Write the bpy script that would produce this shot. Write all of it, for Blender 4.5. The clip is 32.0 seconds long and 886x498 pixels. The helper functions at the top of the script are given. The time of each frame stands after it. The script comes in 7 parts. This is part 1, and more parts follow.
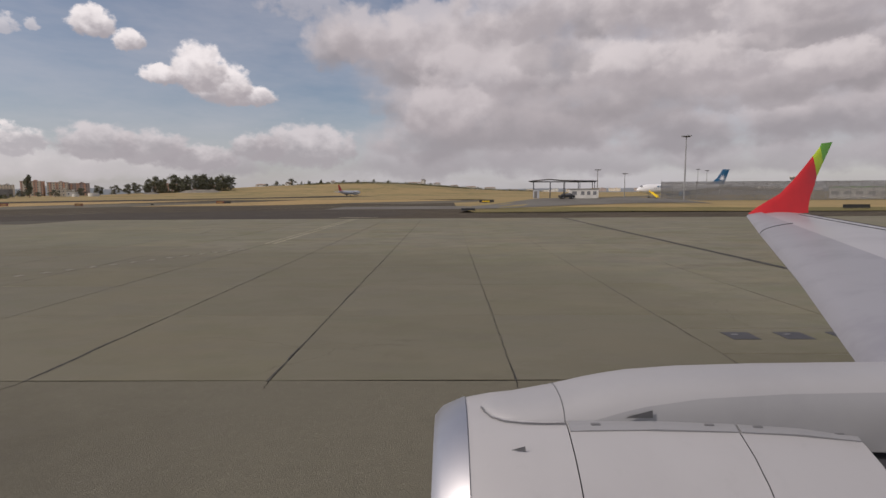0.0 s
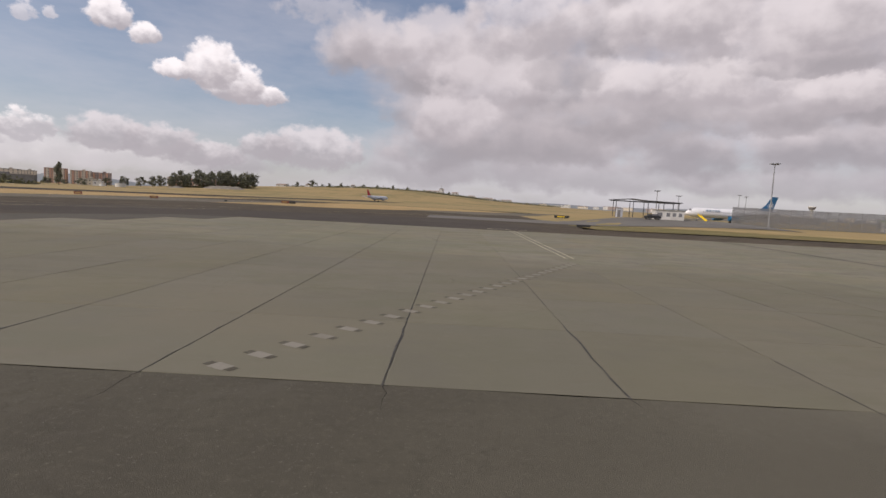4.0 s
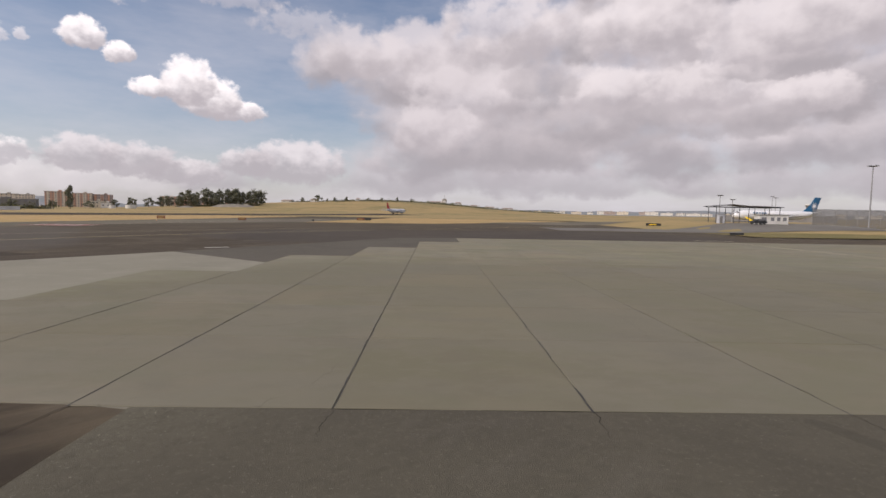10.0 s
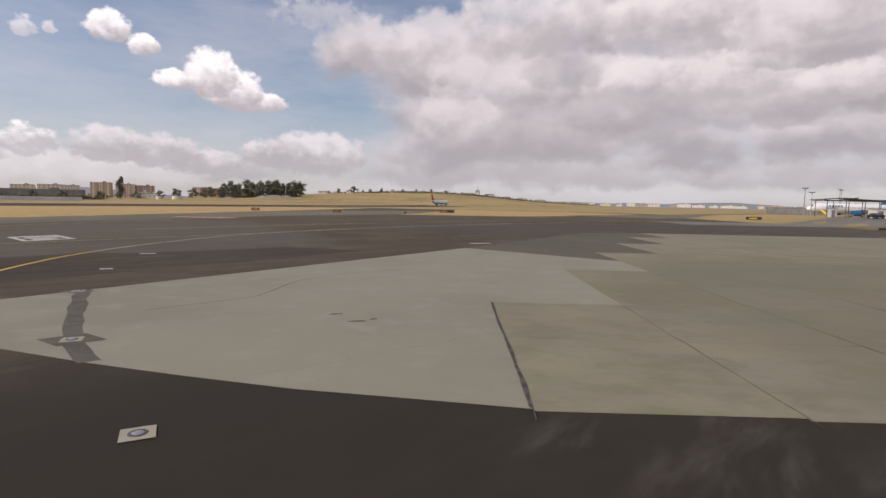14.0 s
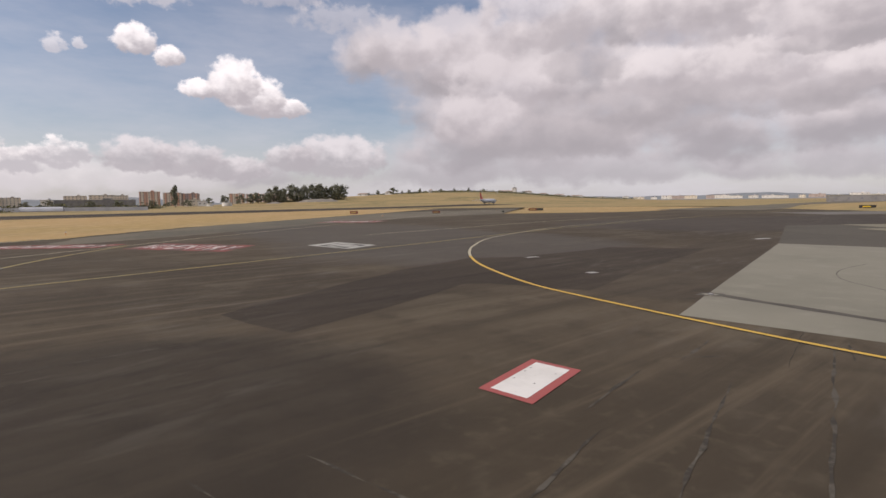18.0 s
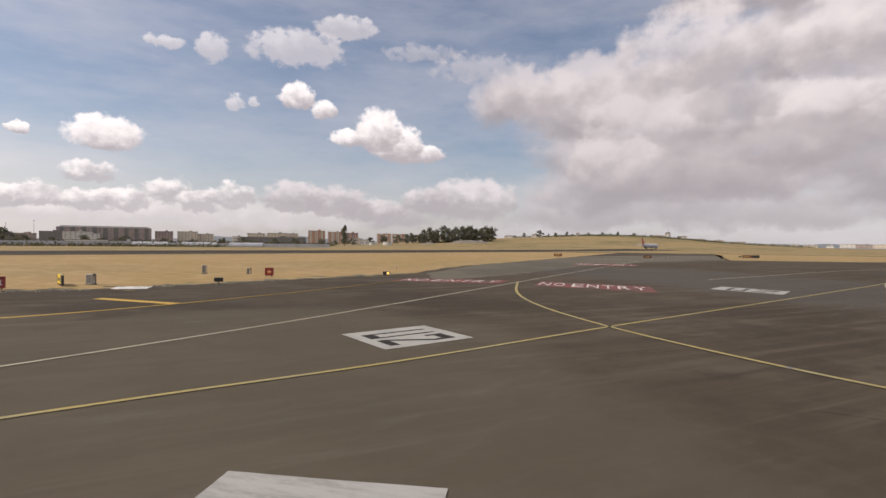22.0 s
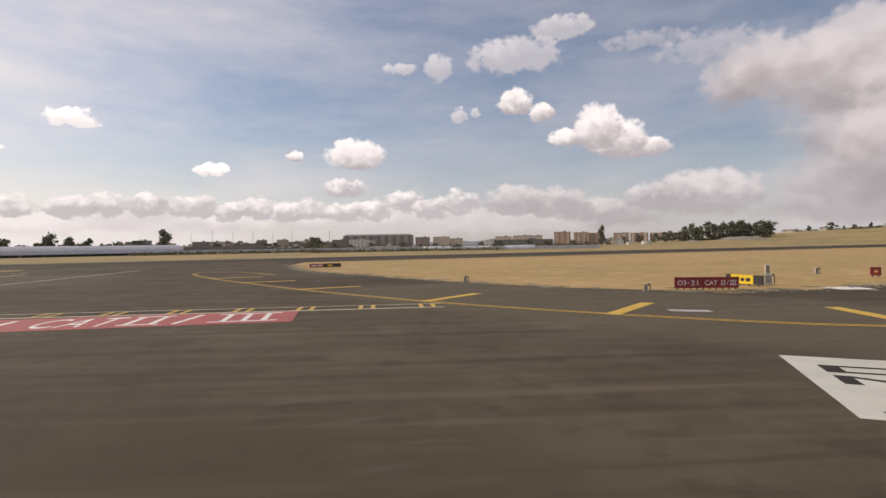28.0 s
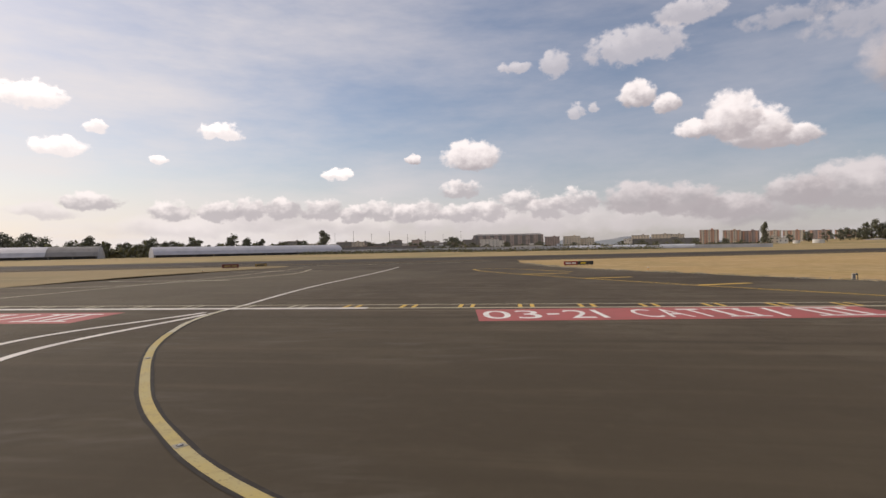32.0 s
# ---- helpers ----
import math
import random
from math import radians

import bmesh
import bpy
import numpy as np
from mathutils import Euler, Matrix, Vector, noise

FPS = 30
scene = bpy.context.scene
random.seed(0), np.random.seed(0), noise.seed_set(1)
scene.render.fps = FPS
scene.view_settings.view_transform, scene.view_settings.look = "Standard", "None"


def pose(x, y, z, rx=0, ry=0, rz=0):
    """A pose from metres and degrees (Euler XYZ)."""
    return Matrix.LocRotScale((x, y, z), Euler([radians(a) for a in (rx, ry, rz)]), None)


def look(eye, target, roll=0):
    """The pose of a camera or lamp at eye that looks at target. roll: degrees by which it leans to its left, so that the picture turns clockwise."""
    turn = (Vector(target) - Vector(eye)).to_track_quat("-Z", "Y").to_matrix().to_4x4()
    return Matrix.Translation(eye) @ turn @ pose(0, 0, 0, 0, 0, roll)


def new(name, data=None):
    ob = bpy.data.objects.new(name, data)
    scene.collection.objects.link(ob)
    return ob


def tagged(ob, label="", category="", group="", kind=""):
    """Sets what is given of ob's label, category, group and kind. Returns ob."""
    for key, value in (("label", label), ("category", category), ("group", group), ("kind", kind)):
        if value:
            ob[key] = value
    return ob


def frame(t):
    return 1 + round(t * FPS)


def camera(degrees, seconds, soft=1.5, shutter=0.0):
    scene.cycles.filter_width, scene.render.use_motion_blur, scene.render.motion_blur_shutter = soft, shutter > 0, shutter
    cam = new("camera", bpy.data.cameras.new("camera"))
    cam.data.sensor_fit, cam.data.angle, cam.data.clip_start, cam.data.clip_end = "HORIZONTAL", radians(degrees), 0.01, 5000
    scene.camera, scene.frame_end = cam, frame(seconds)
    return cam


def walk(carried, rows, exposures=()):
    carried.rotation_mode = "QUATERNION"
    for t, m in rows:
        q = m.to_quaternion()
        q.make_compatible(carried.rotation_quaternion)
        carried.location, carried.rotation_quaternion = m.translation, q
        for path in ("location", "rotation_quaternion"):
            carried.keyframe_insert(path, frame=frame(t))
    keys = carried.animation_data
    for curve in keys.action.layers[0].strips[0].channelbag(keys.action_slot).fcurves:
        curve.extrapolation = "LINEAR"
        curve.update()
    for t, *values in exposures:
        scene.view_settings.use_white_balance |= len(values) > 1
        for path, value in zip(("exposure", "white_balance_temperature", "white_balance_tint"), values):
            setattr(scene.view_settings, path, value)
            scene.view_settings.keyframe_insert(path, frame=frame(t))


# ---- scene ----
# ---- the camera and its way ----
cam = camera(79.13, 32.0, 1.5)
PATH = """
0 -2.05 0.00 0.50 -6.04 0.33
0.5 -4.70 0.02 0.17 -5.95 0.30
1 -7.64 0.04 0.81 -5.74 1.86
1.5 -10.47 0.06 1.34 -5.35 0.61
2 -13.26 0.08 0.98 -3.82 0.20
2.5 -16.03 0.02 0.80 -5.22 -2.14
3 -18.76 -0.10 0.62 -5.30 -2.67
3.5 -21.44 -0.10 0.93 -5.23 -2.98
5.5 -32.95 0.10 0.57 -4.68 -2.25
6 -35.66 0.23 -0.26 -4.79 -1.59
6.5 -38.37 0.33 -0.85 -4.80 -1.26
7 -41.18 0.35 -0.88 -4.83 -0.63
7.5 -44.10 0.36 -0.95 -4.65 -0.77
8 -46.95 0.43 -1.01 -4.50 -0.71
8.5 -49.72 0.50 -0.96 -4.31 -0.72
9 -52.52 0.55 -1.00 -4.14 -0.89
9.5 -55.38 0.53 -0.97 -4.01 -0.79
10 -58.23 0.50 -0.85 -3.97 -1.00
10.5 -61.07 0.52 -0.61 -4.02 -1.04
11 -63.98 0.56 -0.46 -3.93 -0.97
11.5 -66.82 0.56 -0.27 -3.99 -0.84
12 -69.69 0.63 -0.16 -4.03 -0.68
12.5 -72.54 0.75 0.05 -4.42 -0.92
13 -75.44 0.90 0.47 -4.68 -1.08
13.5 -78.39 1.05 0.93 -4.83 -1.19
14 -81.41 1.28 1.21 -4.94 -1.15
14.5 -84.43 1.34 1.32 -4.94 -0.88
16.5 -96.24 1.12 2.20 -5.10 0.75
17 -99.21 0.98 2.36 -5.10 1.51
17.5 -102.20 0.72 2.53 -5.04 1.54
18 -105.22 0.38 3.62 -5.06 0.64
18.5 -108.24 0.02 5.44 -4.94 0.45
19 -111.26 -0.41 6.88 -5.08 0.50
19.5 -114.28 -0.97 8.64 -5.09 0.50
20 -117.29 -1.68 10.66 -4.76 -0.53
20.5 -120.20 -2.49 12.32 -0.40 -0.07
21 -123.06 -3.41 13.59 -0.47 -0.46
21.5 -125.86 -4.36 15.31 -0.32 -0.77
22 -128.78 -5.35 17.34 -0.55 -0.61
22.5 -131.76 -6.37 19.55 -0.97 -0.57
23 -134.74 -7.48 21.57 -1.05 -0.41
23.5 -137.63 -8.73 23.34 -1.06 0.04
24 -140.40 -10.12 25.20 -0.93 1.33
24.5 -143.19 -11.57 27.21 -0.69 0.71
25 -146.00 -13.11 29.19 -0.54 0.91
25.5 -148.76 -14.71 31.19 -0.44 1.06
26 -151.53 -16.38 33.22 -0.40 1.01
26.5 -154.24 -18.10 35.02 -0.35 1.05
28.5 -164.20 -25.20 42.56 -0.39 0.78
29 -166.35 -27.32 44.59 -0.37 0.72
29.5 -168.52 -29.52 46.45 -0.34 0.85
30 -170.68 -31.76 48.16 -0.29 0.86
30.5 -172.80 -34.09 49.72 -0.26 1.05
31 -174.88 -36.52 51.01 -0.20 1.04
31.5 -176.95 -39.06 52.05 -0.21 1.05
32 -178.98 -41.60 52.80 -0.19 1.01
"""
EYE = 3.76
rows = []
for line in PATH.split("\n"):
    if line.strip():
        t, cx, cy, yaw, pitch, roll = (float(v) for v in line.split())
        rows.append((t, pose(cx, cy, EYE, 90 + pitch, roll, yaw)))
walk(cam, rows, exposures=((0.0, -0.08, 6600, 16), (1.0, 0.06, 6560, 17), (3.0, 0.12, 6540, 17), (6.0, 0.22, 6540, 17), (14.0, 0.28, 6590, 17), (19.0, 0.24, 6590, 17), (23.0, 0.24, 6750, 16), (26.0, 0.22, 6850, 16.5), (32.0, 0.12, 6800, 16.5)))

# ---- world and sun ----
SUN_AZ, SUN_EL = 205.0, 39.0


def link(tree, a, b):
    tree.links.new(a, b)


def mnode(tree, op, a, b=None, c=None):
    n = tree.nodes.new("ShaderNodeMath")
    n.operation = op
    for i, v in enumerate((a, b, c)):
        if v is None:
            continue
        if isinstance(v, (int, float)):
            n.inputs[i].default_value = v
        else:
            link(tree, v, n.inputs[i])
    return n.outputs[0]


def vnode(tree, op, a, b=None):
    n = tree.nodes.new("ShaderNodeVectorMath")
    n.operation = op
    for i, v in enumerate((a, b)):
        if v is None:
            continue
        if isinstance(v, (tuple, list)):
            n.inputs[i].default_value = v
        else:
            link(tree, v, n.inputs[i])
    return n.outputs["Value"] if op == "DOT_PRODUCT" else n.outputs["Vector"]


def ramp01(tree, v, lo, hi):
    n = tree.nodes.new("ShaderNodeMapRange")
    n.interpolation_type = "SMOOTHSTEP"
    n.inputs["From Min"].default_value, n.inputs["From Max"].default_value = lo, hi
    link(tree, v, n.inputs["Value"])
    return n.outputs["Result"]


def mixcol(tree, fac, a, b, blend="MIX"):
    n = tree.nodes.new("ShaderNodeMix")
    n.data_type, n.blend_type = "RGBA", blend
    fa = [s for s in n.inputs if s.name == "Factor" and s.type == "VALUE"][0]
    ca = [s for s in n.inputs if s.name == "A" and s.type == "RGBA"][0]
    cb = [s for s in n.inputs if s.name == "B" and s.type == "RGBA"][0]
    for sock, v in ((fa, fac), (ca, a), (cb, b)):
        if isinstance(v, (int, float)):
            sock.default_value = v
        elif isinstance(v, (tuple, list)):
            sock.default_value = (*v, 1.0)
        else:
            link(tree, v, sock)
    return [s for s in n.outputs if s.type == "RGBA"][0]


def noise_node(tree, vec, scale, detail=4.0, rough=0.55):
    n = tree.nodes.new("ShaderNodeTexNoise")
    n.inputs["Scale"].default_value, n.inputs["Detail"].default_value = scale, detail
    n.inputs["Roughness"].default_value = rough
    if vec is not None:
        link(tree, vec, n.inputs["Vector"])
    return n


# clouds, from the far and low to the near and high: azimuth, elevation and half sizes, in degrees
GREY_SHEET = [(62.0, 14.0, 24.0, 9.0), (88.0, 11.5, 12.0, 5.5), (50.0, 7.0, 22.0, 5.0), (84.0, 6.0, 14.0, 4.0)]
LOW_HAZE = [(77.0, 3.2, 18.0, 1.7), (57.9, 2.8, 11.0, 1.4), (94.9, 3.0, 8.0, 1.9), (45.0, 3.4, 9.0, 2.0), (112.2, 2.6, 5.0, 1.2), (179.5, 3.6, 3.0, 0.6), (160.8, 3.2, 6.0, 0.9), (140.0, 2.9, 9.0, 1.2), (120.0, 2.4, 6.0, 1.4), (129.0, 2.8, 7.0, 1.7), (138.0, 2.3, 8.0, 1.3), (152.0, 2.2, 9.0, 1.2), (168.0, 2.2, 8.0, 1.1)]
LOW_PUFFS = [(114.8, 3.2, 3.9, 1.2), (118.6, 4.0, 3.6, 1.5), (122.9, 4.4, 3.4, 1.5), (104.6, 4.4, 5.4, 2.1), (109.1, 4.4, 2.9, 1.3),
             (176.1, 4.5, 2.5, 0.8), (169.6, 3.7, 2.2, 0.9), (165.3, 3.8, 2.0, 0.9), (162.6, 4.0, 1.7, 1.0), (159.2, 4.0, 2.2, 1.0), (155.3, 4.0, 2.3, 1.1), (152.2, 3.5, 1.6, 0.9), (149.5, 3.8, 2.4, 1.0), (146.8, 3.4, 1.6, 0.9),
             (144.6, 3.7, 2.1, 1.0), (140.8, 5.9, 2.3, 0.9), (141.4, 3.4, 2.2, 0.9), (138.0, 3.6, 2.0, 1.1), (134.5, 4.6, 2.3, 1.1), (131.8, 3.7, 2.0, 1.1), (128.9, 4.3, 2.4, 1.2)]
BANK_LOW = [(56.0, 5.8, 7.0, 2.0), (46.0, 7.0, 8.0, 2.4), (91.3, 5.6, 7.0, 2.5), (67.9, 5.0, 8.0, 2.0), (75.0, 6.6, 11.0, 2.4), (85.4, 7.8, 10.5, 3.0), (93.5, 8.6, 5.0, 2.2)]
BANK = [(101.6, 14.6, 3.6, 2.3), (97.9, 15.0, 6.4, 2.2), (93.0, 12.9, 7.0, 2.3), (84.4, 14.6, 8.7, 2.8), (76.4, 17.6, 10.0, 2.6),
        (79.5, 11.6, 8.0, 2.6), (70.7, 9.1, 9.5, 2.0), (60.4, 9.8, 9.5, 2.2), (67.7, 11.9, 8.2, 3.0), (52.5, 10.6, 6.5, 2.3), (44.0, 12.0, 7.0, 3.2), (60.6, 14.0, 8.1, 2.7), (66.9, 17.4, 8.5, 2.7), (55.5, 16.4, 8.0, 2.8), (45.0, 18.0, 8.0, 3.0), (62.3, 21.0, 15.0, 2.2), (77.0, 22.6, 9.0, 2.0)]
SMALL = [(110.0, 9.3, 2.9, 1.0), (117.4, 10.7, 2.1, 0.8), (112.4, 10.2, 3.1, 1.7), (114.3, 11.4, 2.5, 2.1), (122.7, 14.4, 1.8, 1.2), (119.9, 13.3, 1.3, 0.9), (139.6, 9.4, 3.3, 1.4), (145.8, 9.2, 0.8, 0.5),
         (153.8, 7.7, 1.8, 0.55), (165.2, 11.5, 2.1, 0.8), (170.6, 8.6, 0.9, 0.4), (175.6, 11.2, 0.9, 0.6), (178.3, 9.2, 2.3, 0.8), (180.0, 13.2, 2.6, 1.0)]
WISPS = [(128.6, 13.5, 1.0, 0.7), (126.9, 13.8, 0.6, 0.5), (122.6, 18.9, 5.0, 1.7), (130.7, 18.2, 1.6, 1.3), (117.9, 21.2, 3.3, 1.0), (134.7, 18.2, 1.9, 0.5), (109.5, 19.3, 4.4, 0.8), (103.5, 17.8, 5.5, 1.3)]


BANK_LIT = [(98.4, 15.4, 5.4, 2.3), (91.0, 15.0, 7.2, 3.3), (86.8, 11.7, 6.6, 2.7), (82.6, 18.1, 7.1, 3.3), (68.4, 17.6, 6.8, 3.7), (56.5, 15.6, 7.2, 3.8), (72.2, 11.8, 5.2, 2.1), (63.4, 11.6, 5.8, 2.1), (55.3, 10.3, 4.5, 1.6), (89.8, 8.3, 5.1, 2.5)]
BANK_DARK = [(79.0, 13.2, 4.7, 1.7), (73.3, 8.4, 11.1, 2.3), (82.6, 6.1, 9.5, 1.9), (58.3, 13.2, 5.7, 0.9), (61.0, 8.4, 6.1, 1.5), (54.5, 13.4, 3.6, 0.8)]


def puff_group():
    """Lays one cumulus over the sky behind it: bright crown, flat grey foot."""
    g = bpy.data.node_groups.new("cumulus", "ShaderNodeTree")
    for nm, ty in (("Place", "Vector"), ("Middle", "Vector"), ("Inverse", "Vector"), ("Ragged", "Float"), ("Grain", "Float"), ("Behind", "Color"), ("Lit", "Color"), ("Dull", "Color"), ("Density", "Float"), ("Gain", "Float")):
        g.interface.new_socket(nm, in_out="INPUT", socket_type="NodeSocket" + ty)
    g.interface.new_socket("Sky", in_out="OUTPUT", socket_type="NodeSocketColor")
    gin, gout = g.nodes.new("NodeGroupInput"), g.nodes.new("NodeGroupOutput")
    place, middle, inverse, ragged, grain, behind, lit, dull, density, gain = gin.outputs[:10]
    d = vnode(g, "MULTIPLY", vnode(g, "SUBTRACT", place, middle), inverse)
    dx, dy = vnode(g, "DOT_PRODUCT", d, (1, 0, 0)), vnode(g, "DOT_PRODUCT", d, (0, 1, 0))
    yy = mnode(g, "MAXIMUM", mnode(g, "MULTIPLY", dy, 0.78), mnode(g, "MULTIPLY", dy, -1.05))
    r2 = mnode(g, "ADD", mnode(g, "MULTIPLY", dx, dx), mnode(g, "MULTIPLY", yy, yy))
    body = mnode(g, "ADD", mnode(g, "SUBTRACT", 1.0, r2), ragged)
    alpha = mnode(g, "MULTIPLY", ramp01(g, mnode(g, "MULTIPLY", mnode(g, "ADD", body, 0.2), gain), 0.0, 1.0), density)
    tone = mnode(g, "ADD", mnode(g, "ADD", dy, mnode(g, "MULTIPLY", dx, 0.22)), grain)
    col = mixcol(g, ramp01(g, tone, -0.6, 1.05), dull, lit)
    link(g, mixcol(g, alpha, behind, col), gout.inputs[0])
    return g


def make_world():
    w = bpy.data.worlds.new("sky_with_clouds")
    scene.world = w
    w.use_nodes = True
    tr = w.node_tree
    tr.nodes.clear()
    out = tr.nodes.new("ShaderNodeOutputWorld")
    bg = tr.nodes.new("ShaderNodeBackground")
    sky = tr.nodes.new("ShaderNodeTexSky")
    sky.sky_type, sky.sun_disc = "NISHITA", False
    sky.sun_elevation, sky.sun_rotation = radians(SUN_EL), radians(90 - SUN_AZ)
    sky.air_density, sky.dust_density, sky.ozone_density = 1.0, 1.2, 1.2
    tc = tr.nodes.new("ShaderNodeTexCoord")
    way = tc.outputs["Generated"]
    c, s = math.cos(radians(110)), math.sin(radians(110))
    ahead, left = vnode(tr, "DOT_PRODUCT", way, (c, s, 0)), vnode(tr, "DOT_PRODUCT", way, (-s, c, 0))
    up = vnode(tr, "DOT_PRODUCT", way, (0, 0, 1))
    az = mnode(tr, "MULTIPLY", mnode(tr, "ARCTAN2", left, ahead), 57.2958)
    el = mnode(tr, "MULTIPLY", mnode(tr, "ARCSINE", up), 57.2958)
    comb = tr.nodes.new("ShaderNodeCombineXYZ")
    link(tr, az, comb.inputs[0])
    link(tr, el, comb.inputs[1])
    flat = comb.outputs[0]

    def fbm(sx, sy, detail, rough, shift=0.0):
        v = vnode(tr, "ADD", vnode(tr, "MULTIPLY", flat, (sx, sy, 0)), (shift, shift, shift))
        return mnode(tr, "SUBTRACT", noise_node(tr, v, 1.0, detail, rough).outputs[0], 0.5)

    def pushed(sizes):
        p = flat
        for scale, amount in sizes:
            n = noise_node(tr, vnode(tr, "MULTIPLY", flat, (scale, scale * 1.15, 0)), 1.0, 3.0, 0.6)
            p = vnode(tr, "ADD", p, vnode(tr, "MULTIPLY", vnode(tr, "SUBTRACT", n.outputs["Color"], (0.5, 0.5, 0.5)), (amount * 1.3, amount * 1.0, 0)))
        return p
    near_place, wide_place = pushed(((0.45, 0.9), (1.4, 0.55), (4.0, 0.16))), pushed(((0.16, 2.6), (0.5, 1.2), (1.5, 0.35)))
    near_edge, wide_edge = fbm(0.85, 1.05, 5.0, 0.52), fbm(0.24, 0.3, 5.0, 0.48)
    near_grain, wide_grain, broad = fbm(0.8, 1.0, 4.0, 0.5, 7.0), fbm(0.24, 0.3, 5.0, 0.46, 3.0), fbm(0.08, 0.13, 3.0, 0.5, 5.0)
    # thin veil, denser towards the sun and the horizon
    veiln = noise_node(tr, vnode(tr, "MULTIPLY", flat, (0.03, 0.11, 0)), 1.0, 6.0, 0.62).outputs[0]
    sunward = ramp01(tr, az, 8.0, 75.0)
    low = ramp01(tr, el, 10.0, 0.0)
    veil = mnode(tr, "MULTIPLY", ramp01(tr, veiln, 0.25, 0.75), mnode(tr, "ADD", 0.47, mnode(tr, "MULTIPLY", sunward, 0.42)))
    veil = mnode(tr, "MINIMUM", mnode(tr, "ADD", veil, mnode(tr, "MULTIPLY", low, 0.45)), 0.95)
    veilcol = mixcol(tr, sunward, (6.75, 6.7, 7.05), (9.0, 8.8, 8.6))
    col = mixcol(tr, veil, sky.outputs[0], veilcol)
    # the sky beyond the part that is named below
    far = mnode(tr, "ABSOLUTE", mnode(tr, "ADD", az, -5.0))
    unseen = mnode(tr, "MAXIMUM", ramp01(tr, far, 78.0, 88.0), ramp01(tr, el, 26.0, 34.0))
    rest = mnode(tr, "MULTIPLY", ramp01(tr, fbm(0.035, 0.06, 5.0, 0.6), -0.05, 0.2), unseen)
    col = mixcol(tr, rest, col, (7.6, 7.3, 7.4))
    grp = puff_group()

    def lay(col, clouds, place, edge, edge_k, grain, grain_k, lit, dull, density, bias=0.0, broad_k=2.4, gain=0.95):
        rag = mnode(tr, "MULTIPLY", edge, edge_k)
        gr = mnode(tr, "ADD", mnode(tr, "MULTIPLY", grain, grain_k), mnode(tr, "MULTIPLY", broad, broad_k))
        gr = mnode(tr, "ADD", gr, bias)
        for a, e, ra, re in clouds:
            n = tr.nodes.new("ShaderNodeGroup")
            n.node_tree = grp
            link(tr, place, n.inputs[0])
            n.inputs[1].default_value, n.inputs[2].default_value = (a - 110, e, 0), (1 / ra, 1 / re, 0)
            link(tr, rag, n.inputs[3])
            link(tr, gr, n.inputs[4])
            link(tr, col, n.inputs[5])
            n.inputs[6].default_value, n.inputs[7].default_value = (*lit, 1), (*dull, 1)
            n.inputs[8].default_value = density
            n.inputs[9].default_value = gain
            col = n.outputs[0]
        return col
    col = lay(col, GREY_SHEET, wide_place, wide_edge, 1.2, wide_grain, 2.4, (7.0, 6.65, 6.75), (4.7, 4.45, 4.6), 0.8)
    col = lay(col, [p for p in LOW_HAZE if p[0] < 115], wide_place, wide_edge, 2.2, wide_grain, 2.0, (5.7, 5.5, 5.7), (4.4, 4.25, 4.45), 0.75)
    col = lay(col, [p for p in LOW_HAZE if p[0] >= 115], wide_place, wide_edge, 2.2, wide_grain, 2.0, (9.4, 9.1, 9.0), (6.6, 6.4, 6.5), 0.7)
    col = lay(col, [p for p in LOW_PUFFS if p[0] < 128], near_place, near_edge, 1.5, near_grain, 1.8, (8.1, 7.75, 7.8), (4.6, 4.4, 4.6), 0.85, 0.0, 2.4, 1.5)
    col = lay(col, [p for p in LOW_PUFFS if p[0] >= 128], near_place, near_edge, 2.6, near_grain, 2.6, (10.8, 10.4, 10.2), (5.3, 5.15, 5.35), 0.85, -0.25, 0.8, 1.4)
    col = lay(col, BANK_LOW, wide_place, wide_edge, 2.2, wide_grain, 2.2, (6.6, 6.25, 6.35), (3.9, 3.75, 3.95), 0.82)
    col = lay(col, [p for p in BANK if 62 <= p[0] <= 90], wide_place, wide_edge, 2.0, wide_grain, 2.2, (7.7, 7.3, 7.3), (3.8, 3.6, 3.75), 0.86)
    col = lay(col, [p for p in BANK if p[0] < 62 or p[0] > 90], wide_place, wide_edge, 2.0, wide_grain, 2.2, (6.7, 6.35, 6.45), (3.9, 3.7, 3.85), 0.86)
    lump_place = pushed(((0.16, 1.6), (0.45, 1.3), (1.4, 0.6)))
    lump_edge, lump_grain = fbm(0.32, 0.38, 5.0, 0.48, 11.0), fbm(0.36, 0.44, 5.0, 0.48, 13.0)
    col = lay(col, [p for p in BANK_LIT if p[0] >= 86], lump_place, lump_edge, 2.2, lump_grain, 2.4, (7.5, 7.1, 7.15), (4.8, 4.5, 4.65), 0.74, 0.15, 0.4, 1.5)
    col = lay(col, [p for p in BANK_LIT if p[0] < 86], lump_place, lump_edge, 2.2, lump_grain, 2.4, (8.4, 7.95, 7.9), (4.9, 4.6, 4.75), 0.74, 0.15, 0.4, 1.5)
    col = lay(col, BANK_DARK, lump_place, lump_edge, 2.4, lump_grain, 1.8, (5.7, 5.35, 5.45), (4.1, 3.9, 4.05), 0.62, -0.1, 0.4, 1.2)
    col = lay(col, [p for p in WISPS if p[0] < 112], near_place, near_edge, 3.0, near_grain, 1.2, (7.6, 7.3, 7.4), (6.0, 5.8, 6.0), 0.42)
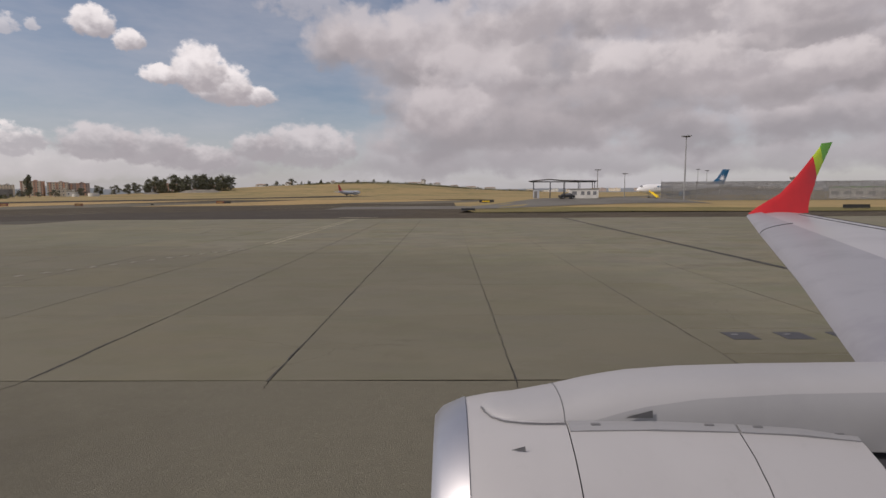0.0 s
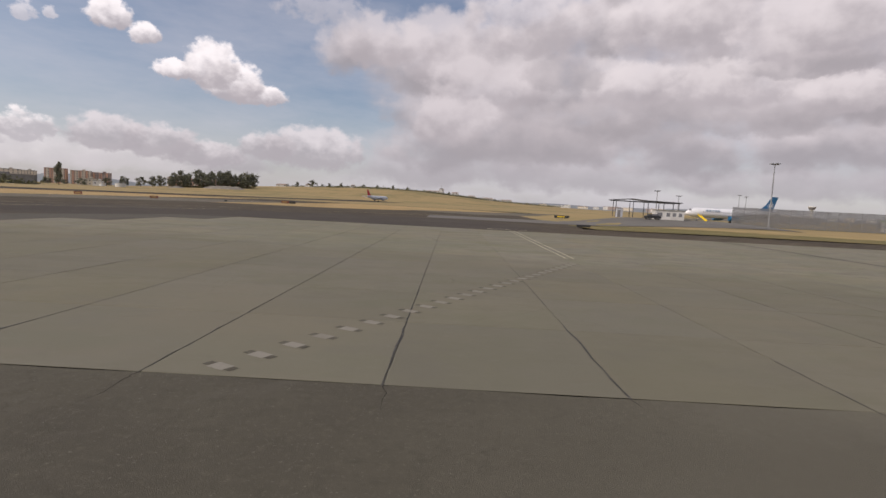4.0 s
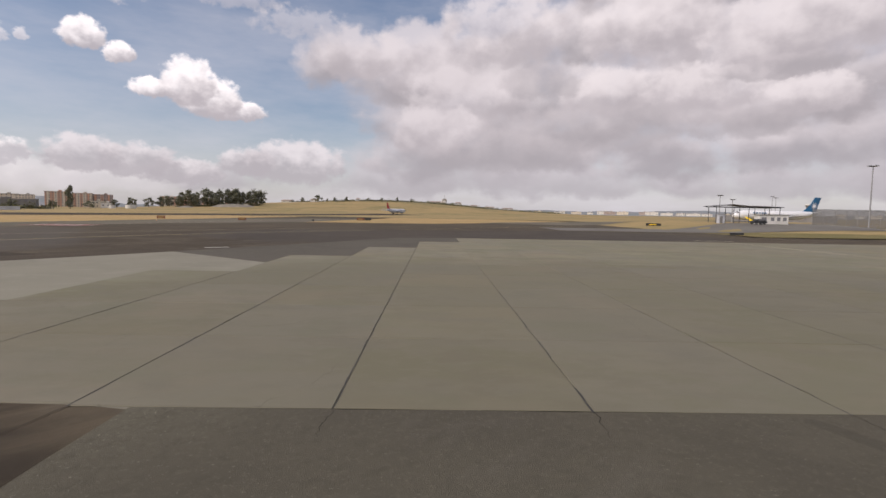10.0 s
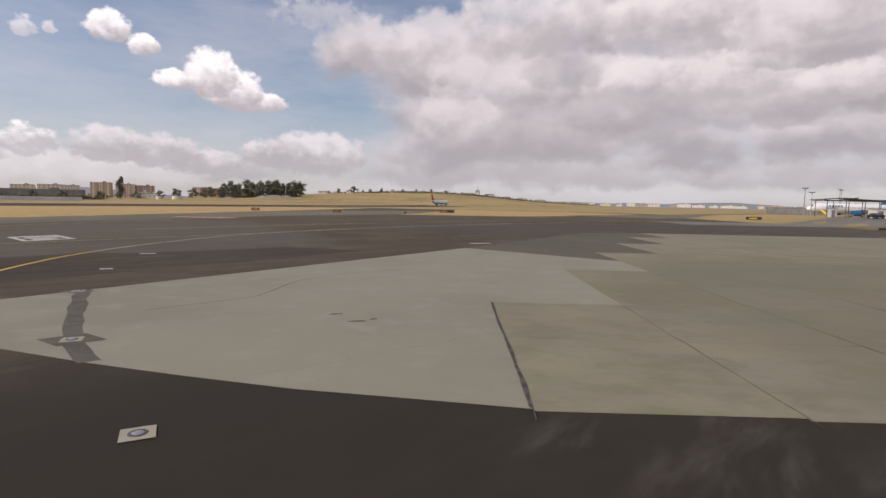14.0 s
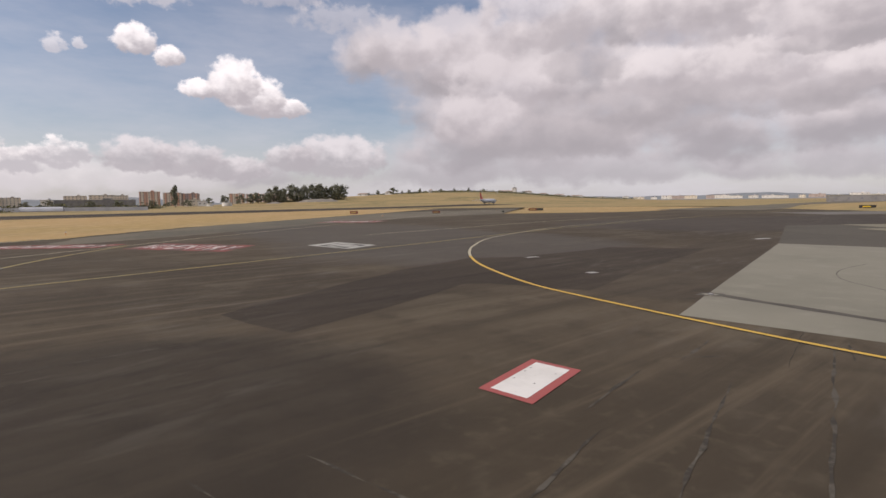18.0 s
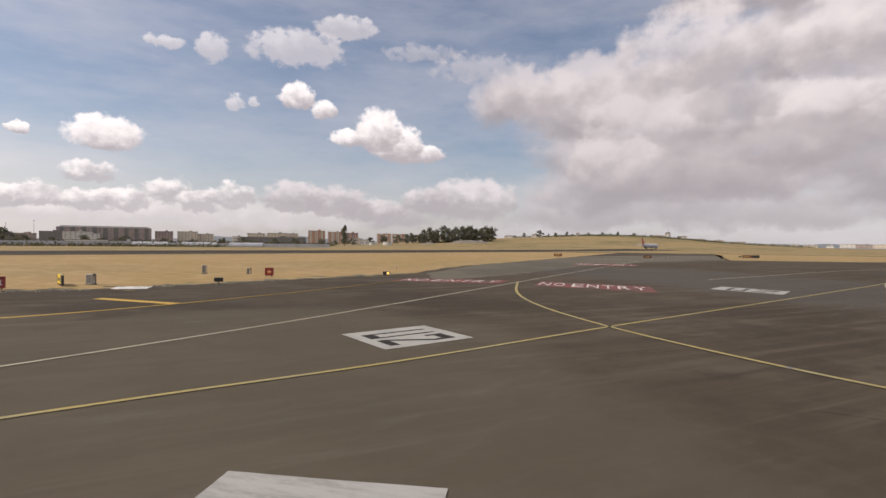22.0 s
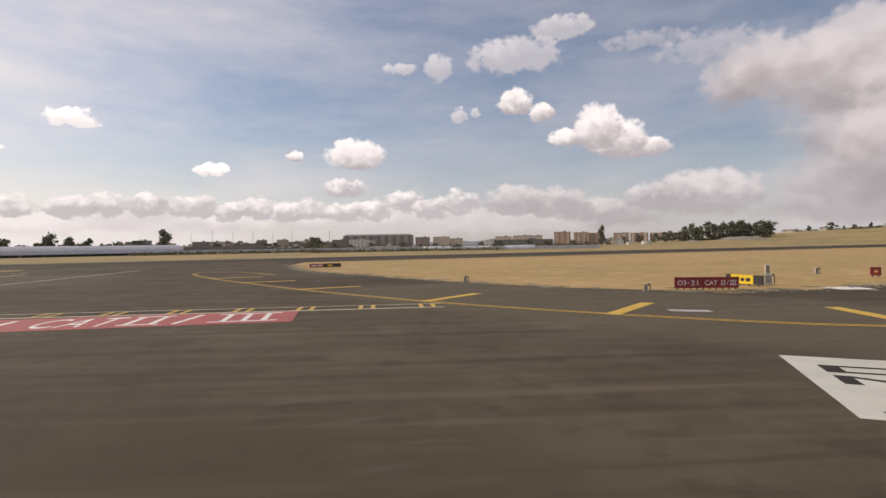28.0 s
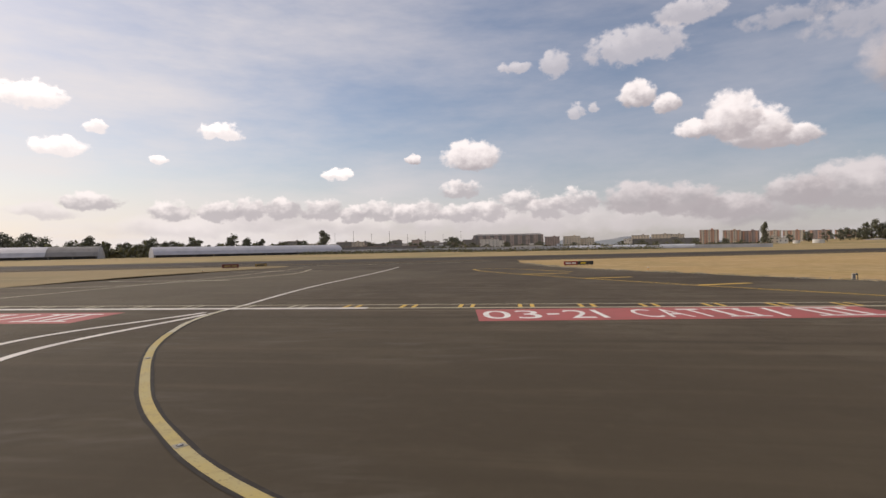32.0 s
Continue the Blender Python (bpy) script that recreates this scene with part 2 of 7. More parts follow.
    col = lay(col, [p for p in WISPS if p[0] >= 112], near_place, near_edge, 2.6, near_grain, 1.2, (9.4, 9.1, 9.1), (6.6, 6.4, 6.6), 0.62, 0.0, 2.4, 1.3)
    col = lay(col, [p for p in SMALL if p[0] >= 150], near_place, near_edge, 2.2, near_grain, 1.5, (14.5, 14.0, 13.4), (9.6, 9.3, 9.2), 0.9, 0.1, 2.4, 1.6)
    col = lay(col, [p for p in SMALL if p[0] < 150], near_place, near_edge, 1.3, near_grain, 1.5, (11.2, 10.8, 10.6), (4.8, 4.55, 4.75), 0.93, 0.02, 2.4, 1.8)
    link(tr, col, bg.inputs["Color"])
    bg.inputs["Strength"].default_value = 0.085
    link(tr, bg.outputs[0], out.inputs[0])


make_world()
sun = new("sun", bpy.data.lights.new("sun", "SUN"))
sun.data.energy, sun.data.angle, sun.data.color = 2.25, radians(0.7), (1.0, 0.93, 0.82)
sun_way = Vector((math.cos(radians(SUN_AZ)) * math.cos(radians(SUN_EL)), math.sin(radians(SUN_AZ)) * math.cos(radians(SUN_EL)), math.sin(radians(SUN_EL))))
sun.matrix_world = look(sun_way * 100, (0, 0, 0))

# ---- materials ----


def material(name, colour, rough=0.8, metal=0.0, spots=(), bump=0.0, bump_scale=8.0, per_object=0.0, per_island=0.0, stretch=(1, 1, 1), gloss=0.5, streak=None, zones=(), scuffs=0.0, cracks=None):
    """A surface with a base colour, varied by spots: (scale, colour, low, high, strength)."""
    m = bpy.data.materials.new(name)
    m.use_nodes = True
    tr = m.node_tree
    p = tr.nodes["Principled BSDF"]
    p.inputs["Roughness"].default_value, p.inputs["Metallic"].default_value = rough, metal
    p.inputs["Specular IOR Level"].default_value = gloss if rough < 0.84 else min(gloss, 0.22)
    geo = tr.nodes.new("ShaderNodeNewGeometry")
    vec = vnode(tr, "MULTIPLY", geo.outputs["Position"], stretch)
    rgb = tr.nodes.new("ShaderNodeRGB")
    rgb.outputs[0].default_value = (*colour, 1)
    col = rgb.outputs[0]
    for scale, c2, lo, hi, k in spots:
        n = noise_node(tr, vec, scale, 5.0, 0.62)
        col = mixcol(tr, mnode(tr, "MULTIPLY", ramp01(tr, n.outputs[0], lo, hi), k), col, c2)
    if streak:
        # long polished wheel streaks along one heading
        a = radians(streak[0])
        along, over = vnode(tr, "DOT_PRODUCT", geo.outputs["Position"], (math.cos(a), math.sin(a), 0)), vnode(tr, "DOT_PRODUCT", geo.outputs["Position"], (-math.sin(a), math.cos(a), 0))
        cmb = tr.nodes.new("ShaderNodeCombineXYZ")
        link(tr, mnode(tr, "MULTIPLY", along, 0.045), cmb.inputs[0])
        link(tr, mnode(tr, "MULTIPLY", over, 0.9), cmb.inputs[1])
        n = noise_node(tr, cmb.outputs[0], 1.0, 5.0, 0.65)
        col = mixcol(tr, mnode(tr, "MULTIPLY", ramp01(tr, n.outputs[0], 0.5, 0.72), streak[1]), col, tuple(v * 1.55 for v in colour))
        col = mixcol(tr, mnode(tr, "MULTIPLY", ramp01(tr, n.outputs[0], 0.5, 0.3), streak[1]), col, tuple(v * 0.62 for v in colour))
    for x0, y0, x1, y1, reach, c2, k in zones:
        # a stretch in another tone: the strip along one line, its edge uneven
        d0, d1 = Vector((x0, y0, 0)), Vector((x1, y1, 0))
        span = d1 - d0
        rel = vnode(tr, "SUBTRACT", vnode(tr, "MULTIPLY", geo.outputs["Position"], (1, 1, 0)), tuple(d0))
        u = mnode(tr, "MINIMUM", mnode(tr, "MAXIMUM", vnode(tr, "DOT_PRODUCT", rel, tuple(span / span.length_squared)), 0.0), 1.0)
        cmb = tr.nodes.new("ShaderNodeCombineXYZ")
        link(tr, mnode(tr, "MULTIPLY", u, span.x), cmb.inputs[0])
        link(tr, mnode(tr, "MULTIPLY", u, span.y), cmb.inputs[1])
        away = vnode(tr, "SUBTRACT", rel, cmb.outputs[0])
        dist = mnode(tr, "SQRT", vnode(tr, "DOT_PRODUCT", away, away))
        wob = noise_node(tr, geo.outputs["Position"], 0.16, 6.0, 0.62)
        dist = mnode(tr, "ADD", dist, mnode(tr, "MULTIPLY", mnode(tr, "SUBTRACT", wob.outputs[0], 0.5), reach * 0.9))
        col = mixcol(tr, mnode(tr, "MULTIPLY", ramp01(tr, dist, reach * 1.2, reach * 0.78), k), col, mixcol(tr, 0.3, c2, col))
    if scuffs:
        # pale scrape marks, in patches, along two headings
        patch = ramp01(tr, noise_node(tr, geo.outputs["Position"], 0.11, 2.0).outputs[0], 0.48, 0.62)
        for head in (44.0, 62.0):
            a = radians(head)
            along, over = vnode(tr, "DOT_PRODUCT", geo.outputs["Position"], (math.cos(a), math.sin(a), 0)), vnode(tr, "DOT_PRODUCT", geo.outputs["Position"], (-math.sin(a), math.cos(a), 0))
            cmb = tr.nodes.new("ShaderNodeCombineXYZ")
            link(tr, mnode(tr, "MULTIPLY", along, 0.3), cmb.inputs[0])
            link(tr, mnode(tr, "MULTIPLY", over, 1.3), cmb.inputs[1])
            n = noise_node(tr, cmb.outputs[0], 1.0, 4.0, 0.6)
            col = mixcol(tr, mnode(tr, "MULTIPLY", mnode(tr, "MULTIPLY", ramp01(tr, n.outputs[0], 0.5, 0.78), patch), scuffs), col, (0.17, 0.155, 0.13))
    if cracks:
        # fine dark cracks, broken off here and there
        wob = noise_node(tr, geo.outputs["Position"], 0.9, 4.0, 0.6)
        place = vnode(tr, "ADD", geo.outputs["Position"], vnode(tr, "MULTIPLY", vnode(tr, "SUBTRACT", wob.outputs["Color"], (0.5, 0.5, 0.5)), (1.2, 1.2, 0)))
        vor = tr.nodes.new("ShaderNodeTexVoronoi")
        vor.feature = "DISTANCE_TO_EDGE"
        vor.inputs["Scale"].default_value = cracks[0]
        link(tr, vnode(tr, "MULTIPLY", place, (1, 1, 0)), vor.inputs["Vector"])
        line = ramp01(tr, vor.outputs["Distance"], cracks[1], cracks[1] * 0.2)
        some = ramp01(tr, noise_node(tr, geo.outputs["Position"], 0.2, 3.0).outputs[0], 0.5, 0.58)
        col = mixcol(tr, mnode(tr, "MULTIPLY", mnode(tr, "MULTIPLY", line, some), cracks[2]), col, tuple(v * 0.35 for v in colour))
    if per_object or per_island:
        if per_object:
            rnd, amount = tr.nodes.new("ShaderNodeObjectInfo").outputs["Random"], per_object
        else:
            rnd, amount = geo.outputs["Random Per Island"], per_island
        hsv = tr.nodes.new("ShaderNodeHueSaturation")
        link(tr, col, hsv.inputs["Color"])
        link(tr, mnode(tr, "ADD", mnode(tr, "MULTIPLY", rnd, amount), 1 - amount / 2), hsv.inputs["Value"])
        fr = mnode(tr, "FRACT", mnode(tr, "MULTIPLY", rnd, 7.31))
        link(tr, mnode(tr, "ADD", mnode(tr, "MULTIPLY", fr, amount * 2.0), 1 - amount), hsv.inputs["Saturation"])
        col = hsv.outputs[0]
    link(tr, col, p.inputs["Base Color"])
    if bump:
        n = noise_node(tr, vec, bump_scale, 6.0, 0.65)
        b = tr.nodes.new("ShaderNodeBump")
        b.inputs["Strength"].default_value, b.inputs["Distance"].default_value = bump, 0.02
        link(tr, n.outputs[0], b.inputs["Height"])
        link(tr, b.outputs[0], p.inputs["Normal"])
    return m


M_GRASS = material("dry_grass", (0.33, 0.245, 0.115), 0.95, spots=((0.012, (0.20, 0.175, 0.08), 0.42, 0.62, 0.85), (0.1, (0.42, 0.30, 0.135), 0.45, 0.65, 0.6), (3.0, (0.22, 0.16, 0.06), 0.5, 0.75, 0.5)), bump=0.6, bump_scale=3.0)
M_ISLAND = material("mown_straw_grass", (0.39, 0.265, 0.118), 0.95, spots=((0.018, (0.30, 0.225, 0.1), 0.45, 0.6, 0.7), (0.16, (0.46, 0.33, 0.17), 0.5, 0.65, 0.7), (0.05, (0.34, 0.24, 0.09), 0.45, 0.65, 0.7), (0.5, (0.50, 0.35, 0.16), 0.45, 0.65, 0.6), (5.0, (0.25, 0.17, 0.07), 0.52, 0.72, 0.6)), bump=0.8, bump_scale=4.0)
M_STRIP = material("dull_olive_grass", (0.265, 0.2, 0.1), 0.95, spots=((0.02, (0.2, 0.165, 0.085), 0.42, 0.6, 0.8), (0.15, (0.31, 0.235, 0.125), 0.5, 0.65, 0.7), (4.0, (0.19, 0.14, 0.065), 0.5, 0.72, 0.6)), bump=0.8, bump_scale=4.0)
M_VERGE = material("green_brown_verge", (0.17, 0.145, 0.055), 0.95, spots=((0.06, (0.26, 0.19, 0.08), 0.45, 0.65, 0.8), (0.8, (0.11, 0.10, 0.04), 0.45, 0.7, 0.7)), bump=0.7, bump_scale=3.0)
M_ASPHALT = material("worn_taxiway_asphalt", (0.0868, 0.0682, 0.0453), 0.88, spots=((0.03, (0.0547, 0.0425, 0.0286), 0.42, 0.6, 0.9), (0.13, (0.1065, 0.0864, 0.0582), 0.48, 0.66, 0.8), (0.6, (0.0588, 0.0464, 0.0311), 0.48, 0.66, 0.7), (0.27, (0.128, 0.107, 0.075), 0.54, 0.7, 0.55), (2.2, (0.0956, 0.0776, 0.0522), 0.52, 0.7, 0.6), (60.0, (0.1503, 0.1252, 0.0842), 0.56, 0.75, 0.45)), bump=0.5, bump_scale=70.0, gloss=0.16, streak=(44.0, 0.8), scuffs=0.3,
                     zones=((-62, -6, -82, -1, 15, (0.011, 0.0085, 0.0068), 1.0), (-121, -2, -112.4, 9.4, 6.2, (0.027, 0.0222, 0.0178), 0.9), (-134, 0, -142, 12, 10, (0.125, 0.1057, 0.0724), 0.85), (-78, 5, -90, 7, 7, (0.032, 0.0262, 0.021), 0.95),
                            (-158, 6, -190, 10, 9, (0.1277, 0.1063, 0.0724), 0.8), (-166, -26, -206, -38, 11, (0.0664, 0.0526, 0.0332), 0.85), (-226, -52, -250, -8, 16, (0.1177, 0.0981, 0.0674), 0.8), (-106, 46, -126, 78, 14, (0.104, 0.094, 0.082), 0.8),
                            (-70, 84, -30, 96, 22, (0.062, 0.055, 0.05), 0.8), (-97, 24, -84, 44.5, 3.6, (0.048, 0.039, 0.03), 0.6)))
M_ASPHALT_DARK = material("fresh_dark_asphalt", (0.0423, 0.0335, 0.0263), 0.86, spots=((0.12, (0.0588, 0.0475, 0.0367), 0.45, 0.7, 0.8), (0.9, (0.0329, 0.0259, 0.0207), 0.45, 0.7, 0.6), (55.0, (0.0941, 0.0788, 0.0620), 0.56, 0.75, 0.4)), bump=0.5, bump_scale=70.0, stretch=(1, 2.2, 1))
M_PATCH = material("darker_patch_asphalt", (0.050, 0.0395, 0.029), 0.88, spots=((0.05, (0.064, 0.051, 0.0365), 0.42, 0.62, 0.9), (0.4, (0.044, 0.0345, 0.0255), 0.45, 0.65, 0.7), (2.2, (0.062, 0.05, 0.036), 0.5, 0.7, 0.6), (60.0, (0.1, 0.083, 0.06), 0.56, 0.75, 0.4)), bump=0.5, bump_scale=70.0, gloss=0.15, streak=(44.0, 0.5), scuffs=0.25)
M_ASPHALT_OLD = material("old_brown_asphalt", (0.1100, 0.1000, 0.0727), 0.92, spots=((0.12, (0.0720, 0.0648, 0.0500), 0.45, 0.65, 0.8), (0.7, (0.1200, 0.1088, 0.0810), 0.5, 0.7, 0.6), (3.2, (0.07, 0.064, 0.046), 0.48, 0.66, 0.55), (6.5, (0.15, 0.138, 0.098), 0.52, 0.68, 0.6), (38.0, (0.2000, 0.1840, 0.1398), 0.58, 0.7, 0.6), (17.0, (0.3000, 0.2750, 0.2116), 0.62, 0.68, 0.75), (25.0, (0.0640, 0.0592, 0.0478), 0.58, 0.72, 0.6)), bump=0.8, bump_scale=45.0, cracks=(0.2200, 0.0030, 0.3220), scuffs=0.25, zones=((-13, 2, 20, 4, 11, (0.19, 0.175, 0.13), 0.9), (-18, -2, -54, 2, 13, (0.0780, 0.0690, 0.0506), 0.8), (-51.2, 10.0, -49.6, 6.4, 0.22, (0.05, 0.044, 0.034), 0.5), (-49.1, 9.3, -48.2, 7.6, 0.2, (0.05, 0.044, 0.034), 0.45)))
M_ASPHALT_GREY = material("pale_grey_asphalt", (0.17, 0.16, 0.14), 0.9, spots=((0.08, (0.13, 0.12, 0.105), 0.42, 0.65, 0.8), (1.0, (0.20, 0.19, 0.165), 0.5, 0.7, 0.5)), bump=0.4, bump_scale=50.0)
M_SHOULDER = material("bleached_shoulder_asphalt", (0.1554, 0.1378, 0.1009), 0.92, spots=((0.06, (0.1036, 0.0943, 0.0716), 0.42, 0.65, 0.8), (0.8, (0.1850, 0.1595, 0.1107), 0.5, 0.7, 0.5)), bump=0.4, bump_scale=40.0)
CONCRETE_SPOTS = ((0.3, (0.232, 0.214, 0.148), 0.5, 0.62, 0.7), (0.24, (0.163, 0.158, 0.092), 0.5, 0.62, 0.7), (0.62, (0.168, 0.152, 0.106), 0.48, 0.62, 0.7), (1.5, (0.228, 0.205, 0.15), 0.52, 0.66, 0.6), (0.17, (0.232, 0.197, 0.14), 0.5, 0.64, 0.6), (0.33, (0.168, 0.172, 0.11), 0.5, 0.64, 0.55), (0.05, (0.178, 0.174, 0.118), 0.46, 0.6, 0.6), (0.1, (0.2255, 0.1958, 0.1342), 0.5, 0.66, 0.7), (0.45, (0.1663, 0.1552, 0.1247), 0.5, 0.72, 0.7), (2.5, (0.2449, 0.2264, 0.1756), 0.55, 0.75, 0.5), (30.0, (0.1571, 0.1460, 0.1201), 0.58, 0.75, 0.5))
M_SLAB = material("apron_concrete", (0.209, 0.194, 0.144), 0.9, spots=CONCRETE_SPOTS, bump=0.35, bump_scale=40.0, stretch=(0.75, 1.1, 1), per_object=0.07, zones=((-14, 13, -52, 22, 22, (0.146, 0.134, 0.096), 0.85),), cracks=(0.12, 0.003, 0.3))
M_SLAB_FAR = material("apron_concrete_far", (0.209, 0.194, 0.144), 0.9, spots=CONCRETE_SPOTS, bump=0.35, bump_scale=40.0, stretch=(0.75, 1.1, 1), per_island=0.07, zones=((-14, 13, -52, 22, 22, (0.146, 0.134, 0.096), 0.85),), cracks=(0.12, 0.003, 0.3))
M_PALE = material("new_pale_concrete", (0.3066, 0.2852, 0.2243), 0.88, spots=((0.09, (0.2582, 0.2422, 0.1919), 0.42, 0.65, 0.8), (0.6, (0.3336, 0.3120, 0.2424), 0.5, 0.7, 0.5), (30.0, (0.2368, 0.2206, 0.1767), 0.6, 0.75, 0.4)), bump=0.3, bump_scale=40.0)
M_PAD = material("smooth_grey_concrete", (0.236, 0.223, 0.174), 0.9, spots=((0.09, (0.198, 0.188, 0.146), 0.42, 0.65, 0.8), (0.6, (0.275, 0.26, 0.21), 0.5, 0.7, 0.5), (2.6, (0.22, 0.205, 0.165), 0.56, 0.7, 0.5), (30.0, (0.19, 0.18, 0.147), 0.6, 0.75, 0.4)), bump=0.3, bump_scale=40.0, cracks=(0.06, 0.002, 0.25))
M_SCRAPE = material("scraped_asphalt_dust", (0.095, 0.084, 0.066), 0.95, spots=((1.6, (0.05, 0.043, 0.034), 0.42, 0.55, 1.0), (9.0, (0.14, 0.128, 0.104), 0.55, 0.7, 0.6)))
M_CRACK = material("open_asphalt_crack", (0.03, 0.026, 0.021), 0.95, spots=((2.0, (0.06, 0.053, 0.042), 0.5, 0.65, 0.8),))
M_MILLED = material("milled_concrete_patch", (0.25, 0.232, 0.19), 0.9, spots=((0.9, (0.21, 0.195, 0.155), 0.42, 0.62, 0.8), (9.0, (0.29, 0.27, 0.225), 0.55, 0.7, 0.5)))
M_TRENCH = material("brown_grey_fill", (0.105, 0.096, 0.08), 0.92, spots=((0.9, (0.07, 0.063, 0.053), 0.42, 0.65, 0.8), (8.0, (0.15, 0.14, 0.115), 0.55, 0.7, 0.6)), bump=0.6, bump_scale=30.0)
M_PALE_PAINT = material("scraped_grey_white_paint", (0.42, 0.41, 0.375), 0.8, spots=((0.8, (0.3, 0.29, 0.26), 0.42, 0.62, 0.8), (7.0, (0.5, 0.48, 0.44), 0.5, 0.7, 0.6)), stretch=(1, 4, 1))
M_WEDGE = material("mid_grey_asphalt", (0.1000, 0.0892, 0.0704), 0.9, spots=((0.08, (0.0780, 0.0696, 0.0546), 0.42, 0.65, 0.8), (1.0, (0.1200, 0.1078, 0.0854), 0.5, 0.7, 0.5)), bump=0.4, bump_scale=50.0)
M_JOINT = material("black_joint_sealant", (0.035, 0.032, 0.028), 0.8, spots=((3.0, (0.09, 0.083, 0.066), 0.45, 0.6, 0.8),))
M_JOINT_FAINT = material("faint_dusty_joint", (0.15, 0.138, 0.105), 0.9, spots=((0.7, (0.2, 0.186, 0.145), 0.4, 0.55, 1.0),))
M_YELLOW = material("worn_yellow_paint", (0.40, 0.31, 0.10), 0.8, spots=((0.35, (0.36, 0.31, 0.15), 0.4, 0.65, 0.9), (9.0, (0.2, 0.16, 0.08), 0.55, 0.7, 0.8), (1.6, (0.3, 0.24, 0.1), 0.5, 0.65, 0.7)))
M_YELLOW_FRESH = material("bright_yellow_paint", (0.58, 0.37, 0.055), 0.75, spots=((1.5, (0.5, 0.32, 0.07), 0.5, 0.7, 0.7), (8.0, (0.35, 0.25, 0.1), 0.6, 0.75, 0.6)))
M_YELLOW_PALE = material("faded_or_glint_pale_paint", (0.44, 0.40, 0.28), 0.8, spots=((0.5, (0.32, 0.29, 0.2), 0.45, 0.7, 0.8), (8.0, (0.2, 0.18, 0.14), 0.55, 0.7, 0.7)))
M_PANEL = material("white_panel_paint", (0.54, 0.53, 0.46), 0.8, spots=((0.5, (0.47, 0.455, 0.39), 0.45, 0.65, 0.8), (2.5, (0.50, 0.49, 0.43), 0.5, 0.7, 0.6), (14.0, (0.36, 0.345, 0.30), 0.6, 0.72, 0.6)), streak=(30.0, 0.16))
M_PANEL_OLD = material("greyed_panel_paint", (0.43, 0.42, 0.37), 0.8, spots=((0.7, (0.35, 0.34, 0.3), 0.45, 0.65, 0.8), (9.0, (0.24, 0.23, 0.2), 0.56, 0.7, 0.7)))
M_WHITE_PAINT = material("white_road_paint", (0.72, 0.70, 0.65), 0.7, spots=((0.8, (0.60, 0.58, 0.53), 0.45, 0.7, 0.7), (12.0, (0.4, 0.38, 0.34), 0.62, 0.75, 0.6)))
M_RED_PAINT = material("dull_red_road_paint", (0.36, 0.085, 0.075), 0.75, spots=((0.7, (0.27, 0.08, 0.07), 0.45, 0.7, 0.7), (9.0, (0.17, 0.075, 0.065), 0.6, 0.75, 0.6)))
M_RED_WORN = material("worn_away_red_paint", (0.25, 0.075, 0.065), 0.85, spots=((0.45, (0.1, 0.085, 0.07), 0.45, 0.6, 0.85), (4.0, (0.14, 0.08, 0.07), 0.5, 0.65, 0.8)))
M_WHITE_WORN_GLINT = material("worn_or_glint_white_paint", (0.66, 0.62, 0.56), 0.8, spots=((0.55, (0.5, 0.46, 0.42), 0.45, 0.6, 0.7), (4.0, (0.3, 0.27, 0.25), 0.58, 0.7, 0.7)))
M_BLACK_PAINT = material("black_road_paint", (0.032, 0.028, 0.024), 0.9, spots=((3.0, (0.06, 0.055, 0.048), 0.5, 0.7, 0.7),))
M_SMEAR = material("tyre_rubber_smear", (0.16, 0.155, 0.145), 0.85, spots=((6.0, (0.34, 0.33, 0.3), 0.42, 0.62, 0.9),), stretch=(1, 3, 1))
M_SKIN = material("light_grey_wing_paint", (0.38, 0.378, 0.4), 0.34, spots=((0.8, (0.31, 0.31, 0.335), 0.45, 0.7, 0.7), (6.0, (0.33, 0.325, 0.34), 0.6, 0.75, 0.4)))
M_SKIN_GREY = material("mid_grey_slat_paint", (0.27, 0.27, 0.3), 0.36, spots=((1.2, (0.2, 0.2, 0.23), 0.45, 0.7, 0.7),))
M_NACELLE = material("white_nacelle_paint", (0.43, 0.42, 0.425), 0.45, spots=((1.0, (0.40, 0.388, 0.393), 0.45, 0.7, 0.6), (5.0, (0.38, 0.37, 0.372), 0.58, 0.72, 0.4)))
M_FAIRING = material("grey_pylon_paint", (0.30, 0.30, 0.31), 0.5, spots=((1.5, (0.26, 0.26, 0.27), 0.45, 0.7, 0.6),))
M_METAL = material("satin_inlet_lip", (0.58, 0.57, 0.59), 0.42, 1.0, spots=((2.0, (0.65, 0.64, 0.66), 0.5, 0.7, 0.5),))
M_RED = material("red_winglet_paint", (0.52, 0.022, 0.025), 0.35, spots=((1.5, (0.42, 0.02, 0.022), 0.5, 0.7, 0.5),))
M_LIME = material("lime_green_paint", (0.42, 0.56, 0.03), 0.35, spots=((2.0, (0.38, 0.5, 0.03), 0.5, 0.7, 0.4),))
M_GREEN = material("grass_green_paint", (0.13, 0.36, 0.04), 0.35, spots=((2.0, (0.11, 0.31, 0.04), 0.5, 0.7, 0.4),))
M_PYLON = material("pale_grey_pylon_paint", (0.37, 0.365, 0.375), 0.45, spots=((1.5, (0.34, 0.335, 0.345), 0.45, 0.7, 0.6),))
M_VENT = material("dark_grey_vent_paint", (0.16, 0.16, 0.168), 0.6, spots=((4.0, (0.12, 0.12, 0.125), 0.5, 0.7, 0.5),))
M_SEAM = material("dark_seam_and_hollow", (0.06, 0.06, 0.065), 0.6, spots=((5.0, (0.1, 0.1, 0.1), 0.5, 0.7, 0.5),))
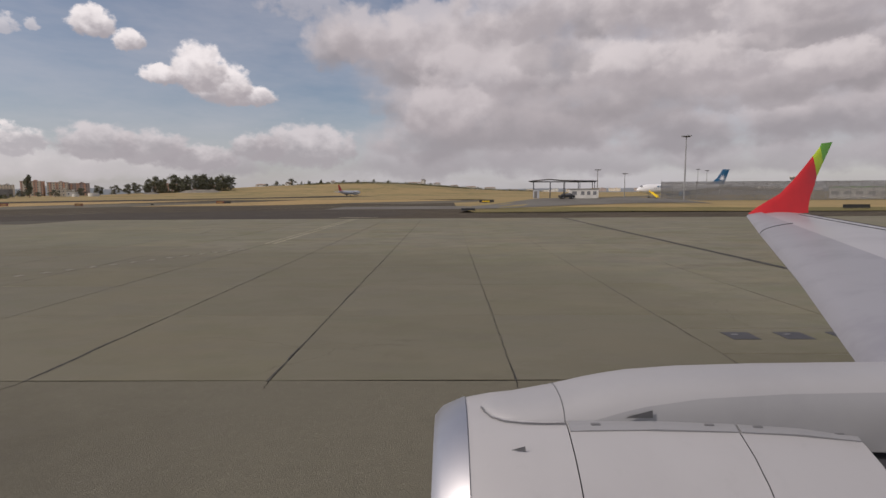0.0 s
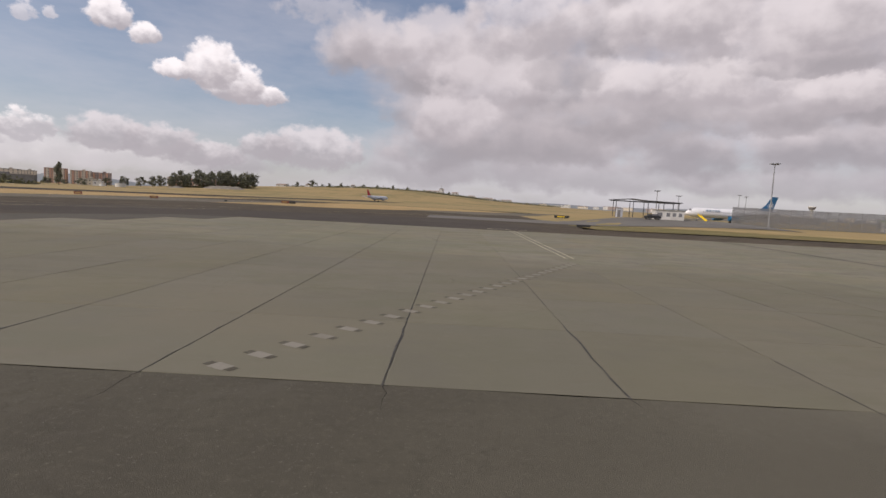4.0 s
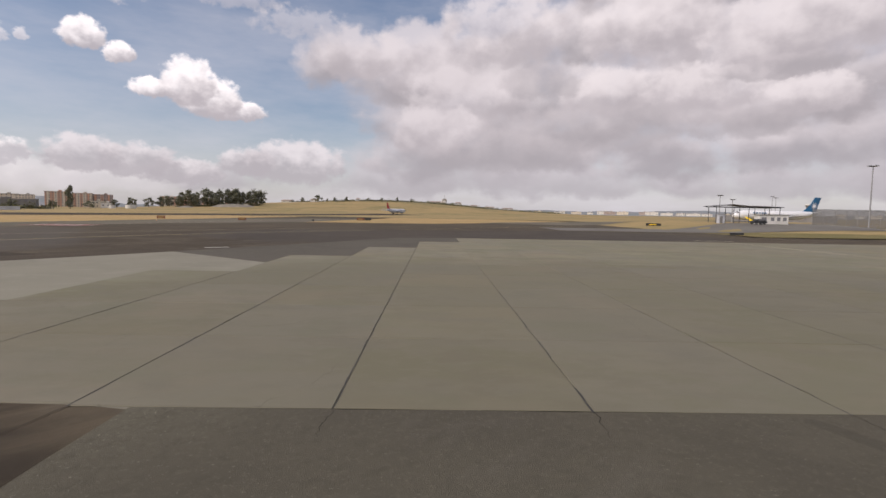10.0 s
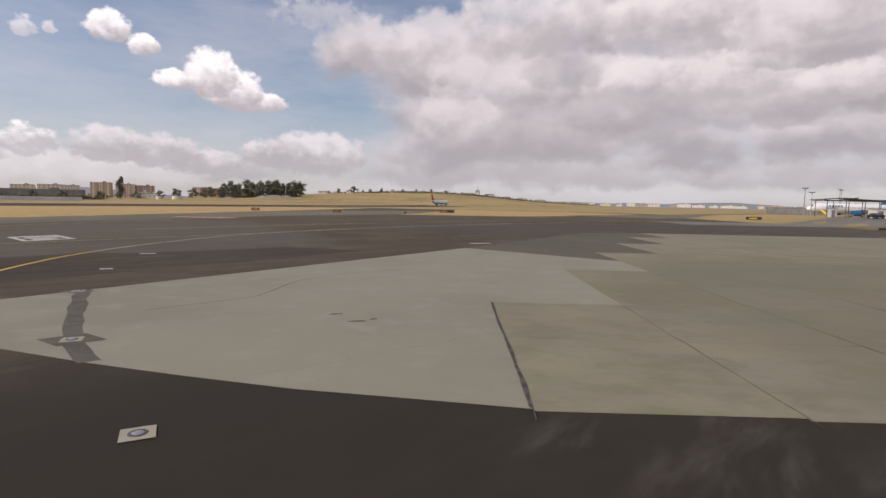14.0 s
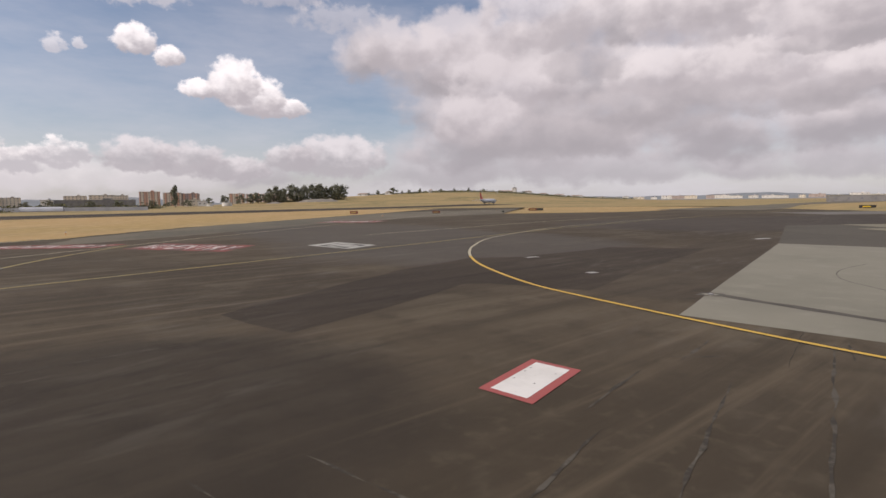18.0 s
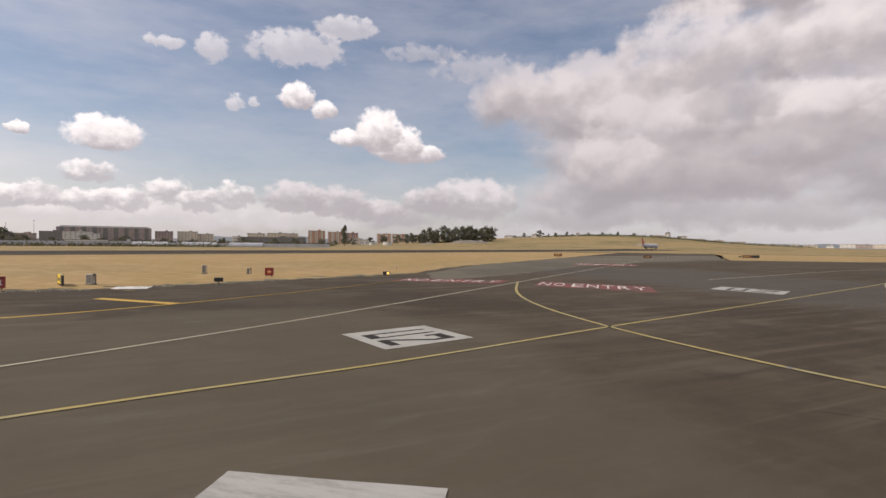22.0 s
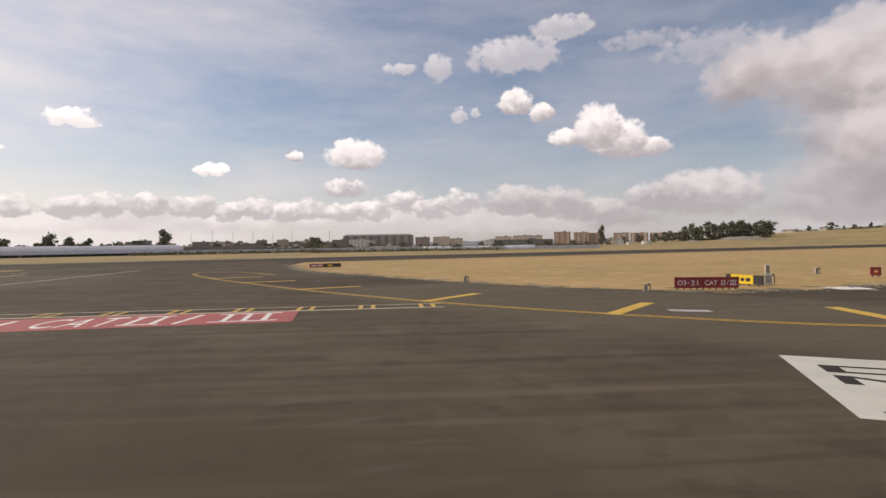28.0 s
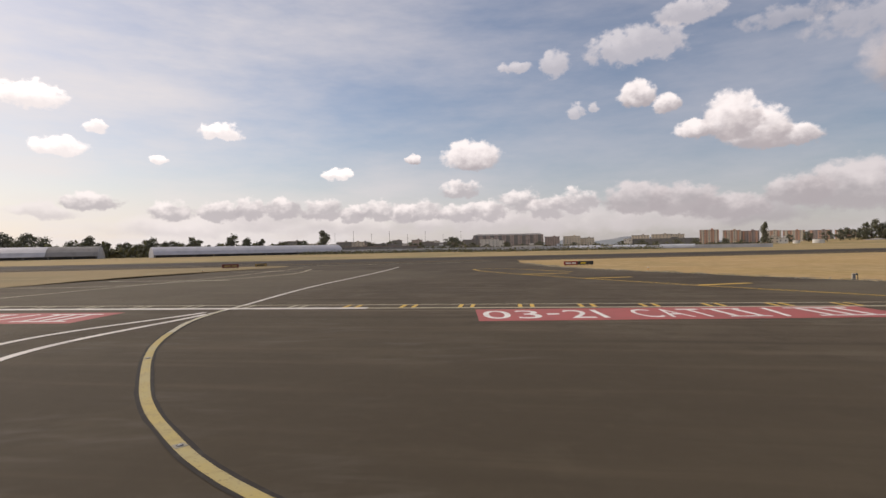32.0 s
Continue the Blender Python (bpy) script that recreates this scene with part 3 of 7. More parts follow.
M_TYRE = material("black_tyre", (0.025, 0.025, 0.025), 0.85, spots=((8.0, (0.05, 0.05, 0.05), 0.5, 0.7, 0.6),))
M_STEEL = material("galvanised_steel", (0.33, 0.33, 0.33), 0.5, 0.6, spots=((3.0, (0.25, 0.25, 0.25), 0.5, 0.7, 0.6),))
M_DARK_STEEL = material("dark_painted_steel", (0.055, 0.055, 0.06), 0.6, spots=((2.0, (0.08, 0.08, 0.08), 0.5, 0.7, 0.6),))
M_SIGN_RED = material("red_sign_face", (0.27, 0.03, 0.028), 0.5, spots=((2.0, (0.2, 0.025, 0.025), 0.5, 0.7, 0.6),))
M_SIGN_YELLOW = material("yellow_sign_face", (0.82, 0.58, 0.02), 0.5, spots=((2.0, (0.7, 0.5, 0.03), 0.5, 0.7, 0.6),))
M_SIGN_BLACK = material("black_sign_face", (0.03, 0.03, 0.03), 0.5, spots=((2.0, (0.05, 0.05, 0.045), 0.5, 0.7, 0.6),))
M_SIGN_DULL = material("dull_brown_sign_face", (0.17, 0.05, 0.035), 0.6, spots=((2.0, (0.11, 0.04, 0.03), 0.5, 0.7, 0.6),))
M_SIGN_OCHRE = material("dull_ochre_sign_face", (0.36, 0.25, 0.08), 0.6, spots=((2.0, (0.26, 0.18, 0.07), 0.5, 0.7, 0.6),))
M_LETTER = material("white_sign_letter", (0.8, 0.78, 0.76), 0.5, spots=((4.0, (0.7, 0.68, 0.66), 0.5, 0.7, 0.4),))
M_ORANGE = material("orange_lamp_paint", (0.6, 0.2, 0.03), 0.6, spots=((4.0, (0.45, 0.16, 0.03), 0.5, 0.7, 0.5),))
M_BOX = material("weathered_cream_box", (0.50, 0.46, 0.38), 0.7, spots=((3.0, (0.36, 0.33, 0.27), 0.45, 0.7, 0.7),))
# leaf and scrub colours carry aerial haze: lighter and greyer than foliage
M_LEAF = material("haze_paled_eucalyptus_leaves", (0.165, 0.168, 0.118), 0.9, spots=((0.4, (0.235, 0.232, 0.165), 0.45, 0.65, 0.8),), per_island=0.5)
M_BUSH = material("haze_paled_scrub_leaves", (0.15, 0.148, 0.088), 0.9, spots=((0.3, (0.21, 0.195, 0.115), 0.45, 0.65, 0.8),), per_island=0.5)
M_BARK = material("grey_brown_bark", (0.12, 0.095, 0.07), 0.9, spots=((3.0, (0.2, 0.17, 0.13), 0.5, 0.7, 0.7),))
M_ROOF = material("corrugated_grey_roof", (0.42, 0.42, 0.45), 0.5, spots=((0.15, (0.34, 0.34, 0.37), 0.45, 0.65, 0.8), (1.5, (0.48, 0.48, 0.5), 0.5, 0.7, 0.4)), stretch=(1, 1, 0.3))
M_WALL_GREY = material("weathered_or_hazed_grey_wall", (0.24, 0.23, 0.22), 0.85, spots=((0.2, (0.19, 0.18, 0.17), 0.45, 0.65, 0.8),))
M_WALL_WHITE = material("whitewashed_wall", (0.68, 0.66, 0.62), 0.8, spots=((0.3, (0.56, 0.54, 0.5), 0.45, 0.65, 0.7),))
M_WALL_CREAM = material("cream_rendered_wall", (0.68, 0.61, 0.5), 0.85, spots=((0.2, (0.6, 0.53, 0.43), 0.45, 0.65, 0.7),))
# orange muted and paled: distance haze is in the colour
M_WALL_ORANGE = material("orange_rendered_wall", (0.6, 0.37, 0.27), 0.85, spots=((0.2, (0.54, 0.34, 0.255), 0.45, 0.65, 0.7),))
M_WALL_PINK = material("pinkish_brown_wall", (0.42, 0.35, 0.32), 0.85, spots=((0.15, (0.3, 0.24, 0.21), 0.45, 0.65, 0.7),))
M_TILE_ROOF = material("dull_brown_tile_roof", (0.33, 0.235, 0.19), 0.85, spots=((0.4, (0.28, 0.2, 0.165), 0.45, 0.65, 0.7),))
# glass lightened, so haze over far windows is part of its colour
M_GLASS = material("haze_paled_window_glass", (0.19, 0.19, 0.2), 0.2, spots=((0.5, (0.24, 0.24, 0.245), 0.45, 0.7, 0.6),))
M_TIN = material("pale_sheet_metal", (0.48, 0.49, 0.52), 0.5, spots=((0.15, (0.38, 0.39, 0.42), 0.45, 0.65, 0.8),))
# blue-grey of the far slopes is distance haze mixed into their colour
M_FAR_HILL = material("haze_tinted_far_slope", (0.22, 0.24, 0.25), 0.95, spots=((0.01, (0.28, 0.27, 0.27), 0.45, 0.65, 0.7), (0.06, (0.17, 0.19, 0.19), 0.5, 0.7, 0.6)))
M_PLANE = material("glossy_white_airframe", (0.78, 0.78, 0.79), 0.3, spots=((0.5, (0.72, 0.72, 0.73), 0.5, 0.7, 0.5),))
M_BLUE = material("teal_blue_tail_paint", (0.012, 0.11, 0.24), 0.35, spots=((0.5, (0.015, 0.13, 0.27), 0.5, 0.7, 0.5),))
M_RUBBLE = material("grey_earth_mound", (0.22, 0.2, 0.17), 0.95, spots=((0.2, (0.3, 0.27, 0.22), 0.45, 0.65, 0.8),), bump=0.8, bump_scale=1.0)
M_BEACON = material("warm_lamp_glow", (1.0, 0.55, 0.1), 0.4)
M_BEACON.node_tree.nodes["Principled BSDF"].inputs["Emission Color"].default_value = (1.0, 0.6, 0.15, 1)
M_BEACON.node_tree.nodes["Principled BSDF"].inputs["Emission Strength"].default_value = 1.2

# ---- building helpers ----


def smooth(v):
    v = min(1.0, max(0.0, v))
    return v * v * (3 - 2 * v)


def land(x, y):
    """Height of the open ground."""
    h = 2.0 * smooth((y - 112) / 42) * smooth((x - 4) / 22) * (1 - smooth((y - 195) / 50)) * (1 - 0.7 * smooth((x - 50) / 25))
    h += 16.0 * math.exp(-((x + 120) / 150) ** 2 - ((y - 870) / 190) ** 2)
    h += 9.5 * math.exp(-((x + 310) / 150) ** 2 - ((y - 800) / 190) ** 2)
    h += 5.0 * math.exp(-((x - 60) / 200) ** 2 - ((y - 1000) / 200) ** 2)
    return h


def raw(name, verts, faces, mat, parent=None, label="", flat=True):
    me = bpy.data.meshes.new(name)
    me.from_pydata([tuple(v) for v in verts], [], faces)
    if mat is not None:
        me.materials.append(mat)
    if not flat:
        me.polygons.foreach_set("use_smooth", [True] * len(me.polygons))
    me.update()
    ob = new(name, me)
    if parent is not None:
        ob.parent = parent
    if label:
        ob["label"] = label
    return ob


def part(name, bm, mat, parent=None, label="", flat=True):
    me = bpy.data.meshes.new(name)
    bm.to_mesh(me)
    bm.free()
    me.materials.append(mat)
    if not flat:
        me.polygons.foreach_set("use_smooth", [True] * len(me.polygons))
        me.set_sharp_from_angle(angle=radians(42))
    ob = new(name, me)
    if parent is not None:
        ob.parent = parent
    if label:
        ob["label"] = label
    return ob


def base(name, x, y, z=0.0, turn=0.0, label="", category="", group="", kind=""):
    ob = new(name)
    ob.matrix_basis = pose(x, y, z, 0, 0, turn)
    return tagged(ob, label, category, group, kind)


def add_box(bm, cx, cy, cz, sx, sy, sz, bevel=0.0, rot=None):
    m = Matrix.Translation((cx, cy, cz)) @ (rot.to_4x4() if rot else Matrix.Identity(4)) @ Matrix.Diagonal((sx, sy, sz, 1))
    r = bmesh.ops.create_cube(bm, size=1, matrix=m)
    if bevel:
        edges = list({e for v in r["verts"] for e in v.link_edges})
        bmesh.ops.bevel(bm, geom=edges, offset=bevel, segments=2, affect="EDGES", profile=0.6)
    return bm


def box(cx, cy, cz, sx, sy, sz, bevel=0.0):
    return add_box(bmesh.new(), cx, cy, cz, sx, sy, sz, bevel)


def tube(bm, a, b, ra, rb=None, n=8):
    a, b = Vector(a), Vector(b)
    rb = ra if rb is None else rb
    q = (b - a).to_track_quat("Z", "Y").to_matrix()
    rings = []
    for p, r in ((a, ra), (b, rb)):
        rings.append([bm.verts.new(p + q @ Vector((r * math.cos(2 * math.pi * i / n), r * math.sin(2 * math.pi * i / n), 0))) for i in range(n)])
    for i in range(n):
        bm.faces.new((rings[0][i], rings[0][(i + 1) % n], rings[1][(i + 1) % n], rings[1][i]))
    bm.faces.new(rings[1])
    bm.faces.new(rings[0][::-1])
    return bm


def loft(rings, close_ends=True):
    """A skin through rings of points."""
    bm = bmesh.new()
    vs = [[bm.verts.new(p) for p in ring] for ring in rings]
    n = len(rings[0])
    for r0, r1 in zip(vs, vs[1:]):
        for i in range(n):
            bm.faces.new((r0[i], r0[(i + 1) % n], r1[(i + 1) % n], r1[i]))
    if close_ends:
        bm.faces.new(vs[0][::-1])
        bm.faces.new(vs[-1])
    bmesh.ops.recalc_face_normals(bm, faces=bm.faces)
    return bm


def curve_points(pts, step=0.8):
    """Points along a smooth line through pts."""
    p = [Vector((a, b)) for a, b in pts]
    p = [p[0] * 2 - p[1]] + p + [p[-1] * 2 - p[-2]]
    out = []
    for i in range(1, len(p) - 2):
        n = max(2, int((p[i + 1] - p[i]).length / step))
        for k in range(n):
            u = k / n
            out.append(0.5 * ((2 * p[i]) + (p[i + 1] - p[i - 1]) * u + (2 * p[i - 1] - 5 * p[i] + 4 * p[i + 1] - p[i + 2]) * u * u + (3 * p[i] - p[i - 1] - 3 * p[i + 1] + p[i + 2]) * u ** 3))
    out.append(p[-2])
    return out


def ribbon_data(pts, width, z, step=0.8, drape=False, ragged=0.0, across=1):
    c = curve_points(pts, step)
    verts, faces = [], []
    for i, q in enumerate(c):
        d = (c[min(i + 1, len(c) - 1)] - c[max(i - 1, 0)]).normalized()
        s = Vector((-d.y, d.x))
        for k in range(across + 1):
            o = (k / across - 0.5) * width
            if ragged and k in (0, across):
                o += ragged * (noise.noise(Vector((q.x * 0.7, q.y * 0.7, k))))
            v = q + s * o
            verts.append((v.x, v.y, z + (land(v.x, v.y) if drape else 0)))
    w = across + 1
    for i in range(len(c) - 1):
        for k in range(across):
            faces.append((i * w + k, (i + 1) * w + k, (i + 1) * w + k + 1, i * w + k + 1))
    return verts, faces


def polygon(name, pts, z, mat, ragged=0.0, step=2.0, parent=None, label=""):
    """A flat sheet with the given outline, its edge uneven by ragged metres."""
    out = []
    for i, a in enumerate(pts):
        a, b = Vector(a), Vector(pts[(i + 1) % len(pts)])
        n = max(1, int((b - a).length / step)) if ragged else 1
        for k in range(n):
            q = a.lerp(b, k / n)
            if ragged:
                q += ragged * Vector((noise.noise(Vector((q.x * 0.35, q.y * 0.35, 1))), noise.noise(Vector((q.x * 0.35, q.y * 0.35, 9)))))
            out.append(q)
    bm = bmesh.new()
    f = bm.faces.new([bm.verts.new((q.x, q.y, z)) for q in out])
    if f.normal.z < 0:
        f.normal_flip()
    bmesh.ops.triangulate(bm, faces=bm.faces, ngon_method="EAR_CLIP")
    for f in bm.faces:
        f.normal_update()
        if f.normal.z < 0:
            f.normal_flip()
    return part(name, bm, mat, parent, label)


def letters(text):
    """Flat outline faces of a text, fitted into the unit square."""
    cu = bpy.data.curves.new("letters", "FONT")
    cu.body, cu.resolution_u = text, 4
    ob = new("letters", cu)
    bpy.context.view_layer.update()
    me = ob.evaluated_get(bpy.context.evaluated_depsgraph_get()).to_mesh()
    v = [p.co.copy() for p in me.vertices]
    f = [tuple(p.vertices) for p in me.polygons]
    bpy.data.objects.remove(ob)
    lo = Vector((min(p.x for p in v), min(p.y for p in v)))
    hi = Vector((max(p.x for p in v), max(p.y for p in v)))
    return [((p.x - lo.x) / (hi.x - lo.x), (p.y - lo.y) / (hi.y - lo.y)) for p in v], f


def lettering(name, text, place, mat, parent, label=""):
    """Text on a surface; place(u, v) gives the point for the text's own square."""
    v, f = letters(text)
    return raw(name, [place(a, b) for a, b in v], f, mat, parent, label)

# ---- ground and pavements ----


def build_ground():
    def ticks(lo, hi, near_lo, near_hi, fine, coarse):
        v, out = lo, []
        while v < hi:
            out.append(v)
            v += fine if near_lo <= v < near_hi else coarse
        return out + [hi]
    xs, ys = ticks(-4200, 4200, -700, 400, 12, 140), ticks(-2000, 4600, 90, 1250, 12, 140)
    verts = [(x, y, land(x, y) - 0.06) for y in ys for x in xs]
    w = len(xs)
    faces = [(j * w + i, j * w + i + 1, (j + 1) * w + i + 1, (j + 1) * w + i) for j in range(len(ys) - 1) for i in range(w - 1)]
    ob = raw("ground", verts, faces, M_GRASS, flat=False)
    tagged(ob, "dry golden grassland rolling up to low hills", "ground", kind="structure")


build_ground()


def sheet(name, label, category, pts, z, mat, ragged=0.0):
    return tagged(polygon(name, pts, z, mat, ragged), label, category, kind="structure")


taxiway = sheet("taxiway_asphalt", "wide dark worn asphalt taxiway pavement with stains", "taxiway",
                [(-376, -150), (260, -150), (260, 92), (60, 96), (0, 98), (4, 125), (5, 260), (-20, 300), (-169, 294), (-376, -124)], 0.0, M_ASPHALT)
sheet("old_asphalt_strip", "old brownish asphalt strip with exposed aggregate", "taxiway", [(-63.9, -150), (260, -150), (260, 10.38), (-63.9, 10.38)], 0.016, M_ASPHALT_OLD, 0.1)
sheet("asphalt_patch", "darker repaired asphalt patch on the taxiway", "taxiway", [(-114.1, 18.1), (-111.5, 24.3), (-109.7, 29.3), (-105.8, 35.9), (-102.4, 36.4), (-94.7, 43.4), (-87.9, 42.0), (-93.1, 34.3), (-96.8, 29.0), (-100.7, 22.7), (-102.4, 23.5), (-104.6, 25.1), (-105.9, 24.8), (-107.2, 22.1), (-108.9, 18.6), (-110.8, 15.2), (-112.4, 16.2)], 0.004, M_PATCH, 0.5)
sheet("asphalt_wedge", "mid-grey asphalt wedge between apron and taxiway", "taxiway",
      [(-80.4, 46.2), (-70, 38), (-70, 44.4), (-65.1, 44.4), (-65.1, 55.6), (-60.1, 55.6), (-60.1, 67), (-55.2, 67), (-55.2, 77.5), (-63.4, 76)], 0.004, M_WEDGE)
pale = sheet("pale_concrete_pad", "smooth pale grey concrete corner of the apron", "apron",
             [(-98.7, 18), (-80.4, 46.2), (-70, 38), (-70, 32.45), (-74.95, 32.45), (-74.95, 21.6), (-79.9, 21.6), (-79.9, 10.9), (-84.5, 11.6), (-89.6, 12.9), (-94.7, 14.6)], 0.008, M_PAD, 0.05)
verts, faces = ribbon_data([(-91.6, 18.6), (-91.0, 19.25), (-89.3, 21.2), (-88.9, 22.3), (-88.5, 26.0), (-86.5, 29.1), (-83.5, 31.6)], 0.05, 0.0115, 0.8, False, 0.05)
raw("hairline_joint", verts, faces, M_TRENCH, pale)
for x, y, w in ((-85.25, 18.73, 0.26), (-84.34, 17.73, 0.34), (-83.9, 18.1, 0.14)):
    polygon("stain", [(x - w, y - 0.05), (x - w * 0.2, y - 0.12), (x + w, y + 0.06), (x + w * 0.5, y + 0.17), (x - w * 0.4, y + 0.1)], 0.012, M_TRENCH, 0.08, 0.2, pale)
sheet("grey_shoulder", "bleached grey shoulder along the taxiway edge", "shoulder",
      [(-146, 46), (-151, 60), (-152, 90), (-136, 190), (-120, 212), (-84, 248), (-92, 205), (-98, 160), (-120, 128), (-134, 92), (-140, 62)], 0.004, M_SHOULDER, 0.8)


def island(pts, label, mat=M_ISLAND):
    tagged(polygon("grass_island", pts, 0.012, mat, 0.9, 1.2), label, "grass", kind="structure")


island([(-153, 58), (-158, 45), (-162, 36), (-167, 25), (-174.5, 19.5), (-186, 18.5), (-200, 20), (-213, 23), (-228, 26), (-242, 31), (-262, 43), (-277, 57), (-222, 169), (-169, 277), (-125, 284), (-138, 186), (-148, 115), (-153, 84)], "dry straw-coloured mown grass island beside the taxiway")
island([(-97, 160), (-60, 167), (-24, 208), (4, 245), (4, 256), (-22, 292), (-80, 292), (-84, 242), (-91, 205)], "dry straw-coloured grass island beyond the taxiway")
island([(-257, -46), (-266, -38), (-275, -29), (-285, -13), (-295, 3), (-302, 5), (-362, -112), (-330, -145), (-255, -90)], "dry grass strip between taxiway and runway", M_STRIP)

verts, faces = ribbon_data([(-520, -348), (-387, -79), (-254, 190), (-121, 459), (-90, 522)], 56, 0.0, 12, True, 0, 6)
tagged(raw("runway", verts, faces, M_ASPHALT, None, "", False), "long dark asphalt runway crossing the grassland", "runway", kind="structure")
verts, faces = ribbon_data([(-520, -348), (-387, -79), (-254, 190), (-121, 459), (-90, 522)], 20, 0.03, 12, True, 0, 1)
tagged(raw("runway_rubber", verts, faces, M_ASPHALT_DARK), "dark rubber strip along the runway", "runway", kind="structure")
verts, faces = ribbon_data([(-30, 185), (40, 265), (150, 400), (420, 700)], 34, 0.03, 8, True, 0, 4)
tagged(raw("far_taxiway", verts, faces, M_SHOULDER), "pale taxiway running away towards the far hills", "taxiway", kind="structure")
verts, faces = ribbon_data([(-30, 133), (5, 134), (40, 142), (62, 146)], 24, 0.03, 4, True, 0.6, 6)
tagged(raw("service_road", verts, faces, M_ASPHALT_GREY), "pale grey service road and pad under the canopy", "road", kind="structure")
verts, faces = ribbon_data([(2, 109), (30, 111), (80, 108), (250, 104)], 20, 0.04, 4, True, 0.8, 4)
tagged(raw("grass_verge", verts, faces, M_VERGE), "green and brown grass verge beside the apron road", "grass", kind="structure")

# ---- concrete apron, slab by slab ----
COL0, COLW = -0.7, 4.95
ROWS = [10.4, 16.1, 21.55, 27.0, 32.4, 38.2, 44.4, 50.0, 55.6, 61.3, 67.0, 72.3, 77.5]


def slab_faces(x0, x1, y0, y1, z, gap, dz):
    g = gap / 2
    a, b, c, d = x0 + g, x1 - g, y0 + g, y1 - g
    e = 0.012
    v = [(a, c, dz), (b, c, dz), (b, d, dz), (a, d, dz), (a + e, c + e, z), (b - e, c + e, z), (b - e, d - e, z), (a + e, d - e, z)]
    return v, [(4, 5, 6, 7), (0, 1, 5, 4), (1, 2, 6, 5), (2, 3, 7, 6), (3, 0, 4, 7)]


def column_end(x):
    """How far out the apron's concrete reaches at x."""
    for lim, end in ((-80, 0), (-75, 21.55), (-70, 32.4), (-65, 44.4), (-60, 55.6), (-55, 67.0)):
        if x < lim:
            return end
    return 77.5


def build_apron():
    apron = base("concrete_apron", 0, 0, 0, 0, "pale olive concrete apron of jointed slabs", "apron", kind="structure")
    bed = raw("joint_bed", [(-79.9, 10.9, 0.004), (-75, 10.8, 0.004), (-65, 10.5, 0.004), (-63.9, 10.3, 0.004), (150, 10.3, 0.004), (150, 77.6, 0.004), (-55.1, 77.6, 0.004), (-55.1, 67, 0.004), (-60, 55.6, 0.004), (-65, 44.4, 0.004), (-69.9, 38, 0.004), (-79.9, 21.5, 0.004)], [tuple(range(12))], M_JOINT_FAINT, apron)
    far_v, far_f = [], []
    shared = {}
    for k in range(-16, 31):
        x0 = COL0 + COLW * k
        x1 = x0 + COLW
        wide = 0.14 if k in (2, 3) else 0.05
        for j in range(len(ROWS) - 1):
            if ROWS[j + 1] > column_end((x0 + x1) / 2) + 0.1:
                continue
            if k == 1 and j == 0:
                continue
            if k <= 4 and j < 7 and x0 > -80:
                key = (round(ROWS[j + 1] - ROWS[j], 2), j)
                if key not in shared:
                    v, f = slab_faces(0, COLW, 0, ROWS[j + 1] - ROWS[j], 0.02, 0.02, 0.004)
                    v = [(a, b + (0.004 if b < 1 else -0.004), c) for a, b, c in v]
                    me = bpy.data.meshes.new("slab")
                    me.from_pydata(v, [], f)
                    me.materials.append(M_SLAB)
                    shared[key] = me
                ob = new("slab", shared[key])
                ob.parent = apron
                ob.location = (x0, ROWS[j], 0.001 * ((k * 7 + j * 3) % 5))
                if j == 0 and x1 < -63:
                    # the asphalt laps over the front edge of the last slabs
                    cut = 0.45 - 0.025 * ((x0 + x1) / 2 + 79.9)
                    ob.location.y += cut
                    ob.scale.y = 1 - cut / (ROWS[1] - ROWS[0])
            else:
                v, f = slab_faces(x0, x1, ROWS[j], ROWS[j + 1], 0.02, 0.03, 0.004)
                n = len(far_v)
                far_v += v
                far_f += [tuple(i + n for i in q) for q in f]
    ob = raw("far_slabs", far_v, far_f, M_SLAB_FAR, apron)
    tagged(ob, kind="stuff")
    # the slab with three inspection covers
    v, f = slab_faces(4.25, 9.2, 10.4, 12.05, 0.02, 0.05, 0.004)
    raw("slab", v, f, M_SLAB, apron)
    v, f = slab_faces(4.25, 9.2, 12.1, 14.35, 0.022, 0.06, 0.004)
    raw("slab", v, f, M_SLAB, apron)
    v, f = slab_faces(4.25, 9.2, 14.4, 16.1, 0.02, 0.05, 0.004)
    raw("slab", v, f, M_SLAB, apron)
    for i in range(3):
        cov = base("inspection_cover", 5.5 + 1.37 * i, 13.62, 0.022, 0, "dark square steel inspection cover set in concrete", "cover", "covers in the apron")
        part("plate", box(0, 0, 0.006, 0.7, 0.7, 0.012, 0.004), M_DARK_STEEL, cov)
        part("handle", box(-0.1, 0.1, 0.016, 0.16, 0.06, 0.01), M_STEEL, cov, "small bright lifting handle")
    # cracked dark joints along the columns
    for k in range(-16, 5):
        x = COL0 + COLW * k
        end = min(column_end(x - 1), column_end(x + 1), (34, 46, 28, 52, 38)[k % 5])
        if end < 12:
            end = 21.4
        pts, y = [], 10.35
        random.seed(k + 50)
        while y < end:
            pts.append((x + random.uniform(-0.035, 0.035), y))
            y += random.uniform(0.25, 0.9)
        vs, fs = [], []
        for i, (px_, py_) in enumerate(pts):
            w_ = max(0.003, 0.019 * (0.42 + noise.noise(Vector((px_, py_ * 0.35, 4))) + 0.7 * noise.noise(Vector((px_, py_ * 2.3, 8)))) * (1.3 if k % 3 else 0.8) * max(0.15, 1.25 - (py_ - 10) / 26)) + 0.003
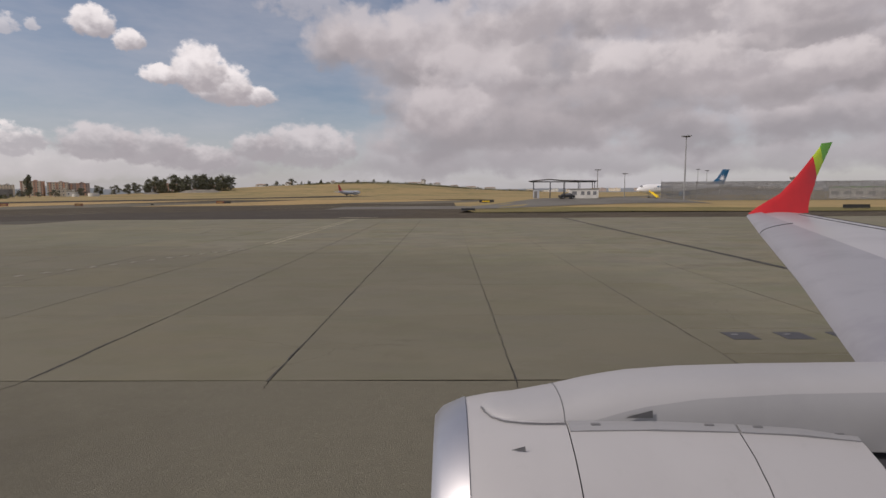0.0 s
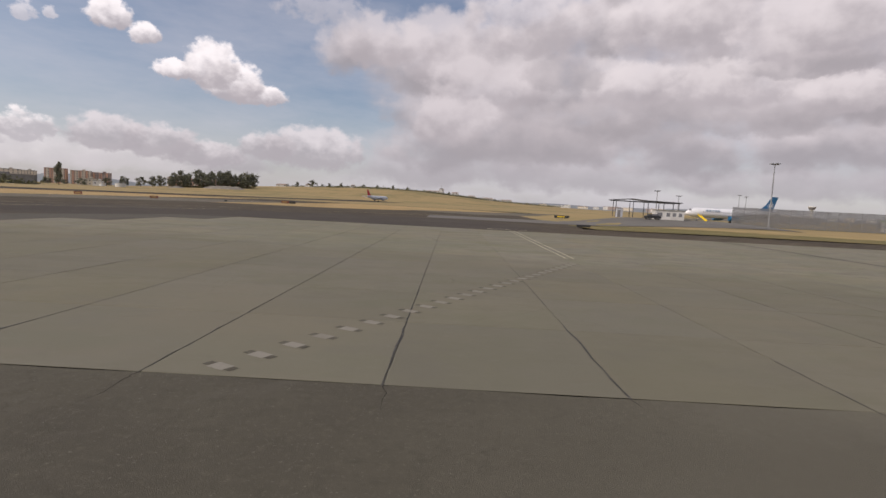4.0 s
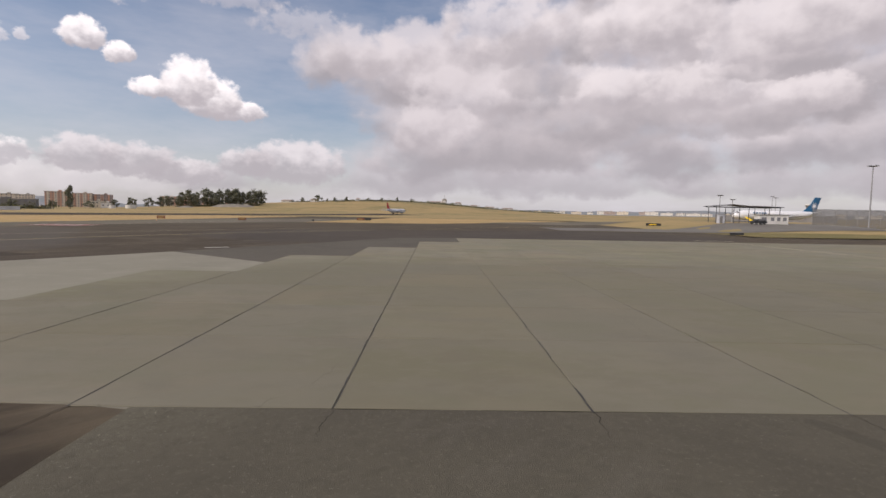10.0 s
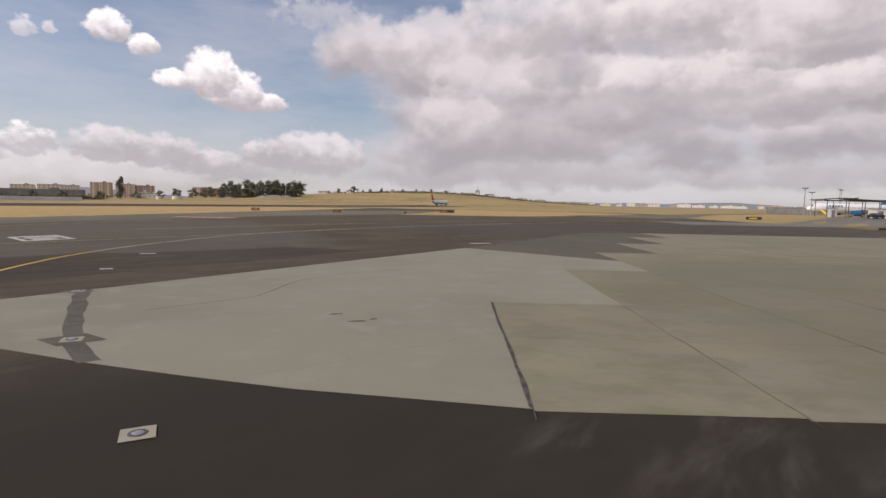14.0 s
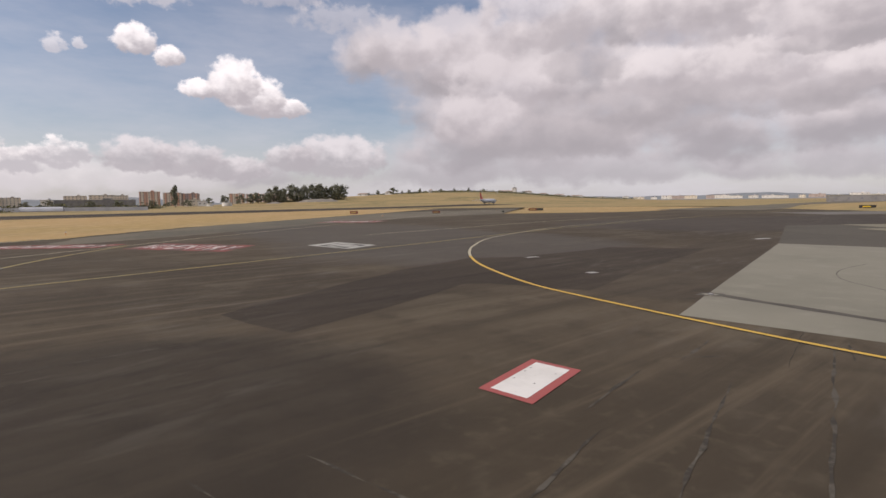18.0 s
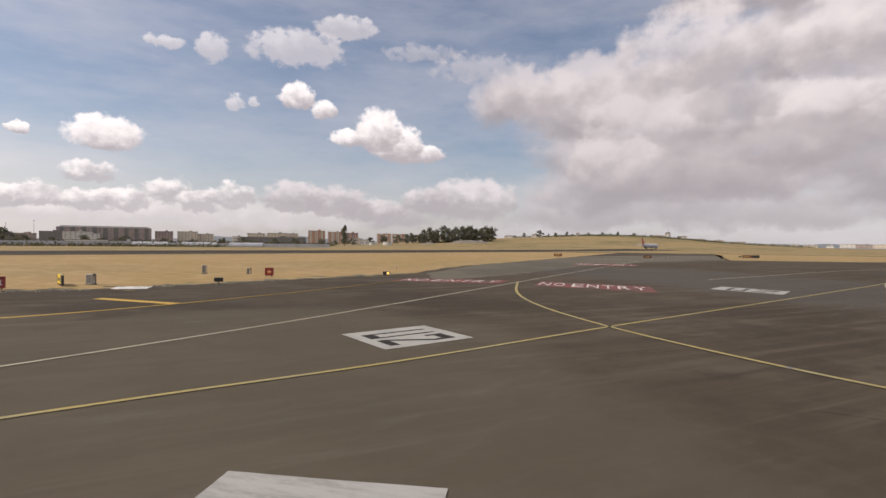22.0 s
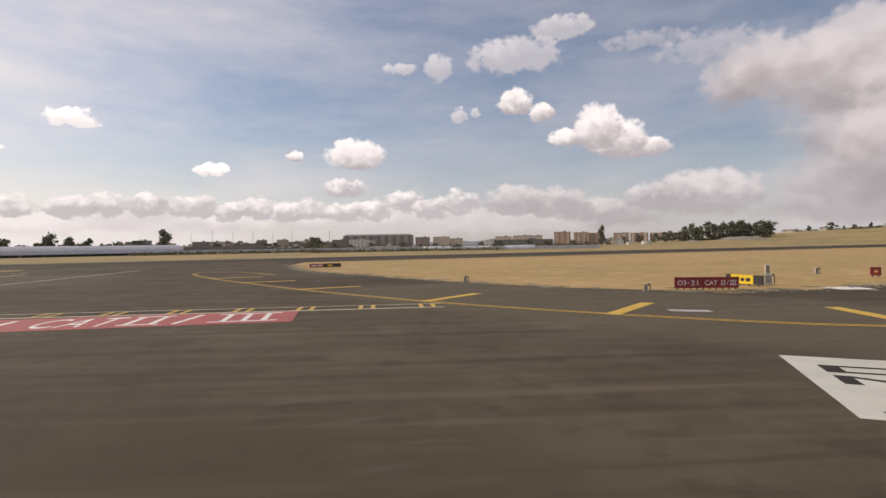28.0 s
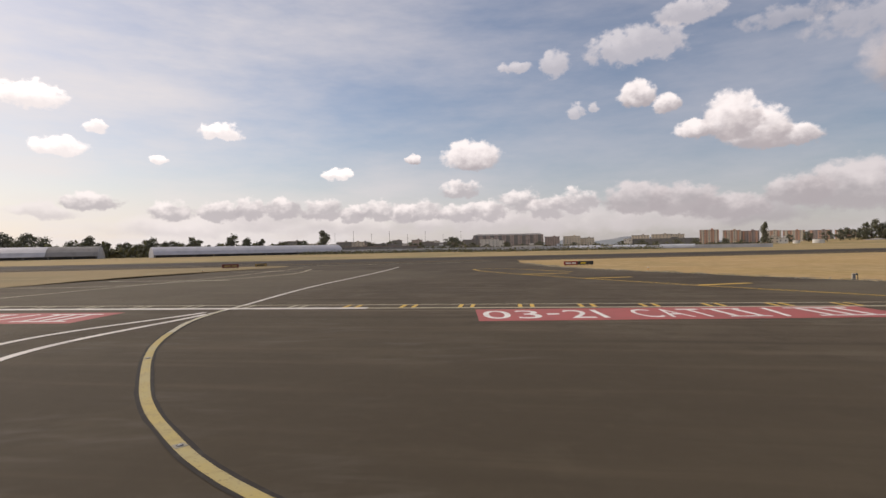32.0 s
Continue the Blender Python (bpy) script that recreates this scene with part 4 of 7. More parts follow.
            vs += [(px_ - w_, py_, 0.0265), (px_ + w_, py_, 0.0265)]
            if i:
                fs.append((2 * i - 2, 2 * i - 1, 2 * i + 1, 2 * i))
        raw("joint_sealant", vs, fs, M_JOINT, apron)
    vs, fs = ribbon_data([(-79.9, 10.95), (-79.87, 14), (-79.92, 18), (-79.9, 21.5)], 0.075, 0.031, 0.4, False, 0.05)
    raw("open_joint", vs, fs, M_JOINT, apron)
    # the wide black joint
    vs, fs = ribbon_data([(14.2, 12), (14.25, 30), (14.3, 50), (14.5, 77)], 0.4, 0.036, 1.5, False, 0.06)
    raw("wide_sealed_joint", vs, fs, M_JOINT, apron)


build_apron()


# ---- painted markings ----
YZ = 0.014


def paint_line(name, label, pts, width, mat, z=YZ, border=0.0, step=0.7):
    th = base(name, 0, 0, 0, 0, label, "road marking", kind="structure")
    if border:
        v, f = ribbon_data(pts, width + 2 * border, z - 0.003, step, False, 0.05)
        raw("black_edging", v, f, M_BLACK_PAINT, th)
    v, f = ribbon_data(pts, width, z, step, False, 0.012)
    raw("painted_stripe", v, f, mat, th)
    return th


LINE_1 = [(-84, 4.5), (-89.8, 7.8), (-94.2, 11.6), (-96.2, 13.9), (-98.6, 17.4), (-101.2, 21.6), (-102.7, 24.4), (-104.1, 28.5), (-105.2, 33), (-105.7, 37)]
LINE_1_FAR = [(-105.7, 37), (-105.8, 41), (-105.5, 46), (-103.9, 55), (-98.5, 68), (-93, 78), (-84, 90), (-70, 106)]
LINE_2 = [(-96, -3.5), (-105, -0.2), (-114.1, 5.8), (-118.5, 9.2), (-123.4, 13.8), (-128.8, 20.7), (-133.0, 28.3), (-135.7, 36.5), (-137.6, 48)]
LINE_A = [(-180, -42), (-165, -27), (-154, -13), (-148, -7.3), (-144.2, -2.1), (-139.4, 4.8), (-135, 10.8), (-128.8, 20.6), (-122.3, 30.4), (-114, 43), (-105.5, 56), (-90, 79), (-60, 115), (-10, 172)]
LINE_B = [(-175, -31), (-158, -17), (-150.8, -6.5), (-148, -0.4), (-146.3, 4.4), (-144.2, 12.5), (-142, 23), (-139.5, 37), (-137.3, 50), (-131.5, 82), (-119, 150), (-102, 224)]
paint_line("centre_line", "curved yellow taxiway centre line with black edging", LINE_1, 0.2, M_YELLOW_FRESH, border=0.06)
paint_line("centre_line", "faded pale end of the curved taxiway centre line", LINE_1_FAR, 0.2, M_YELLOW_PALE, border=0.04)
paint_line("centre_line", "worn yellow curved centre line crossing the taxiway", LINE_2, 0.24, M_YELLOW, border=0.09)
paint_line("centre_line", "worn pale yellow straight taxiway centre line", LINE_A, 0.2, M_YELLOW, border=0.04)
paint_line("centre_line", "faded pale yellow centre line to the runway exit", LINE_B, 0.2, M_YELLOW_PALE, border=0.04)
LINE_3 = [(-172, -32.8), (-180, -36.5), (-187.1, -38.95), (-191.8, -39.5), (-196.3, -39.2), (-203.4, -37.8), (-210.1, -35.1), (-214.5, -32.2)]
paint_line("centre_line", "curved yellow lead-on line with black edging", LINE_3, 0.27, M_YELLOW, border=0.1)
paint_line("centre_line", "pale diagonal line leading to the runway", [(-213, -33.4), (-217, -30), (-230, -19.5), (-252, 1), (-268, 15)], 0.32, M_WHITE_WORN_GLINT)
paint_line("centre_line", "worn pale end of the lead-on line", [(-206.5, -36.7), (-210.1, -35.1), (-214.5, -32.2)], 0.28, M_YELLOW_PALE, YZ + 0.009)
paint_line("centre_line", "pale painted line joining the holding position", [(-190, -44.5), (-203.9, -42.7), (-213, -33.6)], 0.4, M_WHITE_WORN_GLINT)
paint_line("centre_line", "second pale painted line joining the holding position", [(-196, -47), (-208.2, -42.9), (-214, -33.4)], 0.4, M_WHITE_WORN_GLINT)
EDGE = [(-148.6, 47), (-150.6, 34), (-153.3, 21), (-156.2, 12.9), (-160.6, 7.6), (-165.4, 5.2), (-173.4, 3.8), (-184.9, 3.2), (-201, 4.4), (-213, 6.3), (-223, 8), (-238, 11.6), (-245.5, 15), (-246.5, 18.5), (-242, 20.5), (-228, 18)]
for off, nm in ((0.0, "inner"), (0.38, "outer")):
    paint_line("edge_line", "double yellow taxiway edge line, " + nm + " stripe", [(x, y + off) for x, y in EDGE], 0.17, M_YELLOW_FRESH)
for a, b, w in (((-153.6, 20.5), (-160.2, 20.9), 0.75), ((-160.9, 7.4), (-164.9, 13.2), 0.85), ((-173.5, 3.8), (-173.9, 10.2), 0.8), ((-186.4, 3.4), (-186.9, 9.9), 0.8),
                ((-203.2, 4.8), (-201, 10.2), 0.8), ((-217, 7), (-214.6, 12.2), 0.8), ((-229, 9.3), (-226, 15), 0.8)):
    paint_line("yellow_bar", "short bright yellow transverse bar on the shoulder", [a, ((a[0] + b[0]) / 2, (a[1] + b[1]) / 2), b], w, M_YELLOW_FRESH, YZ + 0.004)
paint_line("yellow_bar", "yellow stop bar of a stand line at the apron edge", [(-18.7, 81.6), (-15.6, 81.5), (-12.6, 81.4)], 0.5, M_YELLOW_PALE)
for off in (-0.3, 0.3):
    paint_line("stand_line", "thin faded double stand line on the apron", [(-15.4 + off, 77.4), (-15.4 + off, 66), (-15.35 + off, 50), (-15.3 + off, 39.5)], 0.13, M_YELLOW_PALE, 0.03)
paint_line("far_line", "faded pale line on the far taxiway", [(-118, 62), (-108, 76), (-94, 96), (-72, 122)], 0.2, M_YELLOW_PALE)
paint_line("edge_mark", "pale bleached line on the shoulder", [(-258, -46), (-250, -34), (-258, -12), (-275, 0)], 0.35, M_YELLOW_PALE)
paint_line("edge_mark", "pale bleached line beside the grass strip", [(-228, -58), (-246, -36), (-262, -18), (-284, 2)], 0.3, M_YELLOW_PALE)
paint_line("edge_mark", "pale runway edge marking", [(-296, 6), (-288, 24), (-276, 48)], 0.6, M_YELLOW_PALE)
paint_line("yellow_bar", "pale shoulder bar beside the grass strip", [(-262, -34), (-256, -28), (-250, -22)], 0.5, M_YELLOW_PALE)
paint_line("yellow_bar", "pale shoulder bar near the runway", [(-278, -14), (-272, -8), (-266, -2)], 0.5, M_YELLOW_PALE)


def holding_line():
    th = base("holding_line", 0, 0, 0, 0, "ladder-pattern runway holding line in yellow and black", "road marking", kind="structure")
    a, b = Vector((-233, -47.5)), Vector((-184.6, 3.0))
    d = (b - a).normalized()
    s = Vector((d.y, -d.x))
    for off, w, m, nm in ((0.0, 0.24, M_YELLOW_PALE, "far_stripe"), (2.0, 0.42, M_YELLOW_PALE, "near_stripe")):
        p = [tuple(a + s * off), tuple((a + b) / 2 + s * off), tuple(b + s * off)]
        v, f = ribbon_data(p, w, YZ + 0.004, 1.0, False, 0.015)
        raw(nm, v, f, m, th)
    # sun glint on the near stripe, laid on as a broader white band
    p = [tuple(a + s * 2.0), tuple(a + d * 16 + s * 2.0), tuple(a + d * 33 + s * 2.0)]
    v, f = ribbon_data(p, 0.75, YZ + 0.009, 1.0, False, 0.05)
    raw("glint_stripe", v, f, M_WHITE_WORN_GLINT, th, "broad white stripe standing for sun glint on the paint")
    for i in range(19):
        c = a + d * (1.6 + 3.72 * i)
        for q in (0.0, 0.75):
            p0, p1 = c + d * q + s * 0.12, c + d * q + s * 1.8
            v, f = ribbon_data([tuple(p0), tuple((p0 + p1) / 2), tuple(p1)], 0.26, YZ + 0.007, 0.4)
            # rungs beside the painted glint are paler, as if washed out by it
            raw("rung", v, f, M_YELLOW_FRESH if i > 7 else M_YELLOW_PALE, th)


holding_line()


def stroke(th, name, place, u0, v0, u1, v1, w, mat, asp):
    """A straight painted stroke between two points of a panel's own square."""
    d = Vector(((u1 - u0) * asp, v1 - v0))
    n = Vector((-d.y, d.x)).normalized() * w / 2
    q = [(u0 * asp + n.x, v0 + n.y), (u0 * asp - n.x, v0 - n.y), (u1 * asp - n.x, v1 - n.y), (u1 * asp + n.x, v1 + n.y)]
    raw(name, [place(a / asp, b) for a, b in q], [(0, 1, 2, 3)], mat, th)


def corner_place(o, eu, ev, z):
    o, eu, ev = Vector(o), Vector(eu), Vector(ev)
    return lambda u, v: (o.x + eu.x * u + ev.x * v, o.y + eu.y * u + ev.y * v, z)


def roman(th, place, u0, u1, bars, v0, v1, asp, w):
    """A Roman numeral with its bars closed at head and foot."""
    for v in (v0, v1):
        stroke(th, "letter", place, u0, v, u1, v, w, M_WHITE_PAINT, asp)
    pad = (u1 - u0) * 0.2
    for i in range(bars):
        u = u0 + pad + (u1 - u0 - 2 * pad) * (i / (bars - 1))
        stroke(th, "letter", place, u, v0, u, v1, w, M_WHITE_PAINT, asp)


def red_panel(o, eu, ev):
    th = base("painted_runway_sign", 0, 0, 0, 0, "red painted ground sign with white runway lettering", "road marking", "painted runway signs")
    p0, p1 = corner_place(o, eu, ev, YZ), corner_place(o, eu, ev, YZ + 0.004)
    asp = Vector(eu).length / Vector(ev).length
    raw("red_panel", [p0(0, 0), p0(1, 0), p0(1, 1), p0(0, 1)], [(0, 1, 2, 3)], M_RED_PAINT, th)

    def sub(u0, u1):
        return lambda u, v: p1(u0 + (u1 - u0) * u, 0.16 + 0.68 * v)
    for tx, u0, u1 in (("0", 0.015, 0.085), ("3", 0.1, 0.16), ("2", 0.225, 0.285), ("1", 0.302, 0.316), ("C", 0.395, 0.45), ("A", 0.46, 0.515), ("T", 0.525, 0.58)):
        lettering("letter", tx, sub(u0, u1), M_WHITE_PAINT, th)
    stroke(th, "dash", p1, 0.178, 0.5, 0.208, 0.5, 0.1, M_WHITE_PAINT, asp)
    roman(th, p1, 0.595, 0.69, 2, 0.18, 0.82, asp, 0.06)
    stroke(th, "slash", p1, 0.725, 0.14, 0.755, 0.86, 0.055, M_WHITE_PAINT, asp)
    roman(th, p1, 0.80, 0.96, 3, 0.18, 0.82, asp, 0.06)
    return th


red_panel((-199.4, -23.9), (13.9, 16.3), (-3.9, 3.1))
red_panel((-228.2, -55.9), (14.0, 15.6), (-3.7, 3.1))


def panel_glyph(th, place, ch, u0, u1, v0, v1):
    """A long painted capital of straight strokes, stretched along v as on runway signs."""
    def quad(pts):
        raw("letter", [place(u0 + (u1 - u0) * a, v0 + (v1 - v0) * b) for a, b in pts], [tuple(range(len(pts)))], M_BLACK_PAINT, th)

    def bar(a0, b0, a1, b1):
        quad([(a0, b0), (a1, b0), (a1, b1), (a0, b1)])
    if ch == "U":
        bar(0, 0, 1, 0.17)
        bar(0, 0.172, 0.2, 1)
        bar(0.8, 0.172, 1, 1)
    elif ch == "2":
        bar(0, 0, 1, 0.14)
        quad([(0, 0.142), (0.24, 0.142), (1, 0.66), (1, 0.8), (0.78, 0.698)])
        bar(0, 0.83, 1, 1)
        bar(0.74, 0.73, 1, 0.828)
        bar(0, 0.72, 0.22, 0.828)
    else:
        bar(0, 0, 0.23, 1)
        bar(0.232, 0.83, 1, 1)
        bar(0.232, 0.33, 0.8, 0.5)


def direction_panel(o, eu, ev, text, spans, v0, v1, arrow, label, mat):
    """White painted panel: eu is the reading direction, ev the letters' up."""
    th = base("painted_direction_sign", 0, 0, 0, 0, label, "road marking", "painted direction signs")
    p0, p1 = corner_place(o, eu, ev, YZ), corner_place(o, eu, ev, YZ + 0.004)
    raw("white_panel", [p0(0, 0), p0(1, 0), p0(1, 1), p0(0, 1)], [(0, 1, 2, 3)], mat, th)
    for ch, (a, b) in zip(text, spans):
        panel_glyph(th, p1, ch, a, b, v0, v1)
    if arrow:
        a, m, c, half = Vector(p1(*arrow[0])), Vector(p1(*arrow[1])), Vector(p1(*arrow[2])), arrow[3]
        d = (c - a).normalized()
        n = Vector((-d.y, d.x, 0))
        q = [a + n * 0.08, a - n * 0.08, m - n * 0.09, m - n * half, c, m + n * half, m + n * 0.09]
        raw("arrow", q, [tuple(range(7))], M_BLACK_PAINT, th)
    return th


f_panel = direction_panel((-159.85, -1.4), (2.45, -6.15), (4.05, 1.4), "F", ((0.155, 0.305),), 0.12, 0.865, ((0.591, 0.119), (0.79, 0.585), (0.865, 0.777), 0.27), "white painted ground sign with letter F and arrow", M_PANEL)
place = corner_place((-159.85, -1.4), (2.45, -6.15), (4.05, 1.4), YZ + 0.006)
for u0, v0, u1, v1, w in ((0.69, 0.77, 0.6, 0.93, 0.05), (0.73, 0.78, 0.65, 0.92, 0.04), (0.89, 0.41, 0.81, 0.575, 0.07), (0.92, 0.43, 0.86, 0.55, 0.05), (0.93, 0.64, 0.85, 0.9, 0.04), (0.96, 0.72, 0.9, 0.97, 0.03)):
    a, b = Vector(place(u0, v0)), Vector(place(u1, v1))
    pts = [a + (b - a) * k / 5 for k in range(6)]
    side = Vector((-(b - a).y, (b - a).x, 0)).normalized()
    edge = [p + side * w * (1 - abs(k - 2.5) / 2.6) * 2.2 for k, p in enumerate(pts)] + [p - side * w * (1 - abs(k - 2.5) / 2.7) for k, p in reversed(list(enumerate(pts)))]
    raw("tyre_smear", edge, [tuple(range(len(edge)))], M_SMEAR, f_panel, "dark tyre smear on the paint")
direction_panel((-165.0, -2.9), (2.4, -6.25), (3.95, 1.3), "U2", ((0.185, 0.33), (0.385, 0.535)), 0.17, 0.89, ((0.915, 0.152), (0.715, 0.645), (0.63, 0.844), 0.24), "white painted ground sign with U2 and arrow", M_PANEL)
direction_panel((-139.25, 14.35), (2.95, -2.3), (2.35, 3.5), "U2", ((0.2, 0.47), (0.57, 0.88)), 0.12, 0.86, None, "white painted ground sign reading U2", M_PANEL_OLD)
direction_panel((-120.3, 47.0), (4.6, -3.8), (1.6, 3.8), "U2", ((0.2, 0.47), (0.57, 0.88)), 0.12, 0.86, None, "worn white painted ground panel reading U2", M_PANEL_OLD)


def no_entry(o, eu, ev, label):
    th = base("painted_no_entry_sign", 0, 0, 0, 0, label, "road marking", "painted no entry signs")
    p0, p1 = corner_place(o, eu, ev, YZ), corner_place(o, eu, ev, YZ + 0.004)
    raw("red_panel", [p0(0, 0), p0(1, 0), p0(1, 1), p0(0, 1)], [(0, 1, 2, 3)], M_RED_WORN, th)
    for i, ch in enumerate("NO ENTRY"):
        if ch != " ":
            a = 0.03 + 0.13 * (i if i < 2 else i - 0.72)
            lettering("letter", ch, lambda u, v, a=a: p1(a + 0.1 * u, 0.2 + 0.6 * v), M_WHITE_WORN_GLINT, th)


no_entry((-135.5, 44.2), (10.4, -2.9), (-0.1, 6.2), "red painted ground sign with white NO ENTRY lettering")
no_entry((-149.6, 44.4), (10.6, 1.2), (0.2, 4.4), "worn red ground sign with white NO ENTRY lettering")
no_entry((-136.0, 101), (11.5, -2), (1.5, 9), "faded red ground sign on the runway exit reading NO ENTRY")


def bordered_panel():
    th = base("painted_marker_panel", 0, 0, 0, 0, "white painted rectangle with a red border", "road marking")
    c, u, v = Vector((-104.08, 11.51)), Vector((1.28, 2.04)) / 2, Vector((1.0, -0.83)) / 2
    for nm, k, m, z in (("red_border", 1.0, M_RED_PAINT, YZ), ("white_field", 0.0, M_WHITE_PAINT, YZ + 0.004)):
        uu, vv = u * (0.86 + 0.14 * k), v * (0.68 + 0.32 * k)
        q = [c - uu - vv, c - uu + vv, c + uu + vv, c + uu - vv]
        raw(nm, [(p.x, p.y, z) for p in q], [(0, 1, 2, 3)], m, th)
    for i in range(5):
        w = c + u * random.uniform(-0.4, 0.5) + v * random.uniform(-0.7, 0.7)
        raw("mark", [(w.x, w.y, YZ + 0.01), (w.x + 0.05, w.y + 0.02, YZ + 0.01), (w.x + 0.03, w.y + 0.06, YZ + 0.01)], [(0, 1, 2)], M_BLACK_PAINT, th)


bordered_panel()
tagged(polygon("painted_field", [(-134.7, 1.95), (-131.1, 2.5), (-130.4, -1.6), (-134.0, -2.2)], YZ, M_PALE_PAINT, 0.05, 0.5), "worn grey-white painted field on the asphalt", "road marking")
for c, du, dv, lab in (((-78.9, 51.7), (1.9, 1.1), (-0.35, 0.6), "small white painted rectangle near the apron corner"), ((-101.6, 36.2), (0.8, 0.5), (-0.3, 0.4), "small pale painted patch on the taxiway"),
                       ((-99.3, 28.4), (0.5, 0.3), (-0.25, 0.35), "small pale painted patch beside the taxi line"), ((-170.7, 7.5), (1.9, 0.85), (-0.5, 0.75), "white painted rectangle on the shoulder")):
    c, du, dv = Vector(c), Vector(du), Vector(dv)
    raw_ob = raw("painted_patch", [(*(c + du * a / 2 + dv * b / 2), YZ) for a, b in ((-1, -1), (1, -1), (1, 1), (-1, 1))], [(0, 1, 2, 3)], M_PALE_PAINT)
    tagged(raw_ob, lab, "road marking")


def milled_strip():
    """The row of pale tiles with dark ends that crosses the apron aslant."""
    th = base("milled_strip", 0, 0, 0, 0, "slanting row of pale patches with dark ends in concrete", "repair strip", kind="structure")
    a, b = Vector((-29.0, 11.0)), Vector((-15.9, 35.9))
    d = (b - a).normalized()
    s = Vector((d.y, -d.x))
    n = 27
    for i in range(n):
        c = a + d * ((b - a).length * i / (n - 1))
        for nm, o0, o1, m in (("pale_patch", -0.24, 0.24, M_MILLED), ("dark_end", -0.43, -0.24, M_ASPHALT_OLD), ("dark_end", 0.24, 0.43, M_ASPHALT_OLD)):
            h = 0.18 if nm == "pale_patch" else 0.13
            q = [c - d * h + s * o0, c - d * h + s * o1, c + d * h + s * o1, c + d * h + s * o0]
            raw(nm, [(p.x, p.y, 0.029) for p in q], [(0, 1, 2, 3)], m, th)


milled_strip()


def trench():
    th = base("repaired_trench", 0, 0, 0, 0, "dark patched cable trench across the pale concrete", "repair strip", kind="structure")
    v, f = ribbon_data([(-96.1, 22.2), (-94.3, 19.24), (-93.15, 17.5), (-92.0, 15.8), (-91.15, 14.6), (-89.6, 13.0)], 0.5, 0.012, 0.4, False, 0.16)
    raw("dark_fill", v, f, M_TRENCH, th)
    for x, y, w in ((-96.1, 21.8, 0.55), (-91.3, 14.8, 0.75)):
        p = polygon("dark_surround", [(x - w * 1.15, y - 0.1), (x + 0.1, y - w * 0.9), (x + w * 1.15, y + 0.1), (x - 0.1, y + w * 0.9)], 0.016, M_TRENCH, 0.0, 2.0, th)


trench()


def scraped_seams():
    """Scraped lines and cracks that show through the worn surfacing, along two headings."""
    th = base("scraped_seam_marks", 0, 0, 0, 0, "pale scrapes and dark cracks in worn asphalt", "road surface", kind="structure")
    random.seed(31)
    lines = [(-124.1, 3.86, -120.4, 7.85, 1), (-120.9, 7.3, -116.9, 13.2, 1), (-124.5, 4.0, -121, 7.7, 0), (-121.4, 7.3, -117.2, 13.4, 0), (-124.2, 9.0, -120.6, 8.1, 0), (-123.8, 9.8, -121.2, 7.9, 0), (-122.9, 9.6, -121.6, 7.8, 0), (-123.4, 8.2, -121.9, 9.0, 0),
             (-105, 6.2, -103.2, 9.1, 0), (-101.5, 6, -96, 14.6, 0), (-103, 6.5, -100, 11.5, 0), (-100.9, 13.2, -99.1, 13.3, 0), (-115.9, 11.4, -111.9, 15.3, 0), (-119.1, 10, -118.4, 11.5, 0),
             (-123.3, 7.5, -121.8, 9.9, 0), (-120.7, 8.6, -118.8, 11.9, 0), (-118.4, 4.1, -114.4, 10.4, 1), (-119.3, 8.2, -117.3, 6.6, 1), (-98.4, 12.4, -95.8, 16.2, 1)]
    for i in range(14):
        x, y = random.uniform(-124, -95), random.uniform(5, 14)
        a = radians(random.choice((57, 57, -31)) + random.uniform(-5, 5))
        r = random.uniform(0.5, 1.9)
        lines.append((x - r * math.cos(a), y - r * math.sin(a), x + r * math.cos(a), y + r * math.sin(a), 0 if i % 4 else 1))
    for x0, y0, x1, y1, dark in lines:
        n = max(4, int(math.hypot(x1 - x0, y1 - y0) / 0.22))
        nx, ny = -(y1 - y0), x1 - x0
        k = math.hypot(nx, ny)
        vs, fs = [], []
        for j in range(n + 1):
            f = j / n
            px_, py_ = x0 + (x1 - x0) * f, y0 + (y1 - y0) * f
            w = (0.012 if dark else 0.03) * max(0.08, math.sin(math.pi * f) ** 0.4 * (0.9 + 1.6 * noise.noise(Vector((px_ * 2.3, py_ * 2.3, 5)))))
            o = 0.05 * noise.noise(Vector((px_ * 1.1, py_ * 1.1, 9)))
            vs += [(px_ + nx / k * (o - w), py_ + ny / k * (o - w), 0.006), (px_ + nx / k * (o + w), py_ + ny / k * (o + w), 0.006)]
            if j:
                fs.append((2 * j - 2, 2 * j - 1, 2 * j + 1, 2 * j))
        raw("crack" if dark else "scrape", vs, fs, M_CRACK if dark else M_SCRAPE, th)
    # cracks that run on from the apron's joints into the old asphalt
    for k in range(-13, 3):
        random.seed(k + 90)
        x, y, reach = COL0 + COLW * k, 10.36, random.choice((0.5, 1.3, 1.9, 2.3))
        vs, fs, y0, j = [], [], 10.36, 0
        while y > y0 - reach:
            w = 0.012 * (1.1 - (y0 - y) / reach)
            vs += [(x - w, y, 0.0195), (x + w, y, 0.0195)]
            if j:
                fs.append((2 * j - 2, 2 * j, 2 * j + 1, 2 * j - 1))
            j += 1
            y -= random.uniform(0.08, 0.2)
            x += random.uniform(-0.06, 0.06)
        raw("crack", vs, fs, M_CRACK, th)


scraped_seams()


